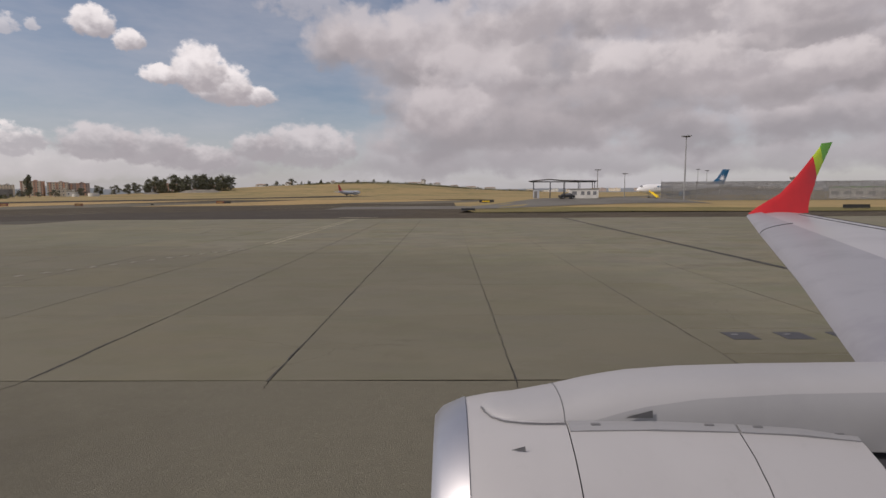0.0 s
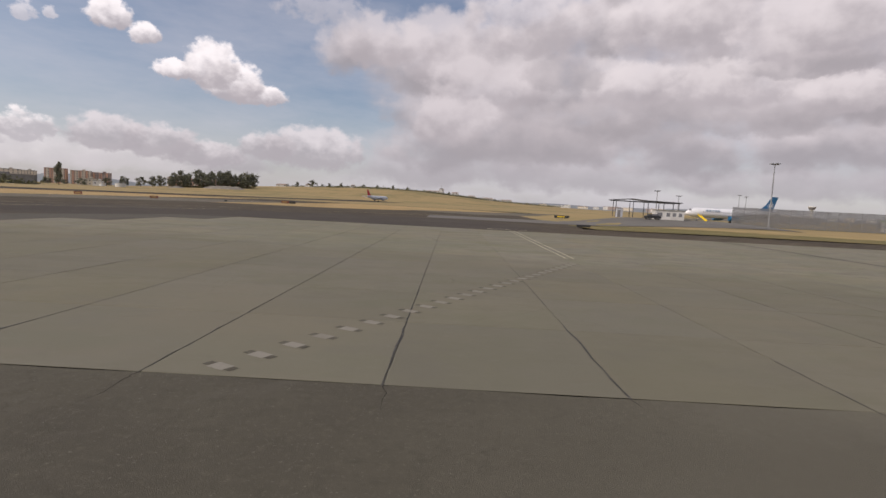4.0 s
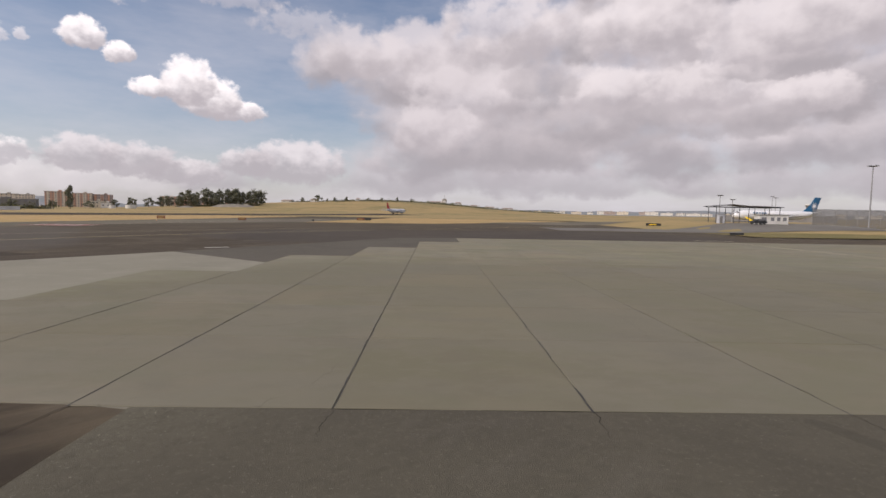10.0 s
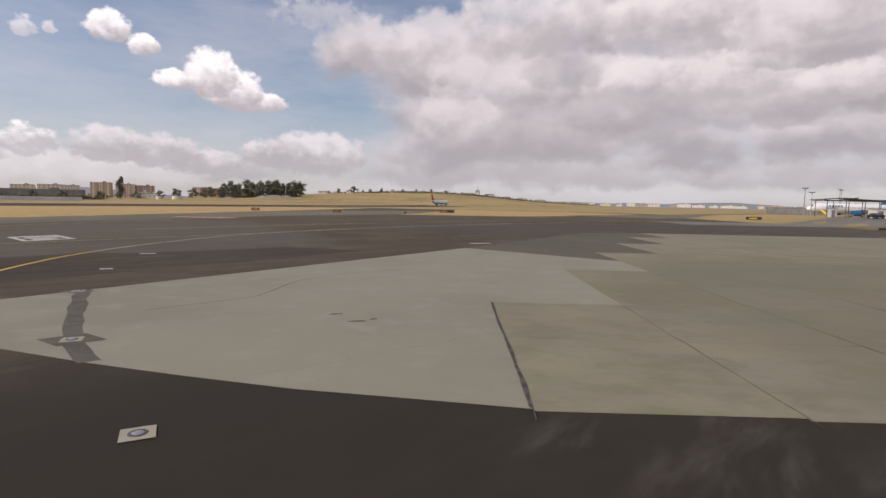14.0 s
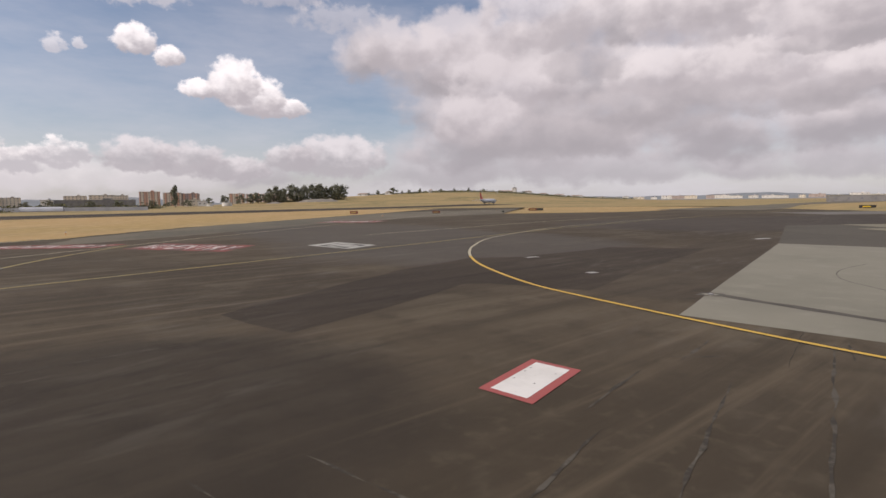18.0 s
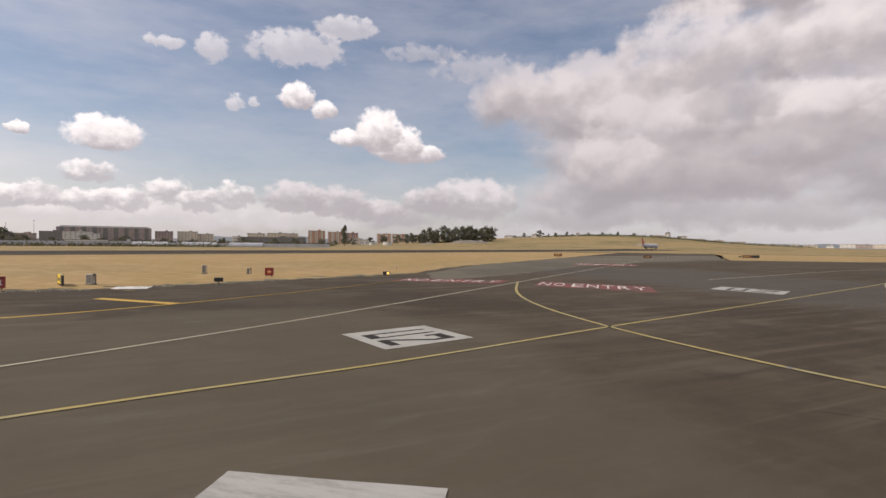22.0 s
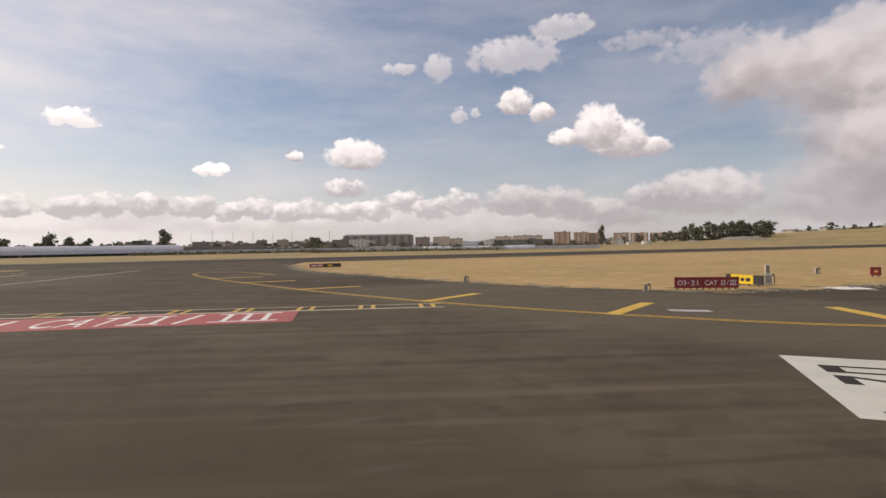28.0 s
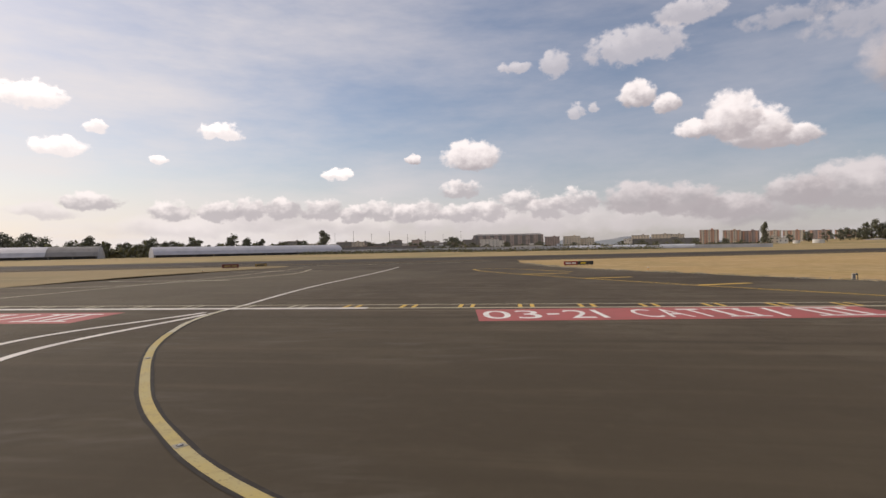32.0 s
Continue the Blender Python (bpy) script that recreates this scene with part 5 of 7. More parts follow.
def inset_light(x, y, turn, s, label):
    th = base("inset_light", x, y, 0.012, turn, label, "light", "lights set in the pavement")
    part("concrete_pad", box(0, 0, 0.004, s, s, 0.012, 0.004), M_PALE, th)
    bm = bmesh.new()
    tube(bm, (0, 0, 0.008), (0, 0, 0.02), s * 0.3, s * 0.27, 20)
    part("lamp_ring", bm, M_DARK_STEEL, th, "dark round steel ring")
    bm = bmesh.new()
    tube(bm, (0, 0, 0.018), (0, 0, 0.032), s * 0.19, s * 0.13, 16)
    part("lens_cap", bm, M_STEEL, th)


inset_light(-86.35, 9.4, 28, 0.52, "round inset lamp in a pale square pad")
inset_light(-96.1, 21.8, 20, 0.45, "small inset lamp in a worn square pad")
inset_light(-91.3, 14.8, 25, 0.5, "inset lamp in a pale square pad on patched concrete")
for i, k in enumerate((8, 22, 36)):
    q = curve_points(LINE_2, 0.7)[k * 2]
    inset_light(q.x, q.y, 30, 0.22, "small inset centre line lamp on the yellow line")
for k in (10, 30, 50, 66):
    q = curve_points(LINE_A, 0.7)[k]
    inset_light(q.x, q.y, 30, 0.22, "small inset centre line lamp on the yellow line")
for k in (12, 26, 40):
    q = curve_points(LINE_3, 0.7)[k]
    inset_light(q.x, q.y, 10, 0.24, "small inset lamp on the lead-on line")


def grass_edge():
    """Pale crumbs along the edge of the grass island."""
    random.seed(77)
    edge = curve_points([(-153, 58), (-158, 45), (-162, 36), (-167, 25), (-174.5, 19.5), (-186, 18.5), (-200, 20), (-213, 23), (-228, 26), (-242, 31), (-262, 43)], 0.25)
    vs, fs = [], []
    for q in edge:
        for k in range(3):
            x, y, r = q.x + random.gauss(0, 0.7), q.y + random.gauss(0, 0.7), random.uniform(0.02, 0.09)
            n = len(vs)
            vs += [(x - r, y - r * 0.7, 0.012), (x + r, y - r * 0.5, 0.012), (x, y + r, 0.012), (x + r * 0.1, y, 0.012 + r * 0.9)]
            fs += [(n, n + 1, n + 3), (n + 1, n + 2, n + 3), (n + 2, n, n + 3)]
    for mat, lab, r0, r1, chance in ((M_SHOULDER, "bare gravelly patches along the grass edge", 0.3, 1.1, 0.2), (M_VERGE, "greenish weed patches along the grass edge", 0.25, 0.9, 0.16)):
        pv, pf = [], []
        for q in edge:
            if random.random() < chance:
                x, y, r = q.x + random.gauss(0, 1.0), q.y + random.gauss(0.5, 0.9), random.uniform(r0, r1)
                n = len(pv)
                pv += [(x + r * random.uniform(0.5, 1.5) * math.cos(0.7 * i), y + r * random.uniform(0.3, 0.9) * math.sin(0.7 * i), 0.015 + 0.002 * random.random()) for i in range(9)]
                pf.append(tuple(range(n, n + 9)))
        tagged(raw("edge_patches", pv, pf, mat), lab, "ground patches", kind="stuff")
    tagged(raw("gravel", vs, fs, M_PALE), "pale crumbs of gravel along the grass edge", "gravel", kind="stuff")


grass_edge()

# ---- the airliner's wing, engine and winglet ----


def airfoil(xl, xt, y, z, thick, f0=0.0, f1=1.0, n=9, lift=0.0, droop=0.0):
    """A ring of points round a wing section, from f0 to f1 of the chord."""
    c = xt - xl
    up, lo = [], []
    for i in range(n + 1):
        f = f0 + (f1 - f0) * (i / n) ** 1.5 if f0 == 0 else f0 + (f1 - f0) * i / n
        t = 5 * thick * (0.2969 * math.sqrt(f) - 0.126 * f - 0.3516 * f * f + 0.2843 * f ** 3 - 0.1015 * f ** 4)
        camber = 0.02 * math.sin(math.pi * f)
        up.append((xl + c * f, y, z + c * (t + camber) + lift - droop * f))
        lo.append((xl + c * f, y, z + c * (camber - t * 0.8) + lift - droop * f))
    return up + lo[::-1][:-1] if f0 == 0 else up + lo[::-1]


def build_airliner_wing():
    th = base("airliner", -2.05, 0, 0, 0, "light grey airliner wing and white engine with red-green winglet", "aircraft")
    st = [(1.8, 8.35, 1.6, 2.46), (2.66, 8.2, 3.3, 2.55), (3.96, 8.4, 6.0, 2.72), (5.8, 8.7, 10.0, 2.95), (7.2, 8.85, 13.0, 3.14)]
    part("wing_skin", loft([airfoil(a + (b - a) * 0.155, b, y, z + (b - a) * 0.004, 0.105, 0.03, 1.0, 14) for a, b, y, z in st]), M_SKIN, th, "", False)
    part("slat", loft([airfoil(a, a + (b - a) * 1.0, y, z, 0.112, 0.0, 0.2, 8) for a, b, y, z in st[1:]]), M_SKIN_GREY, th, "grey leading-edge slat", False)
    # seams on the upper skin
    def top(f, y):
        for (a0, b0, y0, z0), (a1, b1, y1, z1) in zip(st, st[1:]):
            if y <= y1 + 1e-6:
                k = (y - y0) / (y1 - y0)
                a, b, z = a0 + (a1 - a0) * k, b0 + (b1 - b0) * k, z0 + (z1 - z0) * k
                ring = airfoil(a + (b - a) * 0.155, b, y, z + (b - a) * 0.004, 0.105, 0.03, 1.0, 14)
                for p, q in zip(ring[:14], ring[1:15]):
                    x = a + (b - a) * f
                    if p[0] <= x <= q[0]:
                        w = (x - p[0]) / (q[0] - p[0])
                        return Vector((x, y, p[2] + (q[2] - p[2]) * w + 0.006))
                return Vector((a + (b - a) * f, y, z + 0.25))
    for nm, pts in (("spoiler_seam", [(0.62, 6.2), (0.6, 9), (0.56, 12.2)]), ("aileron_seam", [(0.8, 6), (0.8, 9.5), (0.8, 12.6)]), ("fuel_panel", [(0.45, 5), (0.47, 5.4), (0.5, 5.8)])):
        bm = bmesh.new()
        for (f0, y0), (f1, y1) in zip(pts, pts[1:]):
            for k in range(4):
                a = top(f0 + (f1 - f0) * k / 4, y0 + (y1 - y0) * k / 4)
                b = top(f0 + (f1 - f0) * (k + 1) / 4, y0 + (y1 - y0) * (k + 1) / 4)
                tube(bm, a, b, 0.008, 0.008, 5)
        part(nm, bm, M_SEAM, th)
    for y in (9.6,):
        bm = bmesh.new()
        a, b, z = 2.58 + (y - 3.3) * 0.4755, 8.4, 2.65 + (y - 3.3) * 0.0535
        ring = airfoil(a, b, y, z, 0.112, 0.0, 0.2, 8)[:9]
        for p, q in zip(ring, ring[1:]):
            tube(bm, (p[0], p[1], p[2] + 0.003), (q[0], q[1], q[2] + 0.003), 0.008, 0.008, 5)
        part("slat_seam", bm, M_SEAM, th)
    # winglet, in paint bands
    ribs = [((7.2, 12.95, 3.2), (8.64, 12.95, 3.22), 0.06), ((7.47, 13.0, 3.38), (8.66, 13.0, 3.37), 0.055), ((8.03, 13.1, 3.68), (8.76, 13.1, 3.62), 0.045), ((8.43, 13.2, 4.05), (8.91, 13.2, 3.87), 0.036),
            ((8.70, 13.28, 4.34), (8.97, 13.26, 3.98), 0.03), ((8.92, 13.35, 4.58), (9.02, 13.3, 4.09), 0.026), ((9.12, 13.4, 4.81), (9.2, 13.38, 4.42), 0.02), ((9.19, 13.46, 4.9), (9.49, 13.5, 4.94), 0.008)]

    def rib(i):
        a, b, t = Vector(ribs[i][0]), Vector(ribs[i][1]), ribs[i][2]
        pts = [(f, t * math.sqrt(f) * (1.06 - f) * 2.4 + 0.003) for f in (0.0, 0.08, 0.25, 0.5, 0.78, 1.0)]
        return [tuple(a.lerp(b, f) - Vector((0, w, 0))) for f, w in pts] + [tuple(a.lerp(b, f) + Vector((0, w, 0))) for f, w in pts[::-1]]
    part("red_winglet", loft([rib(i) for i in range(6)]), M_RED, th, "glossy red lower winglet", False)
    part("lime_band", loft([rib(5), rib(6)]), M_LIME, th, "lime green winglet band", False)
    part("green_tip", loft([rib(6), rib(7)]), M_GREEN, th, "green winglet tip", False)
    # nacelle: a turned profile round its axis
    ay, az_, n = 2.98, 1.57, 40

    def ring(x, r, tilt=0.0):
        return [(x + tilt * math.sin(2 * math.pi * i / n) * r, ay + r * math.cos(2 * math.pi * i / n), az_ + r * math.sin(2 * math.pi * i / n)) for i in range(n)]
    part("inlet_lip", loft([ring(0.3, 0.7), ring(0.02, 0.72, 0.03), ring(-0.09, 0.78, 0.03), ring(-0.11, 0.84, 0.03), ring(-0.06, 0.9, 0.03), ring(0.1, 0.955)], False), M_METAL, th, "satin bare metal inlet lip", False)
    part("front_cowl", loft([ring(0.102, 0.948), ring(0.25, 0.975), ring(0.4, 0.99), ring(0.62, 1.0)], False), M_NACELLE, th, "", False)
    part("middle_cowl", loft([ring(0.626, 1.0), ring(1.0, 1.005), ring(1.505, 0.99)], False), M_NACELLE, th, "", False)
    part("rear_cowl", loft([ring(1.511, 0.989), ring(1.8, 0.968), ring(2.16, 0.925)], False), M_NACELLE, th, "", False)
    part("cowl_core", loft([ring(0.3, 0.7), ring(1.0, 0.9), ring(2.1, 0.84), ring(2.6, 0.74), ring(3.0, 0.6)], True), M_SEAM, th, "", False)
    part("exhaust_cone", loft([ring(2.9, 0.55), ring(3.4, 0.45), ring(3.9, 0.2)], True), M_STEEL, th, "", False)
    # pylon fairing over the cowl

    def arc(x, top, w, foot, a0, a1, n=12):
        """Part of the fairing's rounded cross-section, from the far foot (0) over the top to the near foot (1)."""
        pts = []
        for i in range(n + 1):
            a = math.pi * (a0 + (a1 - a0) * i / n)
            c, q = math.cos(a), max(0.0, math.sin(a))
            pts.append((x, ay + w * math.copysign(abs(c) ** 0.75, c), foot + (top - foot) * q ** 0.62))
        return pts
    part("fairing_nose", loft([arc(0.19, 2.535, 0.04, 2.48, 0, 1), arc(0.215, 2.553, 0.12, 2.46, 0, 1), arc(0.27, 2.57, 0.185, 2.44, 0, 1), arc(0.36, 2.588, 0.222, 2.42, 0, 1), arc(0.48, 2.608, 0.242, 2.42, 0, 1), arc(0.616, 2.632, 0.25, 2.42, 0, 1)], False), M_PYLON, th, "", False)
    part("fairing_seam", loft([arc(0.615, 2.633, 0.251, 2.42, 0, 1), arc(0.618, 2.635, 0.2525, 2.42, 0, 1), arc(0.621, 2.635, 0.251, 2.42, 0, 1)], False), M_VENT, th, "", False)
    stations = [(0.622, 2.634, 0.25, 2.42, 0.93), (0.7, 2.653, 0.253, 2.42, 0.905), (0.8, 2.678, 0.255, 2.42, 0.88), (0.92, 2.702, 0.258, 2.42, 0.85), (1.05, 2.722, 0.26, 2.42, 0.825), (1.35, 2.745, 0.262, 2.42, 0.79), (1.8, 2.758, 0.262, 2.4, 0.765), (2.4, 2.765, 0.262, 2.38, 0.755), (3.0, 2.77, 0.26, 2.34, 0.75)]
    part("pylon_cap", loft([arc(x, top, w, foot, 0.0, k, 18) for x, top, w, foot, k in stations], False), M_PYLON, th, "pale upper pylon fairing", False)
    part("pylon_side", loft([arc(x, top + 0.002, w + 0.002, foot, k, 1.0, 8) for x, top, w, foot, k in stations], False), M_FAIRING, th, "grey lower pylon fairing", False)
    bm = bmesh.new()
    foot = [(x, ay - w - 0.002, az_ + math.sqrt(r * r - w * w) + 0.004) for x, w, r in ((0.185, 0.02, 0.966), (0.2, 0.09, 0.968), (0.235, 0.155, 0.973), (0.3, 0.203, 0.981), (0.4, 0.234, 0.99), (0.5, 0.246, 0.995), (0.616, 0.252, 1.0))]
    for a, b in zip(foot, foot[1:]):
        tube(bm, a, b, 0.005, 0.005, 5)
    part("foot_seal", bm, M_VENT, th)
    # hinge strips lying on the cowl along the fairing's foot
    for x0, x1, r0, r1 in ((0.63, 1.5, 1.008, 1.0), (1.515, 2.15, 0.998, 0.935)):
        rings = []
        for x, r in ((x0, r0), ((x0 + x1) / 2, (r0 + r1) / 2 + 0.012), (x1, r1)):
            rings.append([(x, ay - (r + dr) * math.sin(g), az_ + (r + dr) * math.cos(g)) for g, dr in ((0.24, 0), (0.265, 0.004), (0.29, 0.004), (0.315, 0), (0.315, -0.03), (0.24, -0.03))])
        hinge = part("hinge_strip", loft(rings), M_FAIRING, th)
        for f in (0.16, 0.84):
            x, r = x0 + (x1 - x0) * f, r0 + (r1 - r0) * f + 0.008
            part("latch", box(x, ay - r * math.sin(0.275), az_ + r * math.cos(0.275), 0.05, 0.02, 0.006, 0.002), M_VENT, hinge)
    bm = bmesh.new()
    v = [bm.verts.new(p) for p in ((0.93, ay - 0.266, 2.575), (1.07, ay - 0.268, 2.577), (1.07, ay - 0.26, 2.615), (0.95, ay - 0.264, 2.585))]
    bm.faces.new(v)
    bmesh.ops.solidify(bm, geom=bm.faces[:], thickness=0.012)
    part("vent", bm, M_VENT, th, "dark grey wedge-shaped cooling vent")
    bm = bmesh.new()
    v = [bm.verts.new(p) for p in ((0.31, ay - 0.41, 2.472), (0.385, ay - 0.42, 2.468), (0.38, ay - 0.425, 2.5))]
    bm.faces.new(v)
    bmesh.ops.solidify(bm, geom=bm.faces[:], thickness=0.012)
    part("strake", bm, M_FAIRING, th)
    # open inboard end of the slat: a dark cap paints the hollow's shade
    a, b, y, z = st[1]
    end = [(p[0], y - 0.03, p[2]) for p in airfoil(a - 0.03, a - 0.03 + (b - a) * 1.02, y, z - 0.01, 0.125, 0.0, 0.2, 8)]
    part("slat_end", loft([end, [(p[0], y - 0.005, p[2]) for p in end]]), M_SEAM, th, "dark cap painted for the shade in the slat's open end", False)
    # main wheels under the wing root
    bm = bmesh.new()
    tube(bm, (6.6, 1.75, 0.55), (6.5, 1.75, 2.55), 0.11, 0.14, 14)
    tube(bm, (6.6, 1.4, 0.55), (6.6, 2.1, 0.55), 0.07, 0.07, 10)
    part("gear_leg", bm, M_STEEL, th)
    for y in (1.42, 2.08):
        bm = bmesh.new()
        tube(bm, (6.6, y - 0.14, 0.545), (6.6, y + 0.14, 0.545), 0.54, 0.54, 24)
        wheel = part("wheel", bm, M_TYRE, th)
        bm = bmesh.new()
        tube(bm, (6.6, y - 0.15, 0.545), (6.6, y + 0.15, 0.545), 0.26, 0.26, 16)
        part("rim", bm, M_STEEL, wheel)


build_airliner_wing()


# ---- signs, lamps and boxes on the airfield ----


def sign(x, y, turn, panels, height, legs, label, z=0.012):
    """A ground sign; panels: (width, face material, text parts, letter material)."""
    th = base("airfield_sign", x, y, z, turn, label, "sign", "signs on the grass")
    total = sum(p[0] for p in panels)
    at = -total / 2
    for w, face, texts, ink in panels:
        body = part("panel", box(at + w / 2, 0, 0.14 + height / 2, w - 0.05, 0.16, height, 0.015), face, th)
        part("frame_cap", box(at + w / 2, 0, 0.14 + height + 0.012, w - 0.02, 0.2, 0.03), M_DARK_STEEL if face is M_SIGN_BLACK else face, body)
        for tx, a, b in texts:
            if tx == "-":
                raw("dash", [(at + w * a, -0.084, 0.14 + height * 0.46), (at + w * b, -0.084, 0.14 + height * 0.46), (at + w * b, -0.084, 0.14 + height * 0.54), (at + w * a, -0.084, 0.14 + height * 0.54)], [(0, 1, 2, 3)], ink, body)
            elif tx in ("II", "III"):
                # Roman numerals closed by bars at head and foot
                bm = bmesh.new()
                mid, wide = at + w * (a + b) / 2, w * (b - a)
                for zz in (0.29, 0.71):
                    add_box(bm, mid, -0.084, 0.14 + height * zz, wide * 1.25, 0.006, height * 0.05)
                for i in range(len(tx)):
                    add_box(bm, mid + wide * (i / (len(tx) - 1) - 0.5) * 0.75, -0.084, 0.14 + height * 0.5, 0.055, 0.006, height * 0.42)
                part("letter", bm, ink, body)
            elif tx.startswith("#"):
                # unreadable writing as plain bars
                raw("bar", [(at + w * a, -0.083, 0.14 + height * 0.3), (at + w * b, -0.083, 0.14 + height * 0.3), (at + w * b, -0.083, 0.14 + height * 0.7), (at + w * a, -0.083, 0.14 + height * 0.7)], [(0, 1, 2, 3)], ink, body)
            else:
                lettering("letter", tx, lambda u, v, at=at, w=w, a=a, b=b: (at + w * (a + (b - a) * u), -0.084, 0.14 + height * (0.27 + 0.46 * v)), ink, body)
        at += w
    for i in range(legs):
        lx = -total / 2 + total * (i + 0.5) / legs
        bm = box(lx, 0, 0.07, 0.07, 0.1, 0.2, 0.01)
        part("leg", bm, M_DARK_STEEL, th)
    return th


sign(-173.45, 21.5, 35, [(2.05, M_SIGN_RED, [("O3", 0.12, 0.42), ("-", 0.48, 0.54), ("21", 0.6, 0.86)], M_LETTER), (2.75, M_SIGN_RED, [("CAT", 0.08, 0.42), ("II", 0.52, 0.62), ("/", 0.66, 0.72), ("III", 0.76, 0.92)], M_LETTER)], 0.82, 10, "red runway holding sign with white 03-21 CAT lettering")
sign(-172.0, 27.4, -32, [(0.5, M_SIGN_BLACK, [], M_LETTER), (2.3, M_SIGN_YELLOW, [("#", 0.12, 0.4), ("#", 0.46, 0.62), ("#", 0.68, 0.88)], M_SIGN_BLACK), (0.9, M_SIGN_BLACK, [], M_LETTER)], 0.72, 4, "yellow direction sign with black ends and legs")
ne = sign(-163.9, 44.3, 28, [(0.95, M_SIGN_RED, [], M_LETTER)], 0.8, 2, "small square red no entry sign on two legs")
bm = bmesh.new()
tube(bm, (0, -0.1, 0.54), (0, -0.084, 0.54), 0.22, 0.22, 24)
disc = part("disc", bm, M_ORANGE, ne, "pale red round disc")
part("bar", box(0, -0.106, 0.54, 0.26, 0.012, 0.07), M_LETTER, disc)
sign(-241.8, 37.0, 62, [(2.6, M_SIGN_RED, [("#", 0.12, 0.5), ("#", 0.58, 0.88)], M_LETTER), (3.1, M_SIGN_BLACK, [("#", 0.2, 0.5)], M_SIGN_YELLOW)], 0.62, 8, "long red and black taxiway sign beside the grass edge")
sign(-298.0, -8.5, 85, [(3.4, M_SIGN_DULL, [("#", 0.12, 0.5), ("#", 0.58, 0.88)], M_SIGN_OCHRE)], 0.75, 5, "dark red taxiway sign on the far grass")
sign(-301.0, -1.0, 85, [(2.6, M_SIGN_OCHRE, [("#", 0.15, 0.8)], M_SIGN_BLACK)], 0.55, 4, "ochre taxiway sign on the far grass")
sign(-145, 172, 5, [(2.6, M_SIGN_DULL, [("#", 0.15, 0.8)], M_SIGN_OCHRE)], 0.8, 4, "red sign beside the runway exit")
sign(-84, 196, 5, [(2.8, M_SIGN_DULL, [("#", 0.15, 0.8)], M_SIGN_OCHRE), (2.4, M_SIGN_BLACK, [], M_LETTER)], 0.85, 6, "red and black sign at the exit corner")
sign(10, 167, -5, [(4.6, M_SIGN_BLACK, [("#", 0.2, 0.7)], M_SIGN_YELLOW)], 0.8, 5, "long black taxiway sign beside the service road", land(10, 167))
sign(-118, 168, 8, [(2.4, M_SIGN_DULL, [("#", 0.15, 0.8)], M_SIGN_OCHRE)], 0.7, 3, "low red sign beyond the taxiway")
sign(79.5, 108, 0, [(5.4, M_SIGN_BLACK, [], M_LETTER)], 0.7, 5, "long low black sign seen from behind on the verge", land(79.5, 108) + 0.05)
sign(2, 106.5, 0, [(2.8, M_SIGN_BLACK, [], M_LETTER)], 0.4, 4, "low black sign lying beside the verge")


def edge_box(x, y, turn, w, d, h, label, lamp=False, z=0.012):
    th = base("utility_box", x, y, z, turn, label, "utility box", "small boxes on the grass")
    part("plinth", box(0, 0, 0.04, w + 0.12, d + 0.12, 0.1, 0.01), M_PALE, th)
    b = part("cabinet", box(0, 0, 0.09 + h / 2, w, d, h, 0.02), M_BOX, th)
    part("door", box(0, -d / 2 - 0.006, 0.09 + h / 2, w * 0.8, 0.012, h * 0.82, 0.004), M_WALL_GREY, b)
    if lamp:
        bm = bmesh.new()
        tube(bm, (w / 2 + 0.18, 0, 0), (w / 2 + 0.18, 0, h * 0.9), 0.03)
        tube(bm, (w / 2 + 0.18, 0, h * 0.9), (w / 2 + 0.05, -0.06, h * 1.15), 0.05, 0.09)
        part("lamp_arm", bm, M_DARK_STEEL, th)


edge_box(-173.3, 45.3, 25, 0.42, 0.4, 0.95, "upright cream cabinet standing on dry grass")
edge_box(-169.0, 47.5, 25, 0.3, 0.3, 0.6, "small cream cabinet with a lamp on dry grass", True)
edge_box(-170.5, 28.9, 10, 0.55, 0.5, 0.8, "weathered cream box beside the yellow sign", True)
edge_box(-176.8, 17.9, 20, 0.26, 0.24, 0.5, "small weathered box with a lamp at the grass edge", True)
edge_box(-195.9, 19.9, 30, 0.26, 0.24, 0.5, "small weathered box with a lamp at the shoulder", True)


def guard_light(x, y, turn, label, yellow=True, z=0.012):
    th = base("guard_light", x, y, z, turn, label, "light", "lights beside the taxiway")
    part("foot", box(0, 0, 0.02, 0.5, 0.3, 0.04, 0.01), M_PALE, th)
    bm = bmesh.new()
    tube(bm, (0, 0, 0.03), (0, 0, 0.3), 0.04)
    part("stem", bm, M_DARK_STEEL, th)
    body = part("housing", box(0, 0, 0.42, 0.75, 0.22, 0.36, 0.04), M_SIGN_BLACK, th)
    for s in (-0.18, 0.18):
        bm = bmesh.new()
        tube(bm, (s, -0.11, 0.43), (s, -0.17, 0.43), 0.12, 0.14, 14)
        part("lamp", bm, M_BEACON if (yellow and s > 0) else M_SIGN_BLACK, body)


guard_light(-152.6, 49.8, 30, "black twin-lamp guard light with a lit amber lamp")
guard_light(-161.4, 33.5, 30, "low black lamp at the grass edge", False)
guard_light(-86, 202, 5, "black lamp housing at the exit corner", False)
guard_light(-97, 172, 5, "small dark lamp at the exit corner", False)
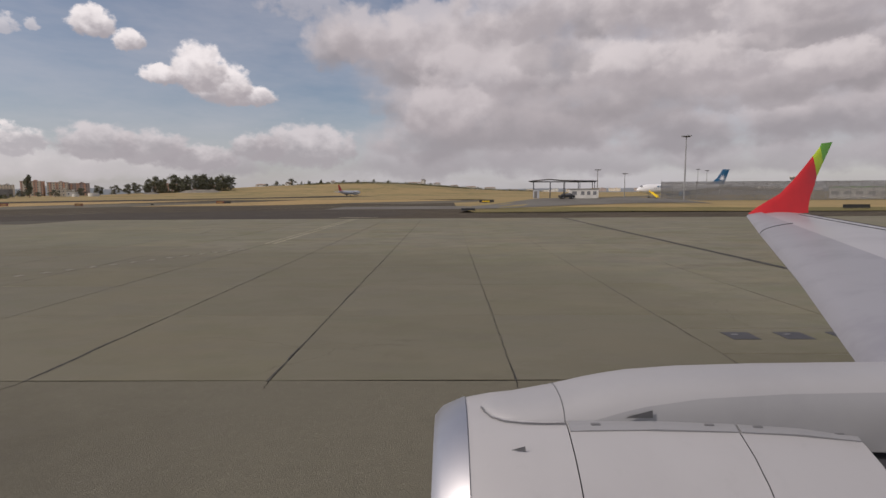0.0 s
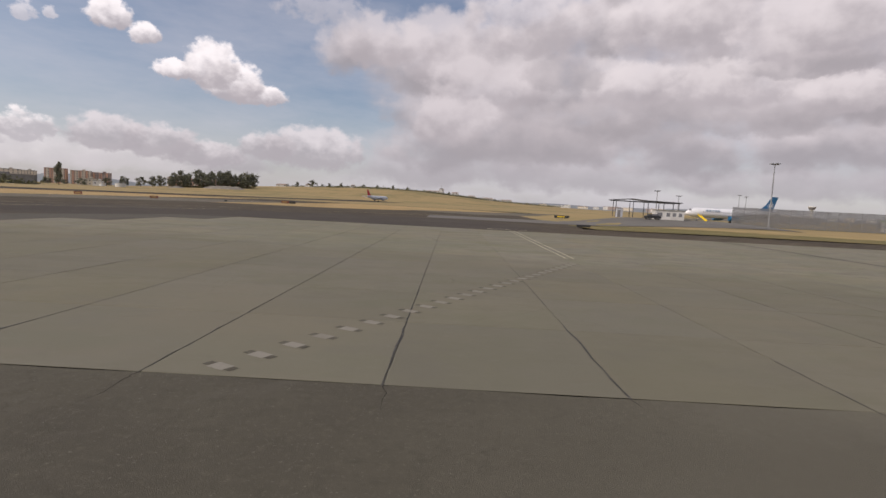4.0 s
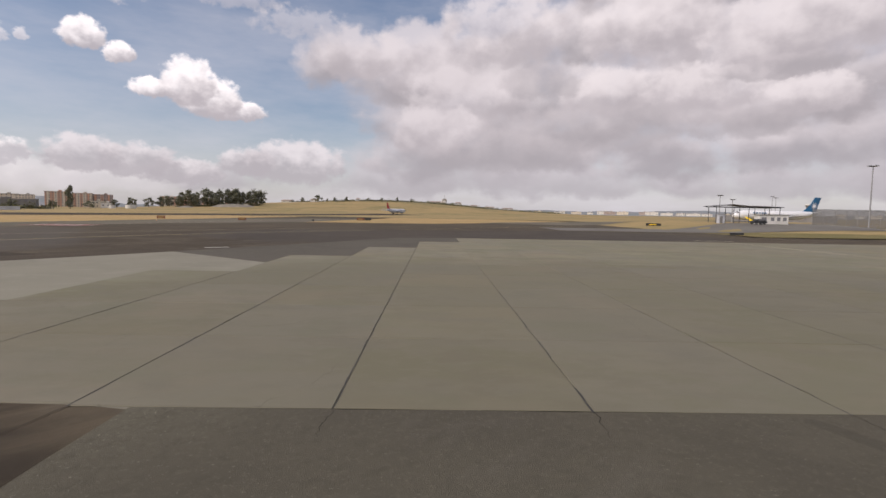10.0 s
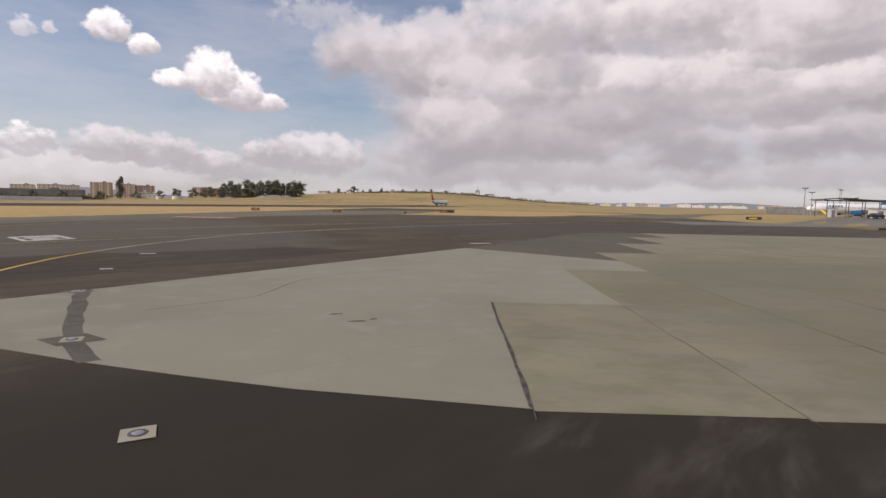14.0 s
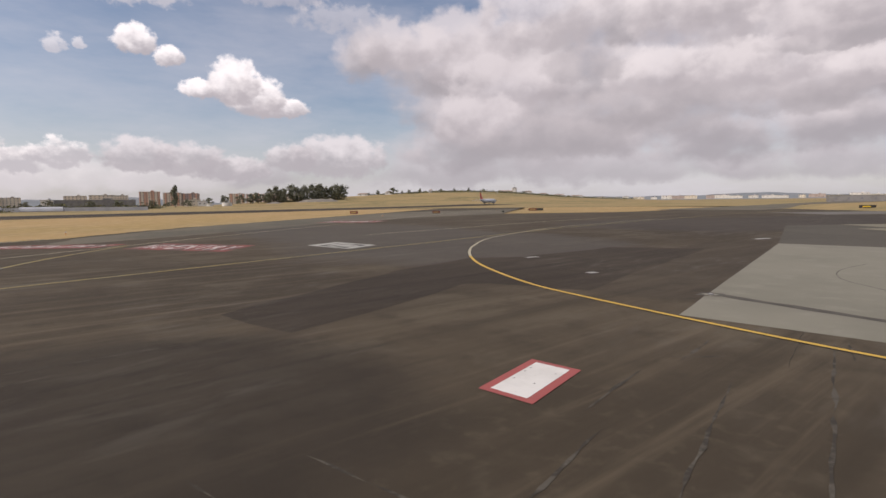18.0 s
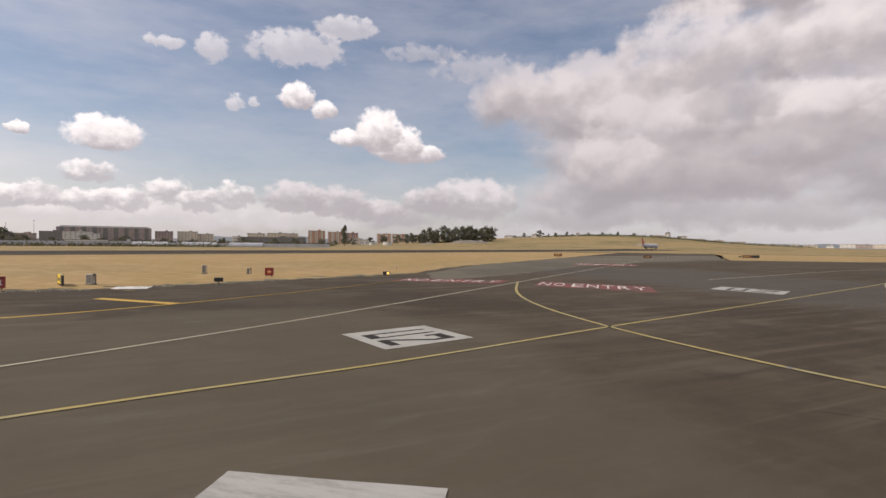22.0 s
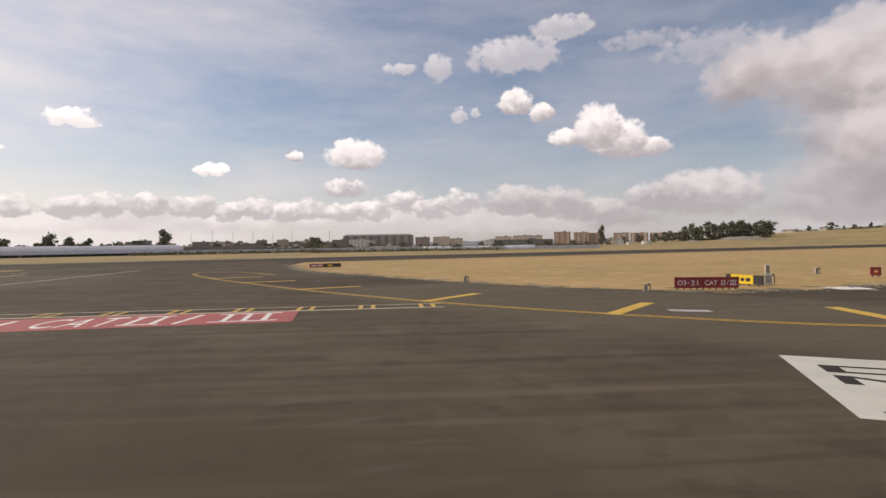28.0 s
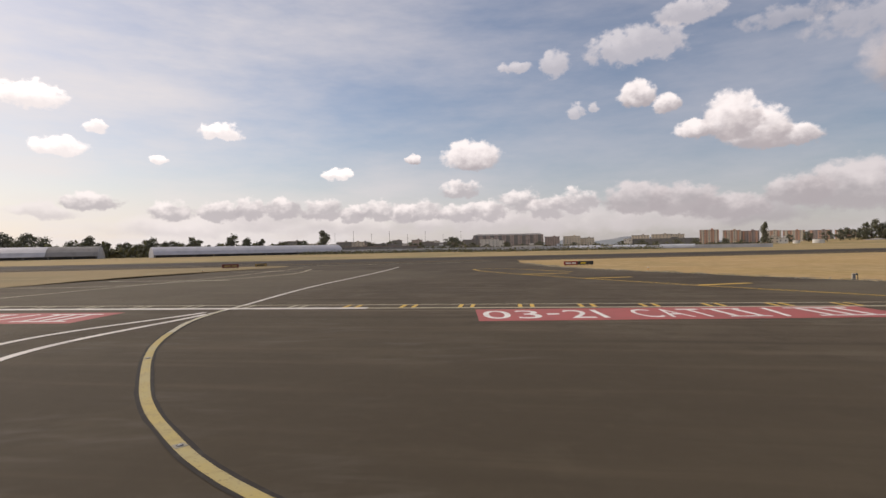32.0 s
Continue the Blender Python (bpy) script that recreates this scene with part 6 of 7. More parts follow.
for x, y in ((-98, 198), (-62, 180), (-36, 214), (-130, 140), (-158, 66), (-222, 27.5), (-250, 44), (-281, -18)):
    th = base("edge_lamp", x, y, 0.012, 0, "small edge lamp on a short stem", "light", "edge lamps")
    bm = bmesh.new()
    tube(bm, (0, 0, 0), (0, 0, 0.3), 0.04)
    part("stem", bm, M_ORANGE, th)
    bm = bmesh.new()
    tube(bm, (0, 0, 0.3), (0, 0, 0.46), 0.1, 0.07, 12)
    part("globe", bm, M_BOX, th)

raw_ob = polygon("painted_patch", [(-166.9, 28.2), (-164.6, 29.6), (-163.2, 27.6), (-165.4, 26.3)], 0.02, M_WHITE_PAINT)
tagged(raw_ob, "white marker slab with pink edge on the grass", "marker")

# ---- canopy shelter, kiosk, masts, fence ----


def build_canopy():
    z = land(32, 156)
    th = base("canopy_shelter", 30.8, 155.0, z, -10, "dark steel canopy shelter on slim posts", "shelter")
    for x0, x1, z0, z1 in ((-10.5, -4.2, 4.65, 5.15), (-4.2, 1.0, 5.15, 4.75), (1.0, 10.5, 4.8, 4.55)):
        bm = loft([[(x0, -4, z0), (x0, 4, z0), (x0, 4, z0 + 0.18), (x0, -4, z0 + 0.18)], [(x1, -4, z1), (x1, 4, z1), (x1, 4, z1 + 0.18), (x1, -4, z1 + 0.18)]])
        part("roof_panel", bm, M_DARK_STEEL, th)
    for y in (-3.4, 3.4):
        bm = bmesh.new()
        tube(bm, (-10, y, 4.6), (10, y, 4.45), 0.1, 0.1, 6)
        part("beam", bm, M_DARK_STEEL, th)
        for x in (-9, -3.8, 0.6, 5.2, 9.6):
            bm = bmesh.new()
            tube(bm, (x, y, 0), (x, y, 4.6), 0.12, 0.1, 8)
            part("post", bm, M_DARK_STEEL, th)
    th.scale = (0.9, 1, 1)
    k = base("kiosk", 35.2, 148.4, land(35, 148), -6, "small flat-roofed white kiosk with windows", "kiosk")
    body = part("wall", box(0, 0, 1.25, 7.6, 3.2, 2.5, 0.04), M_WALL_WHITE, k)
    part("roof", box(0, 0, 2.58, 8.0, 3.6, 0.16, 0.03), M_PALE, k)
    for x, w in ((-2.6, 1.3), (-0.4, 0.9), (1.2, 0.9), (2.8, 0.9)):
        win = part("window", box(x, -1.61, 1.45, w, 0.06, 0.95), M_GLASS, k)
        part("frame", box(x, -1.62, 0.95, w + 0.14, 0.08, 0.08), M_STEEL, win)
    g = base("guard_hut", 22.8, 151.6, land(23, 152), -6, "narrow grey gate cabin under the canopy", "hut")
    part("wall", box(0, 0, 1.2, 1.6, 1.6, 2.4, 0.04), M_TIN, g)
    part("roof", box(0, 0, 2.46, 1.8, 1.8, 0.1, 0.02), M_STEEL, g)
    part("door", box(-0.2, -0.82, 1.05, 0.8, 0.05, 1.9), M_WALL_GREY, g)


build_canopy()


def car(x, y, turn, paint, label):
    th = base("car", x, y, land(x, y) + 0.04, turn, label, "car")
    prof = [(-2.1, 0.35), (-2.1, 0.8), (-1.9, 0.95), (-1.3, 1.0), (-0.8, 1.45), (0.9, 1.47), (1.4, 1.0), (2.0, 0.9), (2.12, 0.7), (2.12, 0.35)]
    part("body", loft([[(a, -0.82, b) for a, b in prof], [(a, 0.82, b) for a, b in prof]]), paint, th)
    part("window", box(0.05, 0, 1.2, 1.7, 1.67, 0.34, 0.02), M_GLASS, th)
    for wx in (-1.35, 1.35):
        for wy in (-0.78, 0.78):
            bm = bmesh.new()
            tube(bm, (wx, wy - 0.1, 0.32), (wx, wy + 0.1, 0.32), 0.32, 0.32, 16)
            wheel = part("wheel", bm, M_TYRE, th)
            bm = bmesh.new()
            tube(bm, (wx, wy - 0.11, 0.32), (wx, wy + 0.11, 0.32), 0.18, 0.18, 12)
            part("rim", bm, M_STEEL, wheel)


car(30.0, 145.6, 12, M_SIGN_BLACK, "small black car parked beside the kiosk")


def mast(x, y, h, label):
    th = base("light_mast", x, y, land(x, y) - 0.05, 20, label, "light mast", "floodlight masts")
    bm = bmesh.new()
    tube(bm, (0, 0, 0), (0, 0, h - 0.3), 0.24, 0.11, 10)
    part("pole", bm, M_STEEL, th)
    bm = bmesh.new()
    tube(bm, (0, 0, h - 0.5), (0, 0, h - 0.3), 0.9, 0.95, 14)
    head = part("head_ring", bm, M_DARK_STEEL, th)
    for i in range(6):
        a = math.pi * i / 3
        part("floodlight", add_box(bmesh.new(), 1.05 * math.cos(a), 1.05 * math.sin(a), h - 0.25, 0.5, 0.4, 0.3, 0.05), M_STEEL, head)


mast(62.7, 148.2, 17.6, "tall grey floodlight mast with a ring of lamps")
mast(58.8, 220, 12.0, "slim floodlight mast behind the canopy")
mast(78, 245, 12.0, "slim floodlight mast beyond the canopy")
mast(150, 330, 17.0, "distant floodlight mast near parked aircraft")
mast(165, 350, 17.0, "distant floodlight mast near the terminal")


def build_fence():
    a, b = Vector((68.5, 179)), Vector((260, 176))
    d = (b - a).normalized()
    n = 50
    th = base("mesh_fence", 0, 0, 0, 0, "tall grey wire-mesh blast screen on steel posts", "fence")
    for i in range(n + 1):
        p = a + d * ((b - a).length * i / n)
        z = land(p.x, p.y) - 0.1
        bm = bmesh.new()
        tube(bm, (p.x, p.y, z), (p.x, p.y, z + 6.4), 0.09, 0.07, 6)
        part("post", bm, M_STEEL, th)
    for k in range(17):
        bm = bmesh.new()
        z = land(120, 180) + 0.2 + k * 0.37
        tube(bm, (a.x, a.y, z), (b.x, b.y, z), 0.055 if k in (0, 8, 16) else 0.035, None, 4)
        part("rail", bm, M_STEEL, th)
    vs, fs = [], []
    m = 2100
    for i in range(m):
        p = a + d * ((b - a).length * i / m)
        z = land(120, 180)
        k = len(vs)
        vs += [(p.x, p.y + 0.05, z), (p.x + 0.07, p.y + 0.05, z), (p.x + 0.07, p.y + 0.05, z + 6.2), (p.x, p.y + 0.05, z + 6.2)]
        fs.append((k, k + 1, k + 2, k + 3))
    tagged(raw("wire_mesh", vs, fs, M_STEEL, th), kind="stuff")


build_fence()


# ---- other aircraft ----


def airliner(x, y, turn, length, tail, accent, label, star=False, z=None):
    th = base("parked_airliner" if star else "taxiing_airliner", x, y, land(x, y) if z is None else z, turn, label, "aircraft")
    s = length / 40.0
    cz, r, n = 4.0 * s, 2.0 * s, 20

    def ring(px_, rr, up=0.0):
        return [(px_ * s, rr * s * math.cos(2 * math.pi * i / n), cz + (up + rr * math.sin(2 * math.pi * i / n)) * s) for i in range(n)]
    part("fuselage", loft([ring(-20, 0.08, -0.5), ring(-19.6, 0.55, -0.42), ring(-18.6, 1.15, -0.25), ring(-17, 1.7, -0.08), ring(-15, 2.0), ring(6, 2.0), ring(11, 1.8, 0.25), ring(16, 1.1, 0.75), ring(19.5, 0.35, 1.15)]), M_PLANE, th, "", False)
    part("cockpit_window", loft([ring(-18.35, 1.28, -0.12)[1:9], ring(-17.7, 1.55, -0.05)[1:9]]), M_GLASS, th)
    for side in (-1, 1):
        bm = bmesh.new()
        for i in range(26):
            add_box(bm, (-13 + i * 0.85) * s, side * 1.985 * s, cz + 0.35 * s, 0.3 * s, 0.06 * s, 0.42 * s)
        part("window_row", bm, M_GLASS, th)
        w = [[(-3.5, 1.5), (4.0, 1.5), -0.9], [(0.5, 6.5), (4.4, 6.5), -0.45], [(5.2, 17.0), (6.8, 17.0), 0.55]]
        rings = []
        for (xa, ya), (xb, yb), zz in w:
            t = 0.06 * (xb - xa)
            rings.append([(xa * s, side * ya * s, cz + zz * s), ((xa + xb) / 2 * s, side * ya * s, cz + (zz + t) * s), (xb * s, side * yb * s, cz + zz * s), ((xa + xb) / 2 * s, side * ya * s, cz + (zz - t) * s)])
        part("wing", loft(rings), M_SKIN, th)
        rings = []
        for xa, xb, yy, zz in ((14.6, 18.2, 0.8, 1.0), (17.2, 19.0, 6.2, 1.5)):
            rings.append([(xa * s, side * yy * s, cz + zz * s), ((xa + xb) / 2 * s, side * yy * s, cz + (zz + 0.14) * s), (xb * s, side * yy * s, cz + zz * s), ((xa + xb) / 2 * s, side * yy * s, cz + (zz - 0.14) * s)])
        part("tailplane", loft(rings), M_SKIN, th)

        def er(px_, rr):
            return [(px_ * s, (side * 5.6 + rr * math.cos(2 * math.pi * i / 16)) * s, cz + (-1.95 + rr * math.sin(2 * math.pi * i / 16)) * s) for i in range(16)]
        part("engine", loft([er(-4.2, 0.85), er(-3.9, 1.02), er(-2.2, 1.05), er(-0.4, 0.75), er(0.4, 0.4)]), accent, th, "coloured engine nacelle", False)
        bm = bmesh.new()
        tube(bm, (1.8 * s, side * 2.6 * s, 0.5 * s), (1.8 * s, side * 2.6 * s, cz - 0.6 * s), 0.16 * s)
        leg = part("gear_leg", bm, M_STEEL, th)
        bm = bmesh.new()
        tube(bm, (1.8 * s, (side * 2.6 - 0.4) * s, 0.55 * s), (1.8 * s, (side * 2.6 + 0.4) * s, 0.55 * s), 0.55 * s, None, 16)
        part("wheel", bm, M_TYRE, leg)
    bm = bmesh.new()
    tube(bm, (-14.5 * s, 0, 0.4 * s), (-14.5 * s, 0, cz - 1.6 * s), 0.13 * s)
    leg = part("gear_leg", bm, M_STEEL, th)
    bm = bmesh.new()
    tube(bm, (-14.5 * s, -0.3 * s, 0.4 * s), (-14.5 * s, 0.3 * s, 0.4 * s), 0.4 * s, None, 14)
    part("wheel", bm, M_TYRE, leg)
    rings = []
    for xa, xb, zz, w in ((11.5, 18.0, 1.6, 0.28), (15.0, 19.0, 4.6, 0.2), (17.2, 20.2, 8.0, 0.1)):
        rings.append([(xa * s, 0, cz + zz * s), ((xa + xb) / 2 * s, w * s, cz + zz * s), (xb * s, 0, cz + zz * s), ((xa + xb) / 2 * s, -w * s, cz + zz * s)])
    fin = part("tail_fin", loft(rings), tail, th, "painted tail fin")
    if star:
        for side in (-1, 1):
            bm = bmesh.new()
            c = bm.verts.new((16.9 * s, side * 0.32 * s, cz + 4.3 * s))
            tips = []
            for i in range(20):
                rr = (2.0 if i % 2 == 0 else 0.5) * s
                a = 2 * math.pi * i / 20
                tips.append(bm.verts.new((16.9 * s + rr * math.cos(a), side * 0.33 * s, cz + 4.3 * s + rr * math.sin(a))))
            for i in range(20):
                bm.faces.new((c, tips[i], tips[(i + 1) % 20]))
            part("star_mark", bm, M_PLANE, fin, "white star shape")
        for side in (-1, 1):
            bm = bmesh.new()
            for i, w in enumerate((0.8, 0.9, 0.6, 0.9, 0.8)):
                add_box(bm, (-11.5 + i * 1.25) * s, side * 2.0 * s, cz + 1.0 * s, w * s, 0.05 * s, 0.5 * s)
            part("dark_lettering_bars", bm, M_BLUE, th)
    return th


airliner(115.9, 272.0, 5, 48.0, M_BLUE, M_BLUE, "white airliner with a blue star tail parked beyond the fence", True)
airliner(-95, 510, 243.7, 35.0, M_RED, M_STEEL, "white airliner with a red tail rolling on the runway", False, None)


def boarding_stairs(x, y, turn):
    th = base("boarding_stairs", x, y, land(x, y), turn, "yellow mobile boarding stairs at the parked aircraft", "stairs")
    for side in (-0.7, 0.7):
        bm = loft([[(-2.4, side - 0.05, 0.4), (-2.4, side + 0.05, 0.4), (-2.4, side + 0.05, 1.2), (-2.4, side - 0.05, 1.2)], [(2.4, side - 0.05, 3.8), (2.4, side + 0.05, 3.8), (2.4, side + 0.05, 4.6), (2.4, side - 0.05, 4.6)]])
        part("side_panel", bm, M_SIGN_YELLOW, th)
    for i in range(14):
        part("step", box(-2.2 + i * 0.34, 0, 0.55 + i * 0.245, 0.34, 1.35, 0.05), M_STEEL, th)
    part("chassis", box(0, 0, 0.5, 4.6, 1.3, 0.3, 0.05), M_DARK_STEEL, th)
    for wx in (-1.6, 1.6):
        for wy in (-0.7, 0.7):
            bm = bmesh.new()
            tube(bm, (wx, wy - 0.12, 0.38), (wx, wy + 0.12, 0.38), 0.38, None, 14)
            part("wheel", bm, M_TYRE, th)


boarding_stairs(99.6, 267.2, 128)

# ---- trees ----


def tree_meshes(h, w, seed, slim=False, leaf=M_LEAF):
    """A tapered trunk with limbs and a crown of loose leaf clumps."""
    random.seed(seed)
    bm = bmesh.new()
    lean = random.uniform(-0.04, 0.04)
    tube(bm, (0, 0, -0.4), (lean * h, 0, h * 0.45), 0.026 * h, 0.018 * h, 8)
    tube(bm, (lean * h, 0, h * 0.45), (lean * h * 1.5, 0.02 * h, h * 0.85), 0.018 * h, 0.006 * h, 6)
    clumps = []
    k = 20 if not slim else 12
    for i in range(k):
        f = 0.16 + 0.76 * (i + random.random()) / k
        a = random.uniform(0, 2 * math.pi)
        spread = (0.07 if slim else w / h * 0.5) * h * (1.0 - 0.55 * abs(f - 0.5) / 0.5)
        rr = spread * math.sqrt(random.uniform(0.05, 1.0))
        c = Vector((lean * h + rr * math.cos(a), rr * math.sin(a), f * h))
        tube(bm, (lean * h * f * 2, 0, max(0.1, f - 0.16) * h), c, 0.009 * h, 0.003 * h, 5)
        clumps.append((c, random.uniform(0.075, 0.135) * h * (0.55 if slim else 1.0)))
    wood = bpy.data.meshes.new("trunk")
    bm.to_mesh(wood)
    bm.free()
    wood.materials.append(M_BARK)
    vs, fs = [], []
    for c, r in clumps:
        for j in range(75):
            d = Vector((random.gauss(0, 1), random.gauss(0, 1), random.gauss(0, 0.8)))
            p = c + d * r * 0.6
            q = Euler((random.uniform(0, 6.3), random.uniform(0, 6.3), random.uniform(0, 6.3))).to_matrix()
            s = h * random.uniform(0.018, 0.044)
            n = len(vs)
            vs += [p + q @ Vector(e) * s for e in ((-1, -0.5, 0), (0.2, -0.8, 0.3), (1, 0.2, 0), (0.1, 0.9, -0.3))]
            fs.append((n, n + 1, n + 2, n + 3))
    crown = bpy.data.meshes.new("crown")
    crown.from_pydata([tuple(v) for v in vs], [], fs)
    crown.materials.append(leaf)
    return wood, crown


TREES = [tree_meshes(20, 13, 11), tree_meshes(20, 11, 12), tree_meshes(20, 15, 13), tree_meshes(20, 9, 14), tree_meshes(20, 5, 15, True), tree_meshes(20, 24, 16)]


def tree(x, y, h, kind, label, group, turn=0.0, wide=1.0, z=None):
    th = base("tree", x, y, land(x, y) if z is None else z, turn, label, "tree", group)
    wood, crown = TREES[kind]
    for nm, me in (("trunk", wood), ("crown", crown)):
        ob = new(nm, me)
        ob.parent = th
        ob.scale = (h / 20 * wide, h / 20 * wide, h / 20)


random.seed(4)
for i in range(16):
    f = i / 15
    x, y = -352 + 78 * f + random.uniform(-3, 3), 632 + 40 * f + random.uniform(-5, 5)
    hh = (15, 19, 17, 20, 21, 18, 17, 21, 22, 20, 21)[i % 11] * random.uniform(0.78, 1.06)
    tree(x, y, hh, (0, 2, 1, 0, 2, 5, 3, 0, 1, 2, 0)[i % 11], "tall dark eucalyptus in a row on the grass rise", "eucalyptus row", random.uniform(0, 360), 1.0)
for i, (x, y, hh, k) in enumerate(((-372, 620, 12, 0), (-380, 610, 11, 5), (-366, 628, 13, 2), (-396, 606, 11, 2), (-410, 596, 9, 5), (-362, 640, 12, 1))):
    tree(x, y, hh, k, "bushy dark tree beside the eucalyptus row", "trees by the row", i * 50, 1.15)
tree(-399, 508, 22, 3, "tall slender poplar standing alone", "", 40, 0.62)
for i, (px_, py_, hh, k) in enumerate(((-227, 776, 10, 5), (-250, 780, 7, 0), (-205, 790, 6, 2), (-190, 800, 7, 3), (-160, 820, 5, 5), (-140, 830, 5, 2), (-118, 850, 6, 0), (-95, 850, 5, 5), (-70, 870, 4, 2), (-30, 880, 5, 5), (10, 900, 4, 0), (50, 930, 4, 2), (-215, 785, 5, 3), (-262, 772, 4, 5))):
    tree(px_, py_, hh, k, "small dark tree on the golden hill", "hill trees", i * 37, 1.2)
for i in range(44):
    y = -200 + i * 8.2
    hh = random.uniform(13, 20) if i < 20 else random.uniform(10, 15) if i < 34 else random.uniform(8, 12)
    tree(-700 + random.uniform(-18, 18), y, hh, random.choice((0, 1, 2, 5)), "dark tree in the belt behind the sheds", "tree belt", random.uniform(0, 360), 1.3)
for i, (x, y, hh, k) in enumerate(((-640, 88, 17, 0), (-648, 103, 15, 1), (-655, 118, 14, 3), (-640, 60, 15, 2), (-632, 166, 21, 3), (-640, 150, 12, 2), (-650, 30, 15, 0), (-660, -10, 17, 1), (-670, -60, 19, 2))):
    tree(x, y, hh, k, "ragged dark tree behind the long shed", "trees behind the shed", i * 61, 1.0)
for i, (x, y, hh, k) in enumerate(((-655, 333, 15, 5), (-668, 347, 15, 5), (-600, 250, 9, 5), (-598, 240, 9, 2), (-580, 205, 10, 5), (-588, 190, 9, 2))):
    tree(x, y, hh, k, "round dark bushy tree on the skyline", "bushy trees", i * 47, 1.25)
for i in range(16):
    a = radians(140 - i * 1.9 + random.uniform(-0.5, 0.5))
    d = random.uniform(560, 700)
    tree(-179 + d * math.cos(a), -41 + d * math.sin(a), random.uniform(5, 9), random.choice((2, 5)), "low dark tree before the apartment blocks", "street trees", i * 40, 1.5)


def scrub(pts, label, hmax):
    random.seed(int(pts[0][0]))
    vs, fs = [], []
    for x, y, w in pts:
        for j in range(160):
            px_, py_ = x + random.gauss(0, w * 0.5), y + random.gauss(0, w * 0.3)
            zz = land(px_, py_) + abs(random.gauss(0, hmax * 0.4))
            q = Euler((random.uniform(0, 6.3), random.uniform(0, 6.3), random.uniform(0, 6.3))).to_matrix()
            s = random.uniform(0.3, 0.75) * hmax * 0.4
            n = len(vs)
            vs += [Vector((px_, py_, zz)) + q @ Vector(e) * s for e in ((-1, -0.5, 0), (0.2, -0.8, 0.3), (1, 0.2, 0), (0.1, 0.9, -0.3))]
            fs.append((n, n + 1, n + 2, n + 3))
    tagged(raw("scrub", vs, fs, M_BUSH), label, "bushes", kind="stuff")


scrub([(-179 + 560 * math.cos(radians(142 - i * 1.0)), -41 + 560 * math.sin(radians(142 - i * 1.0)), 8) for i in range(30)], "dark hedge belt before the apartment blocks", 4.0)
scrub([(-179 + 470 * math.cos(radians(160 - i * 0.9)), -41 + 470 * math.sin(radians(160 - i * 0.9)), 7) for i in range(24)], "dark scrub belt beyond the grey wall", 4.5)
scrub([(-640 + random.uniform(-25, 0), -200 + 7 * i, 9) for i in range(50)], "dark undergrowth beneath the tree belt", 8.0)
scrub([(-354 + 4 * i, 634 + 2 * i, 6) for i in range(20)], "low undergrowth beneath the eucalyptus row", 2.2)
scrub([(-470 + 6 * i, 200 + 8 * i, 9) for i in range(14)], "low olive scrub before the white building", 2.4)
scrub([(-60 + 16 * i, 850 + 5 * i, 14) for i in range(14)], "low dark scrub along the hill crest", 3.0)
scrub([(-200 + 9 * i, 800 + 3.2 * i + random.uniform(-8, 8), 12) for i in range(26)], "olive scrub scattered over the hill top", 2.6)
scrub([(-260 + 12 * i, 800 + 4 * i, 10) for i in range(12)], "low scrub on the hill brow", 2.2)
scrub([(-560 + 3 * i, 120 + 9 * i, 8) for i in range(14)], "low scrub beside the grey wall", 2.5)

# ---- buildings ----


def block(x, y, turn, w, d, h, wall, roof, storeys, bays, label, z=None, group="", hip=False, win=(1.3, 1.4), name="building", stripe=None):
    th = base(name, x, y, (land(x, y) if z is None else z) - 0.3, turn, label, "building", group)
    part("wall", box(0, 0, h / 2, w, d, h), wall, th)
    if hip:
        bm = loft([[(-w / 2 - 0.4, -d / 2 - 0.4, h), (w / 2 + 0.4, -d / 2 - 0.4, h), (w / 2 + 0.4, d / 2 + 0.4, h), (-w / 2 - 0.4, d / 2 + 0.4, h)], [(-w / 2 + d * 0.4, -0.2, h + d * 0.16), (w / 2 - d * 0.4, -0.2, h + d * 0.16), (w / 2 - d * 0.4, 0.2, h + d * 0.16), (-w / 2 + d * 0.4, 0.2, h + d * 0.16)]])
        part("roof", bm, roof, th)
    else:
        r = part("roof", box(0, 0, h + 0.2, w + 0.5, d + 0.5, 0.4), roof, th)
        part("roof_hut", box(w * 0.15, 0, h + 1.2, w * 0.08 + 1.5, d * 0.4, 1.8), wall, r)
    if stripe:
        for i in range(stripe[1]):
            u = -w / 2 + w * (i + 0.5) / stripe[1]
            part("bay", box(u, -d / 2 - 0.25, h / 2, w / stripe[1] * 0.42, 0.5, h - 0.1), stripe[0], th, "contrasting rendered bay")
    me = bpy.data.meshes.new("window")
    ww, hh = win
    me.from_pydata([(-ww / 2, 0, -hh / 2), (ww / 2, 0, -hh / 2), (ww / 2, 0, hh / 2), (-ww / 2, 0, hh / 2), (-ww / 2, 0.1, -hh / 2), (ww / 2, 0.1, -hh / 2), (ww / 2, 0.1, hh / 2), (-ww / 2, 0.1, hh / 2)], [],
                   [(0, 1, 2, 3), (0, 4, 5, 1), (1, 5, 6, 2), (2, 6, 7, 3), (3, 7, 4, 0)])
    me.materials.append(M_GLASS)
    for i in range(bays):
        for j in range(storeys):
            ob = new("window", me)
            ob.parent = th
            off = 0.54 if stripe and ((-w / 2 + w * (i + 0.5) / bays + w / 2) / (w / stripe[1])) % 1 > 0.28 and ((-w / 2 + w * (i + 0.5) / bays + w / 2) / (w / stripe[1])) % 1 < 0.72 else 0.04
            ob.location = (-w / 2 + w * (i + 0.5) / bays, -d / 2 - off, h * (j + 0.55) / storeys)
    return th


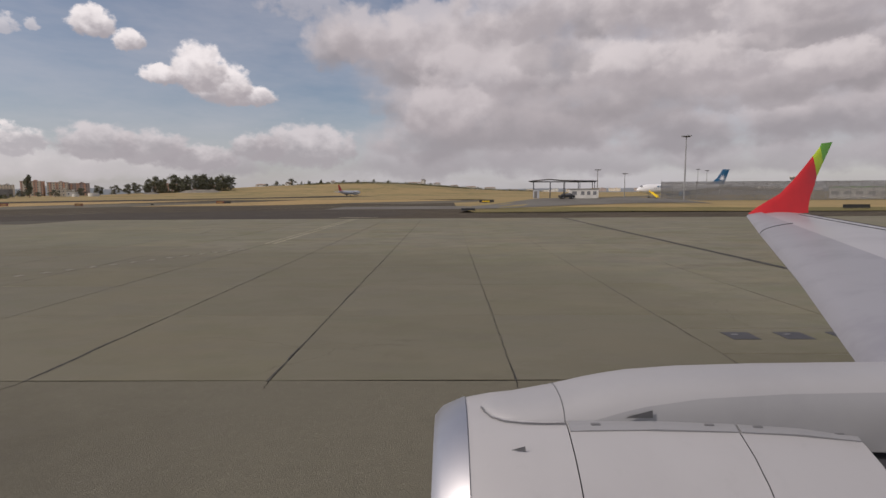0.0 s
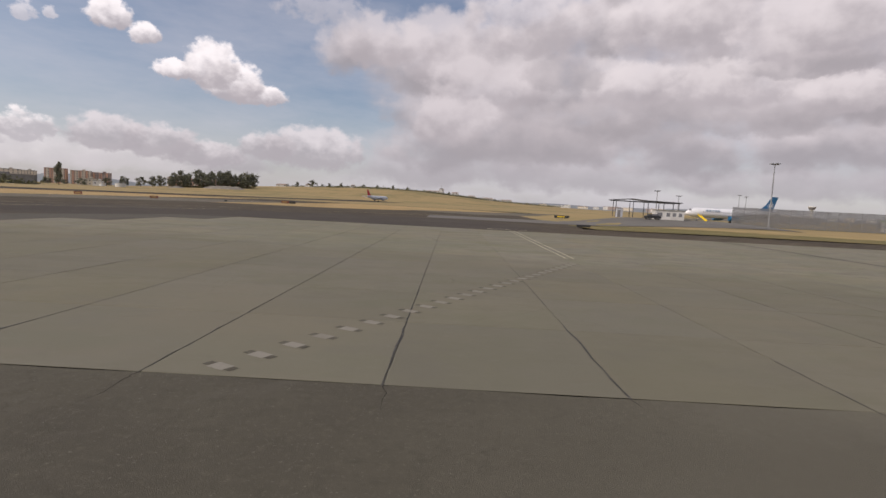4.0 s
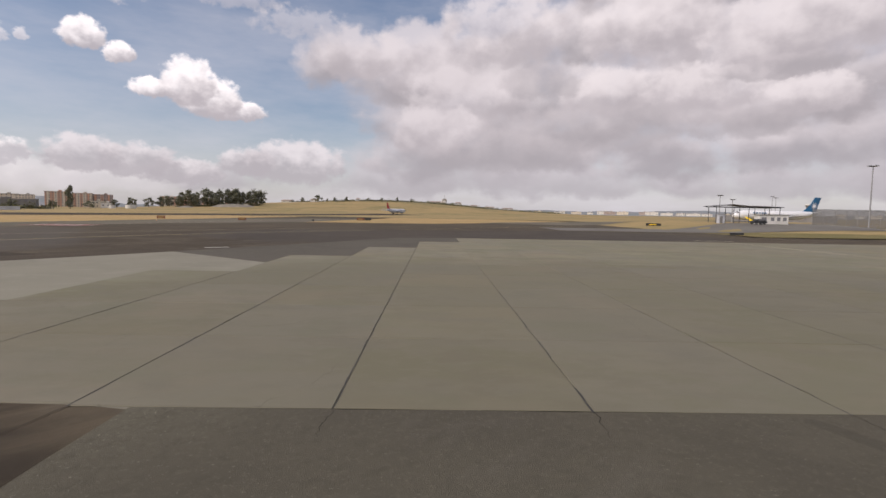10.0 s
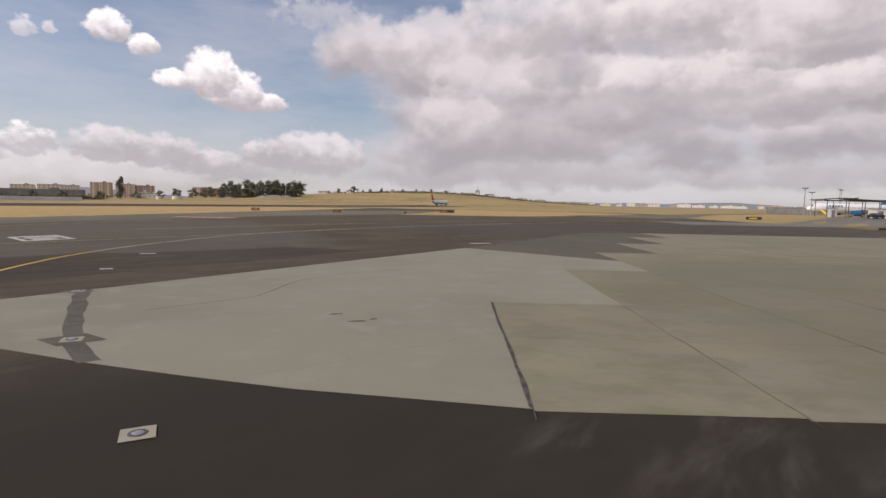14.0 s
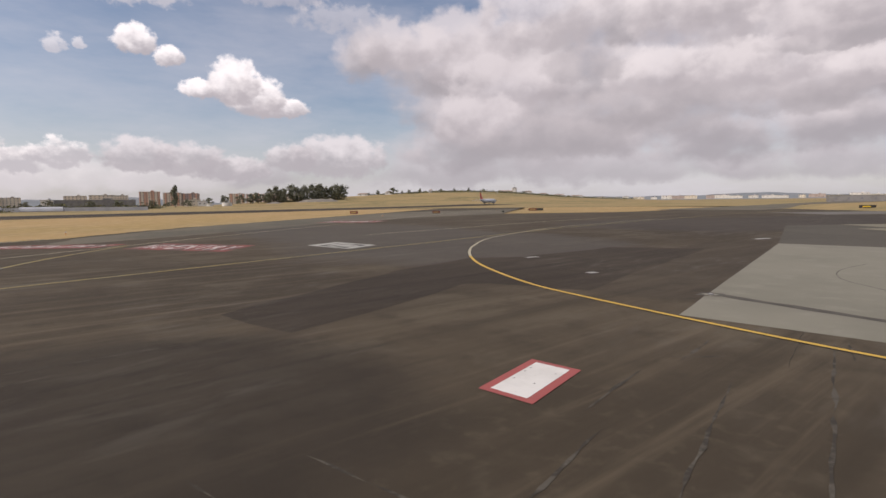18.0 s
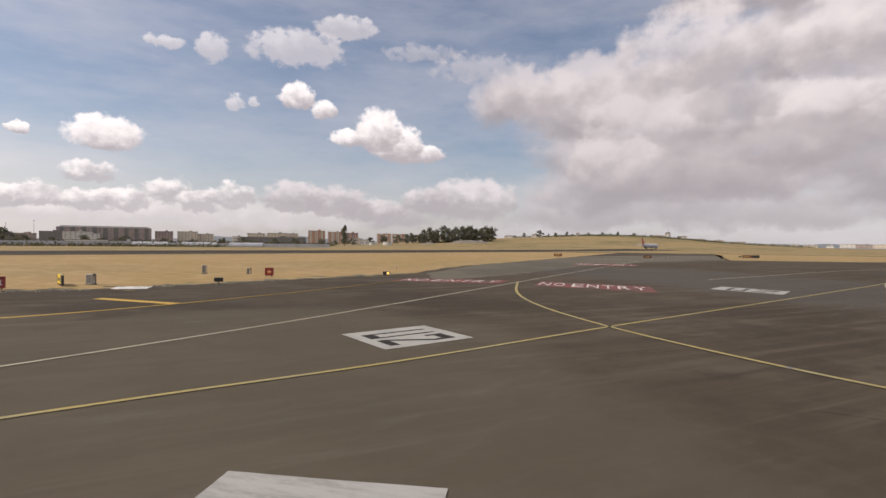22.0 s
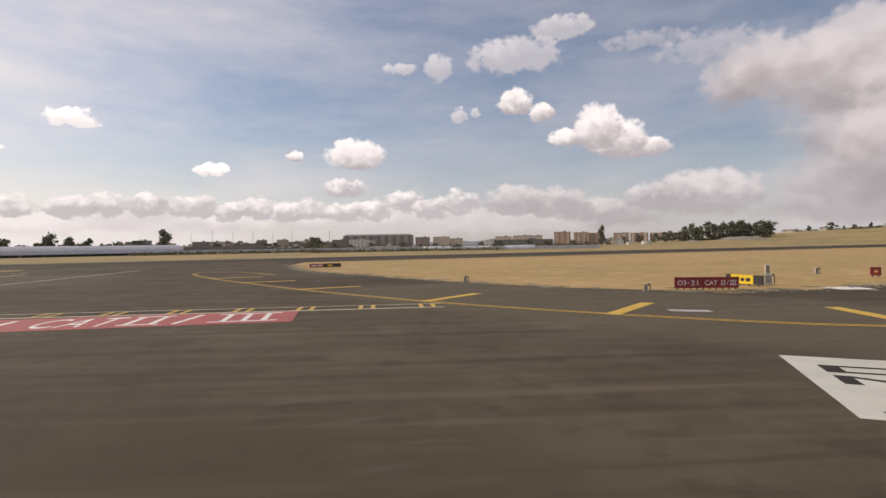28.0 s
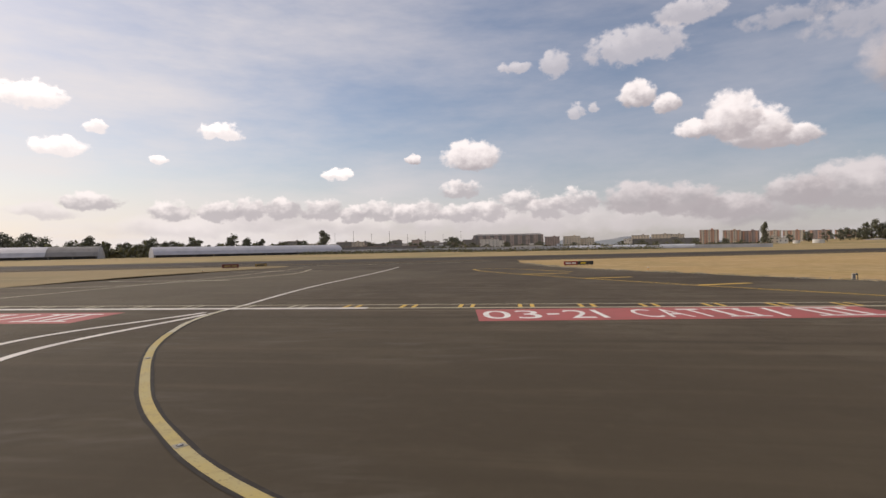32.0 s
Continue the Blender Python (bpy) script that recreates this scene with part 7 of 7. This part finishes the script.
def seen_from(cx, cy, azim, dist):
    return cx + dist * math.cos(radians(azim)), cy + dist * math.sin(radians(azim))


bx, by = seen_from(-179, -41, 135.9, 950)
block(bx, by, 46, 122, 16, 23.0, M_WALL_PINK, M_WALL_GREY, 6, 26, "long pinkish brown apartment block with tiled roof", hip=True, stripe=(M_WALL_GREY, 9))
bx, by = seen_from(-179, -41, 131.3, 990)
block(bx, by, 40, 26, 14, 19.5, M_WALL_PINK, M_TILE_ROOF, 6, 6, "brown apartment wing beside the long block")
bx, by = seen_from(-179, -41, 129.3, 1000)
block(bx, by, 36, 30, 14, 20.0, M_WALL_CREAM, M_WALL_CREAM, 6, 6, "cream apartment building with flat roof")
bx, by = seen_from(-179, -41, 127.8, 1010)
block(bx, by, 36, 26, 14, 16.5, M_WALL_CREAM, M_WALL_GREY, 5, 6, "lower cream apartment building with flat roof")
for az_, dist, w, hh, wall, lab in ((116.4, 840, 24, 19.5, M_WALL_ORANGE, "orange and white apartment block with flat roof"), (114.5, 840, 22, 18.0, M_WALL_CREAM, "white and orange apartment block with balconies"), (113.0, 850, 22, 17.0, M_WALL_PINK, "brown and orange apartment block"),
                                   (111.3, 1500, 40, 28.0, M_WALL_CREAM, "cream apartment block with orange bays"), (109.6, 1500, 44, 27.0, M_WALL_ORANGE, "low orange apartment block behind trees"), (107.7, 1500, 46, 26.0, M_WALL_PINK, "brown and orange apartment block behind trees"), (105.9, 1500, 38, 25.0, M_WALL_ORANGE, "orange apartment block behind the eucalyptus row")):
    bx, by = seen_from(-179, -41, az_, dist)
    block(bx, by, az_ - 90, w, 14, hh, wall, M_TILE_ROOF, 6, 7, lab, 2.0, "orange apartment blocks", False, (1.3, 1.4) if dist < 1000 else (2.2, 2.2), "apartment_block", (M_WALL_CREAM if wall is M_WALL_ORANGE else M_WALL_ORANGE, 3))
for i, (az_, w, hh) in enumerate(((122.6, 26, 17), (120.6, 30, 18.0), (119.2, 20, 17.5))):
    bx, by = seen_from(-179, -41, az_, 900)
    block(bx, by, az_ - 90, w, 14, hh, M_WALL_CREAM, M_WALL_GREY, 6, 6, "pale cream apartment block above the grey warehouse", 0, "pale blocks")
bx, by = seen_from(-179, -41, 120.4, 790)
block(bx, by, 28, 86, 20, 9.5, M_WALL_GREY, M_WALL_GREY, 2, 14, "long dark grey warehouse with flat roof", 1.0, "", False, (2.4, 1.2), "warehouse")
bx, by = seen_from(-179, -41, 123.8, 780)
block(bx, by, 32, 12, 14, 9.8, M_WALL_WHITE, M_WALL_GREY, 2, 2, "white end building of the warehouse", 1.0)
block(-427, 591, 22, 17, 9, 7.5, M_WALL_CREAM, M_PALE, 2, 4, "cream two-storey house beside the trees")
block(-412, 585, 20, 9, 8, 5.5, M_WALL_WHITE, M_PALE, 1, 2, "small white annexe beside the cream house")
block(-520, 313, 47, 27, 9, 4.2, M_WALL_WHITE, M_PALE, 1, 7, "low white airfield building with dark windows", None, "", False, (2.2, 1.5))
block(-500, 330, 47, 9, 7, 3.2, M_TIN, M_TIN, 1, 2, "pale blue-white container hut beside the low building")
# drum tanks
for x, y, r, hh in ((-372, 560, 5, 3.4), (-391, 560, 3, 3.0)):
    th = base("storage_tank", x, y, land(x, y), 0, "low round white storage tank", "tank", "tanks")
    bm = bmesh.new()
    tube(bm, (0, 0, -0.3), (0, 0, hh), r, r, 24)
    part("shell", bm, M_WALL_WHITE, th)
    bm = bmesh.new()
    tube(bm, (0, 0, hh), (0, 0, hh + 0.25), r * 1.02, r * 0.9, 24)
    part("lid", bm, M_PALE, th)


def shed(x, y, turn, length, depth, eave, ridge, label, dark=0.0):
    """A long shed with a bowed sheet roof on posts."""
    th = base("long_shed", x, y, 0, turn, label, "shed", "long sheds")
    n = 9
    segs = 5
    for k in range(segs):
        x0, x1 = -length / 2 + length * k / segs + 0.1, -length / 2 + length * (k + 1) / segs - 0.1
        rings = []
        for xx in (x0, x1):
            up = [(xx, -depth / 2 + depth * i / n, eave + (ridge - eave) * math.sin(math.pi * i / n) ** 0.8) for i in range(n + 1)]
            rings.append(up + [(a, b, c - 0.25) for a, b, c in up[::-1]])
        part("roof_panel", loft(rings), M_WALL_GREY if k >= segs * (1 - dark) else M_ROOF, th, "" if not dark else "roof bay")
        if k:
            bm = bmesh.new()
            for i in range(n):
                tube(bm, (x0 - 0.1, -depth / 2 + depth * i / n, eave + 0.05 + (ridge - eave) * math.sin(math.pi * i / n) ** 0.8), (x0 - 0.1, -depth / 2 + depth * (i + 1) / n, eave + 0.05 + (ridge - eave) * math.sin(math.pi * (i + 1) / n) ** 0.8), 0.12, None, 5)
            part("roof_rib", bm, M_TIN, th)
    part("back_wall", box(0, depth / 2 - 0.3, eave / 2, length, 0.3, eave), M_WALL_GREY, th)
    part("inner_wall", box(0, -depth / 2 + 2.5, eave * 0.5, length - 1, 0.3, eave * 0.95), M_DARK_STEEL, th)
    for sx in (-1, 1):
        up = [(sx * length / 2, -depth / 2 + depth * i / n, eave + (ridge - eave) * math.sin(math.pi * i / n) ** 0.8 - 0.2) for i in range(n + 1)]
        lo = [(sx * length / 2, depth / 2, 0), (sx * length / 2, -depth / 2, 0)]
        a = up + lo
        part("gable", loft([a, [(p[0] - sx * 0.3, p[1], p[2]) for p in a]]), M_TIN, th)
    for k in range(12):
        xx = -length / 2 + 1 + (length - 2) * k / 11
        bm = bmesh.new()
        tube(bm, (xx, -depth / 2 + 0.3, -0.1), (xx, -depth / 2 + 0.3, eave), 0.18, None, 6)
        part("post", bm, M_WALL_WHITE if k in (0, 3) else M_STEEL, th)


shed(-597, 92, 88.4, 140, 24, 1.9, 7.4, "long low shed with a bowed grey sheet roof")
shed(-640, -78, 76, 150, 26, 2.0, 8.6, "long shed with pale and dark bowed roof", 0.35)


def wall_run(a, b, h, n, label, mat, cap):
    a, b = Vector(a), Vector(b)
    d = (b - a)
    turn = math.degrees(math.atan2(d.y, d.x))
    th = base("boundary_wall", a.x, a.y, -0.1, turn, label, "wall")
    for i in range(n):
        w = d.length / n
        part("panel", box((i + 0.5) * w, 0, h / 2, w - 0.12, 0.25, h, 0.04), mat, th)
        part("pillar", box(i * w, 0, h / 2 + 0.05, 0.4, 0.4, h + 0.1, 0.03), cap, th)


wall_run((-604, 129), (-470, 330), 3.2, 30, "long grey boundary wall beyond the runway", M_TIN, M_PALE)
wall_run((-470, 300), (-337, 366), 2.6, 24, "pale sheet-metal fence beyond the runway", M_TIN, M_TIN)


def sheet_tent(x, y, turn, w):
    th = base("storage_tunnel", x, y, 0, turn, "low rounded pale storage tunnel beside the sheet fence", "shelter", "storage tunnels")
    r = []
    for xx in (-w / 2, w / 2):
        r.append([(xx, 2.2 * math.cos(math.pi * i / 10), 3.1 * math.sin(math.pi * i / 10)) for i in range(11)])
    part("cover", loft(r), M_TIN, th, "", False)
    part("base_rail", box(0, -2.25, 0.15, w, 0.1, 0.3), M_WALL_GREY, th)
    part("door", box(-w / 2 - 0.03, 0, 1.1, 0.06, 1.8, 2.2), M_WALL_WHITE, th)


for i, f in enumerate((0.1, 0.34, 0.58)):
    sheet_tent(-462 + 125 * f, 299 + 62 * f, 26, 24)

bx, by = seen_from(-179, -41, 149.5, 462)
block(bx, by, 60, 62, 10, 5.6, M_WALL_GREY, M_TILE_ROOF, 1, 14, "long low grey building with white arches", 0, "", False, (2.2, 2.6), "depot")
bx, by = seen_from(-179, -41, 143.5, 480)
block(bx, by, 55, 26, 10, 5.0, M_WALL_WHITE, M_WALL_GREY, 1, 6, "low white building with flat roof", 0)
random.seed(21)
for i in range(26):
    az_ = 160 - i * 0.95 + random.uniform(-0.3, 0.3)
    bx, by = seen_from(-179, -41, az_, random.uniform(820, 1100))
    hh = random.uniform(10, 17)
    block(bx, by, az_ - 90, random.uniform(14, 34), 12, hh, random.choice((M_WALL_CREAM, M_WALL_GREY, M_WALL_WHITE, M_WALL_PINK)), M_TILE_ROOF if i % 3 else M_WALL_GREY, max(2, int(hh / 3)), 5, "distant pale town building on the skyline", 0, "distant town")
for i in range(9):
    az_ = 139.0 + i * 1.9
    bx, by = seen_from(-179, -41, az_, 880)
    th = base("thin_mast", bx, by, 0, 0, "thin distant lamp mast on the skyline", "mast", "distant masts")
    bm = bmesh.new()
    tube(bm, (0, 0, 0), (0, 0, 24 + (i * 5) % 9), 0.28, 0.2, 6)
    part("pole", bm, M_WALL_GREY, th)
    part("head", box(0, 0, 24 + (i * 5) % 9, 1.6, 0.6, 0.5), M_WALL_GREY, th)
# houses on the hill and the far town to the right
for i, (x, y, w, hh) in enumerate(((-43, 908, 8, 9), (-58, 905, 22, 4), (-20, 915, 12, 6), (-175, 815, 6, 4), (-235, 790, 10, 4), (-270, 775, 16, 3), (10, 950, 14, 5), (40, 970, 18, 5), (75, 990, 20, 5))):
    block(x, y, 4, w, 7, hh, M_WALL_WHITE, M_TILE_ROOF, max(1, int(hh / 3)), 2, "small white house on the golden hill", None, "hill houses", True)
th = base("water_tower", -43, 900, land(-43, 900), 0, "white watch tower with a dark cap on the hill", "tower")
part("shaft", box(0, 0, 4.5, 3.6, 3.6, 9.5, 0.1), M_WALL_WHITE, th)
part("cap", box(0, 0, 9.8, 5.0, 5.0, 1.0, 0.1), M_WALL_GREY, th)
bm = bmesh.new()
tube(bm, (0, 0, 10), (0, 0, 16), 0.18)
part("aerial", bm, M_STEEL, th)
for i in range(34):
    az_ = 84 - i * 1.25 + random.uniform(-0.4, 0.4)
    bx, by = seen_from(-60, 0, az_, random.uniform(1300, 1700))
    hh = random.uniform(4, 9)
    block(bx, by, az_ - 90, random.uniform(14, 40), 14, hh, random.choice((M_WALL_WHITE, M_WALL_CREAM, M_WALL_PINK, M_WALL_WHITE)), M_TILE_ROOF if i % 2 else M_WALL_GREY, max(1, int(hh / 3)), 4, "far pale building along the horizon", 4, "far town")
# terminal buildings beyond the fence
block(196, 246, -38, 40, 16, 5.2, M_WALL_WHITE, M_GREEN, 1, 9, "white terminal building with green roof edge", None, "", False, (2.6, 1.4), "terminal_building")
# plain grey walls here: the haze before them is put into the colour
for i, (x, y, w, hh, lab) in enumerate(((240, 470, 90, 5.5, "long low grey terminal building behind the fence"), (320, 380, 70, 5.0, "low grey airport office building"))):
    block(x, y, -25, w, 18, hh, M_WALL_GREY, M_PALE, 1, 10, lab, None, "airport buildings")
th = base("control_tower", 535, 845, 0, 0, "white airport control tower with round cab", "tower")
bm = bmesh.new()
tube(bm, (0, 0, -0.3), (0, 0, 20), 2.8, 2.3, 14)
part("shaft", bm, M_WALL_WHITE, th)
bm = bmesh.new()
tube(bm, (0, 0, 20), (0, 0, 24), 3.8, 5.4, 14)
part("cab", bm, M_GLASS, th)
bm = bmesh.new()
tube(bm, (0, 0, 24), (0, 0, 25), 5.9, 5.6, 14)
part("cab_roof", bm, M_WALL_WHITE, th)

# earth heap by the trees, far ridges


def heap(x, y, w, d, h, label):
    vs, fs, n = [], [], 22
    for j in range(n + 1):
        for i in range(n + 1):
            u, v = i / n * 2 - 1, j / n * 2 - 1
            k = max(0.0, 1 - u * u - v * v) ** 0.7
            px_, py_ = x + u * w, y + v * d
            vs.append((px_, py_, land(px_, py_) - 0.3 + h * k * (0.75 + 0.5 * noise.noise(Vector((px_ * 0.15, py_ * 0.15, 3))))))
    for j in range(n):
        for i in range(n):
            fs.append((j * (n + 1) + i, j * (n + 1) + i + 1, (j + 1) * (n + 1) + i + 1, (j + 1) * (n + 1) + i))
    tagged(raw("earth_mound", vs, fs, M_RUBBLE, None, "", False), label, "heap")


heap(-296, 636, 26, 10, 4.6, "low grey heap of earth before the eucalyptus row")
heap(-340, 612, 10, 6, 2.0, "small grey heap of earth on the grass")


def ridge(dist, a0, a1, top, label, seed):
    """A far range of hills, as a long banked mesh."""
    vs, fs, n = [], [], 120
    for i in range(n + 1):
        a = radians(a0 + (a1 - a0) * i / n)
        f = i / n
        h = top(a0 + (a1 - a0) * f) * (0.85 + 0.3 * noise.noise(Vector((f * 9, seed, 0)))) + 5 * noise.noise(Vector((f * 30, seed, 2)))
        for k, (dd, hh) in enumerate(((0, -5), (260, h * 0.75), (420, h), (900, -5))):
            vs.append((-120 + (dist + dd) * math.cos(a), (dist + dd) * math.sin(a), hh))
    for i in range(n):
        for k in range(3):
            fs.append((i * 4 + k, i * 4 + k + 1, (i + 1) * 4 + k + 1, (i + 1) * 4 + k))
    tagged(raw("far_hills", vs, fs, M_FAR_HILL, None, "", False), label, "hills", kind="structure")


ridge(2600, 108, 150, lambda a: 14 + 38 * math.exp(-((a - 124.0) / 3.6) ** 2) + 22 * math.exp(-((a - 131) / 3.0) ** 2), "hazy blue-grey hills behind the town", 1.0)
ridge(2900, 38, 96, lambda a: 20 + 20 * math.exp(-((a - 62.5) / 3.5) ** 2) + 8 * math.exp(-((a - 75) / 8) ** 2), "low hazy hills along the far horizon", 2.0)
ridge(2700, 150, 200, lambda a: 16, "low hazy hills beyond the sheds", 3.0)
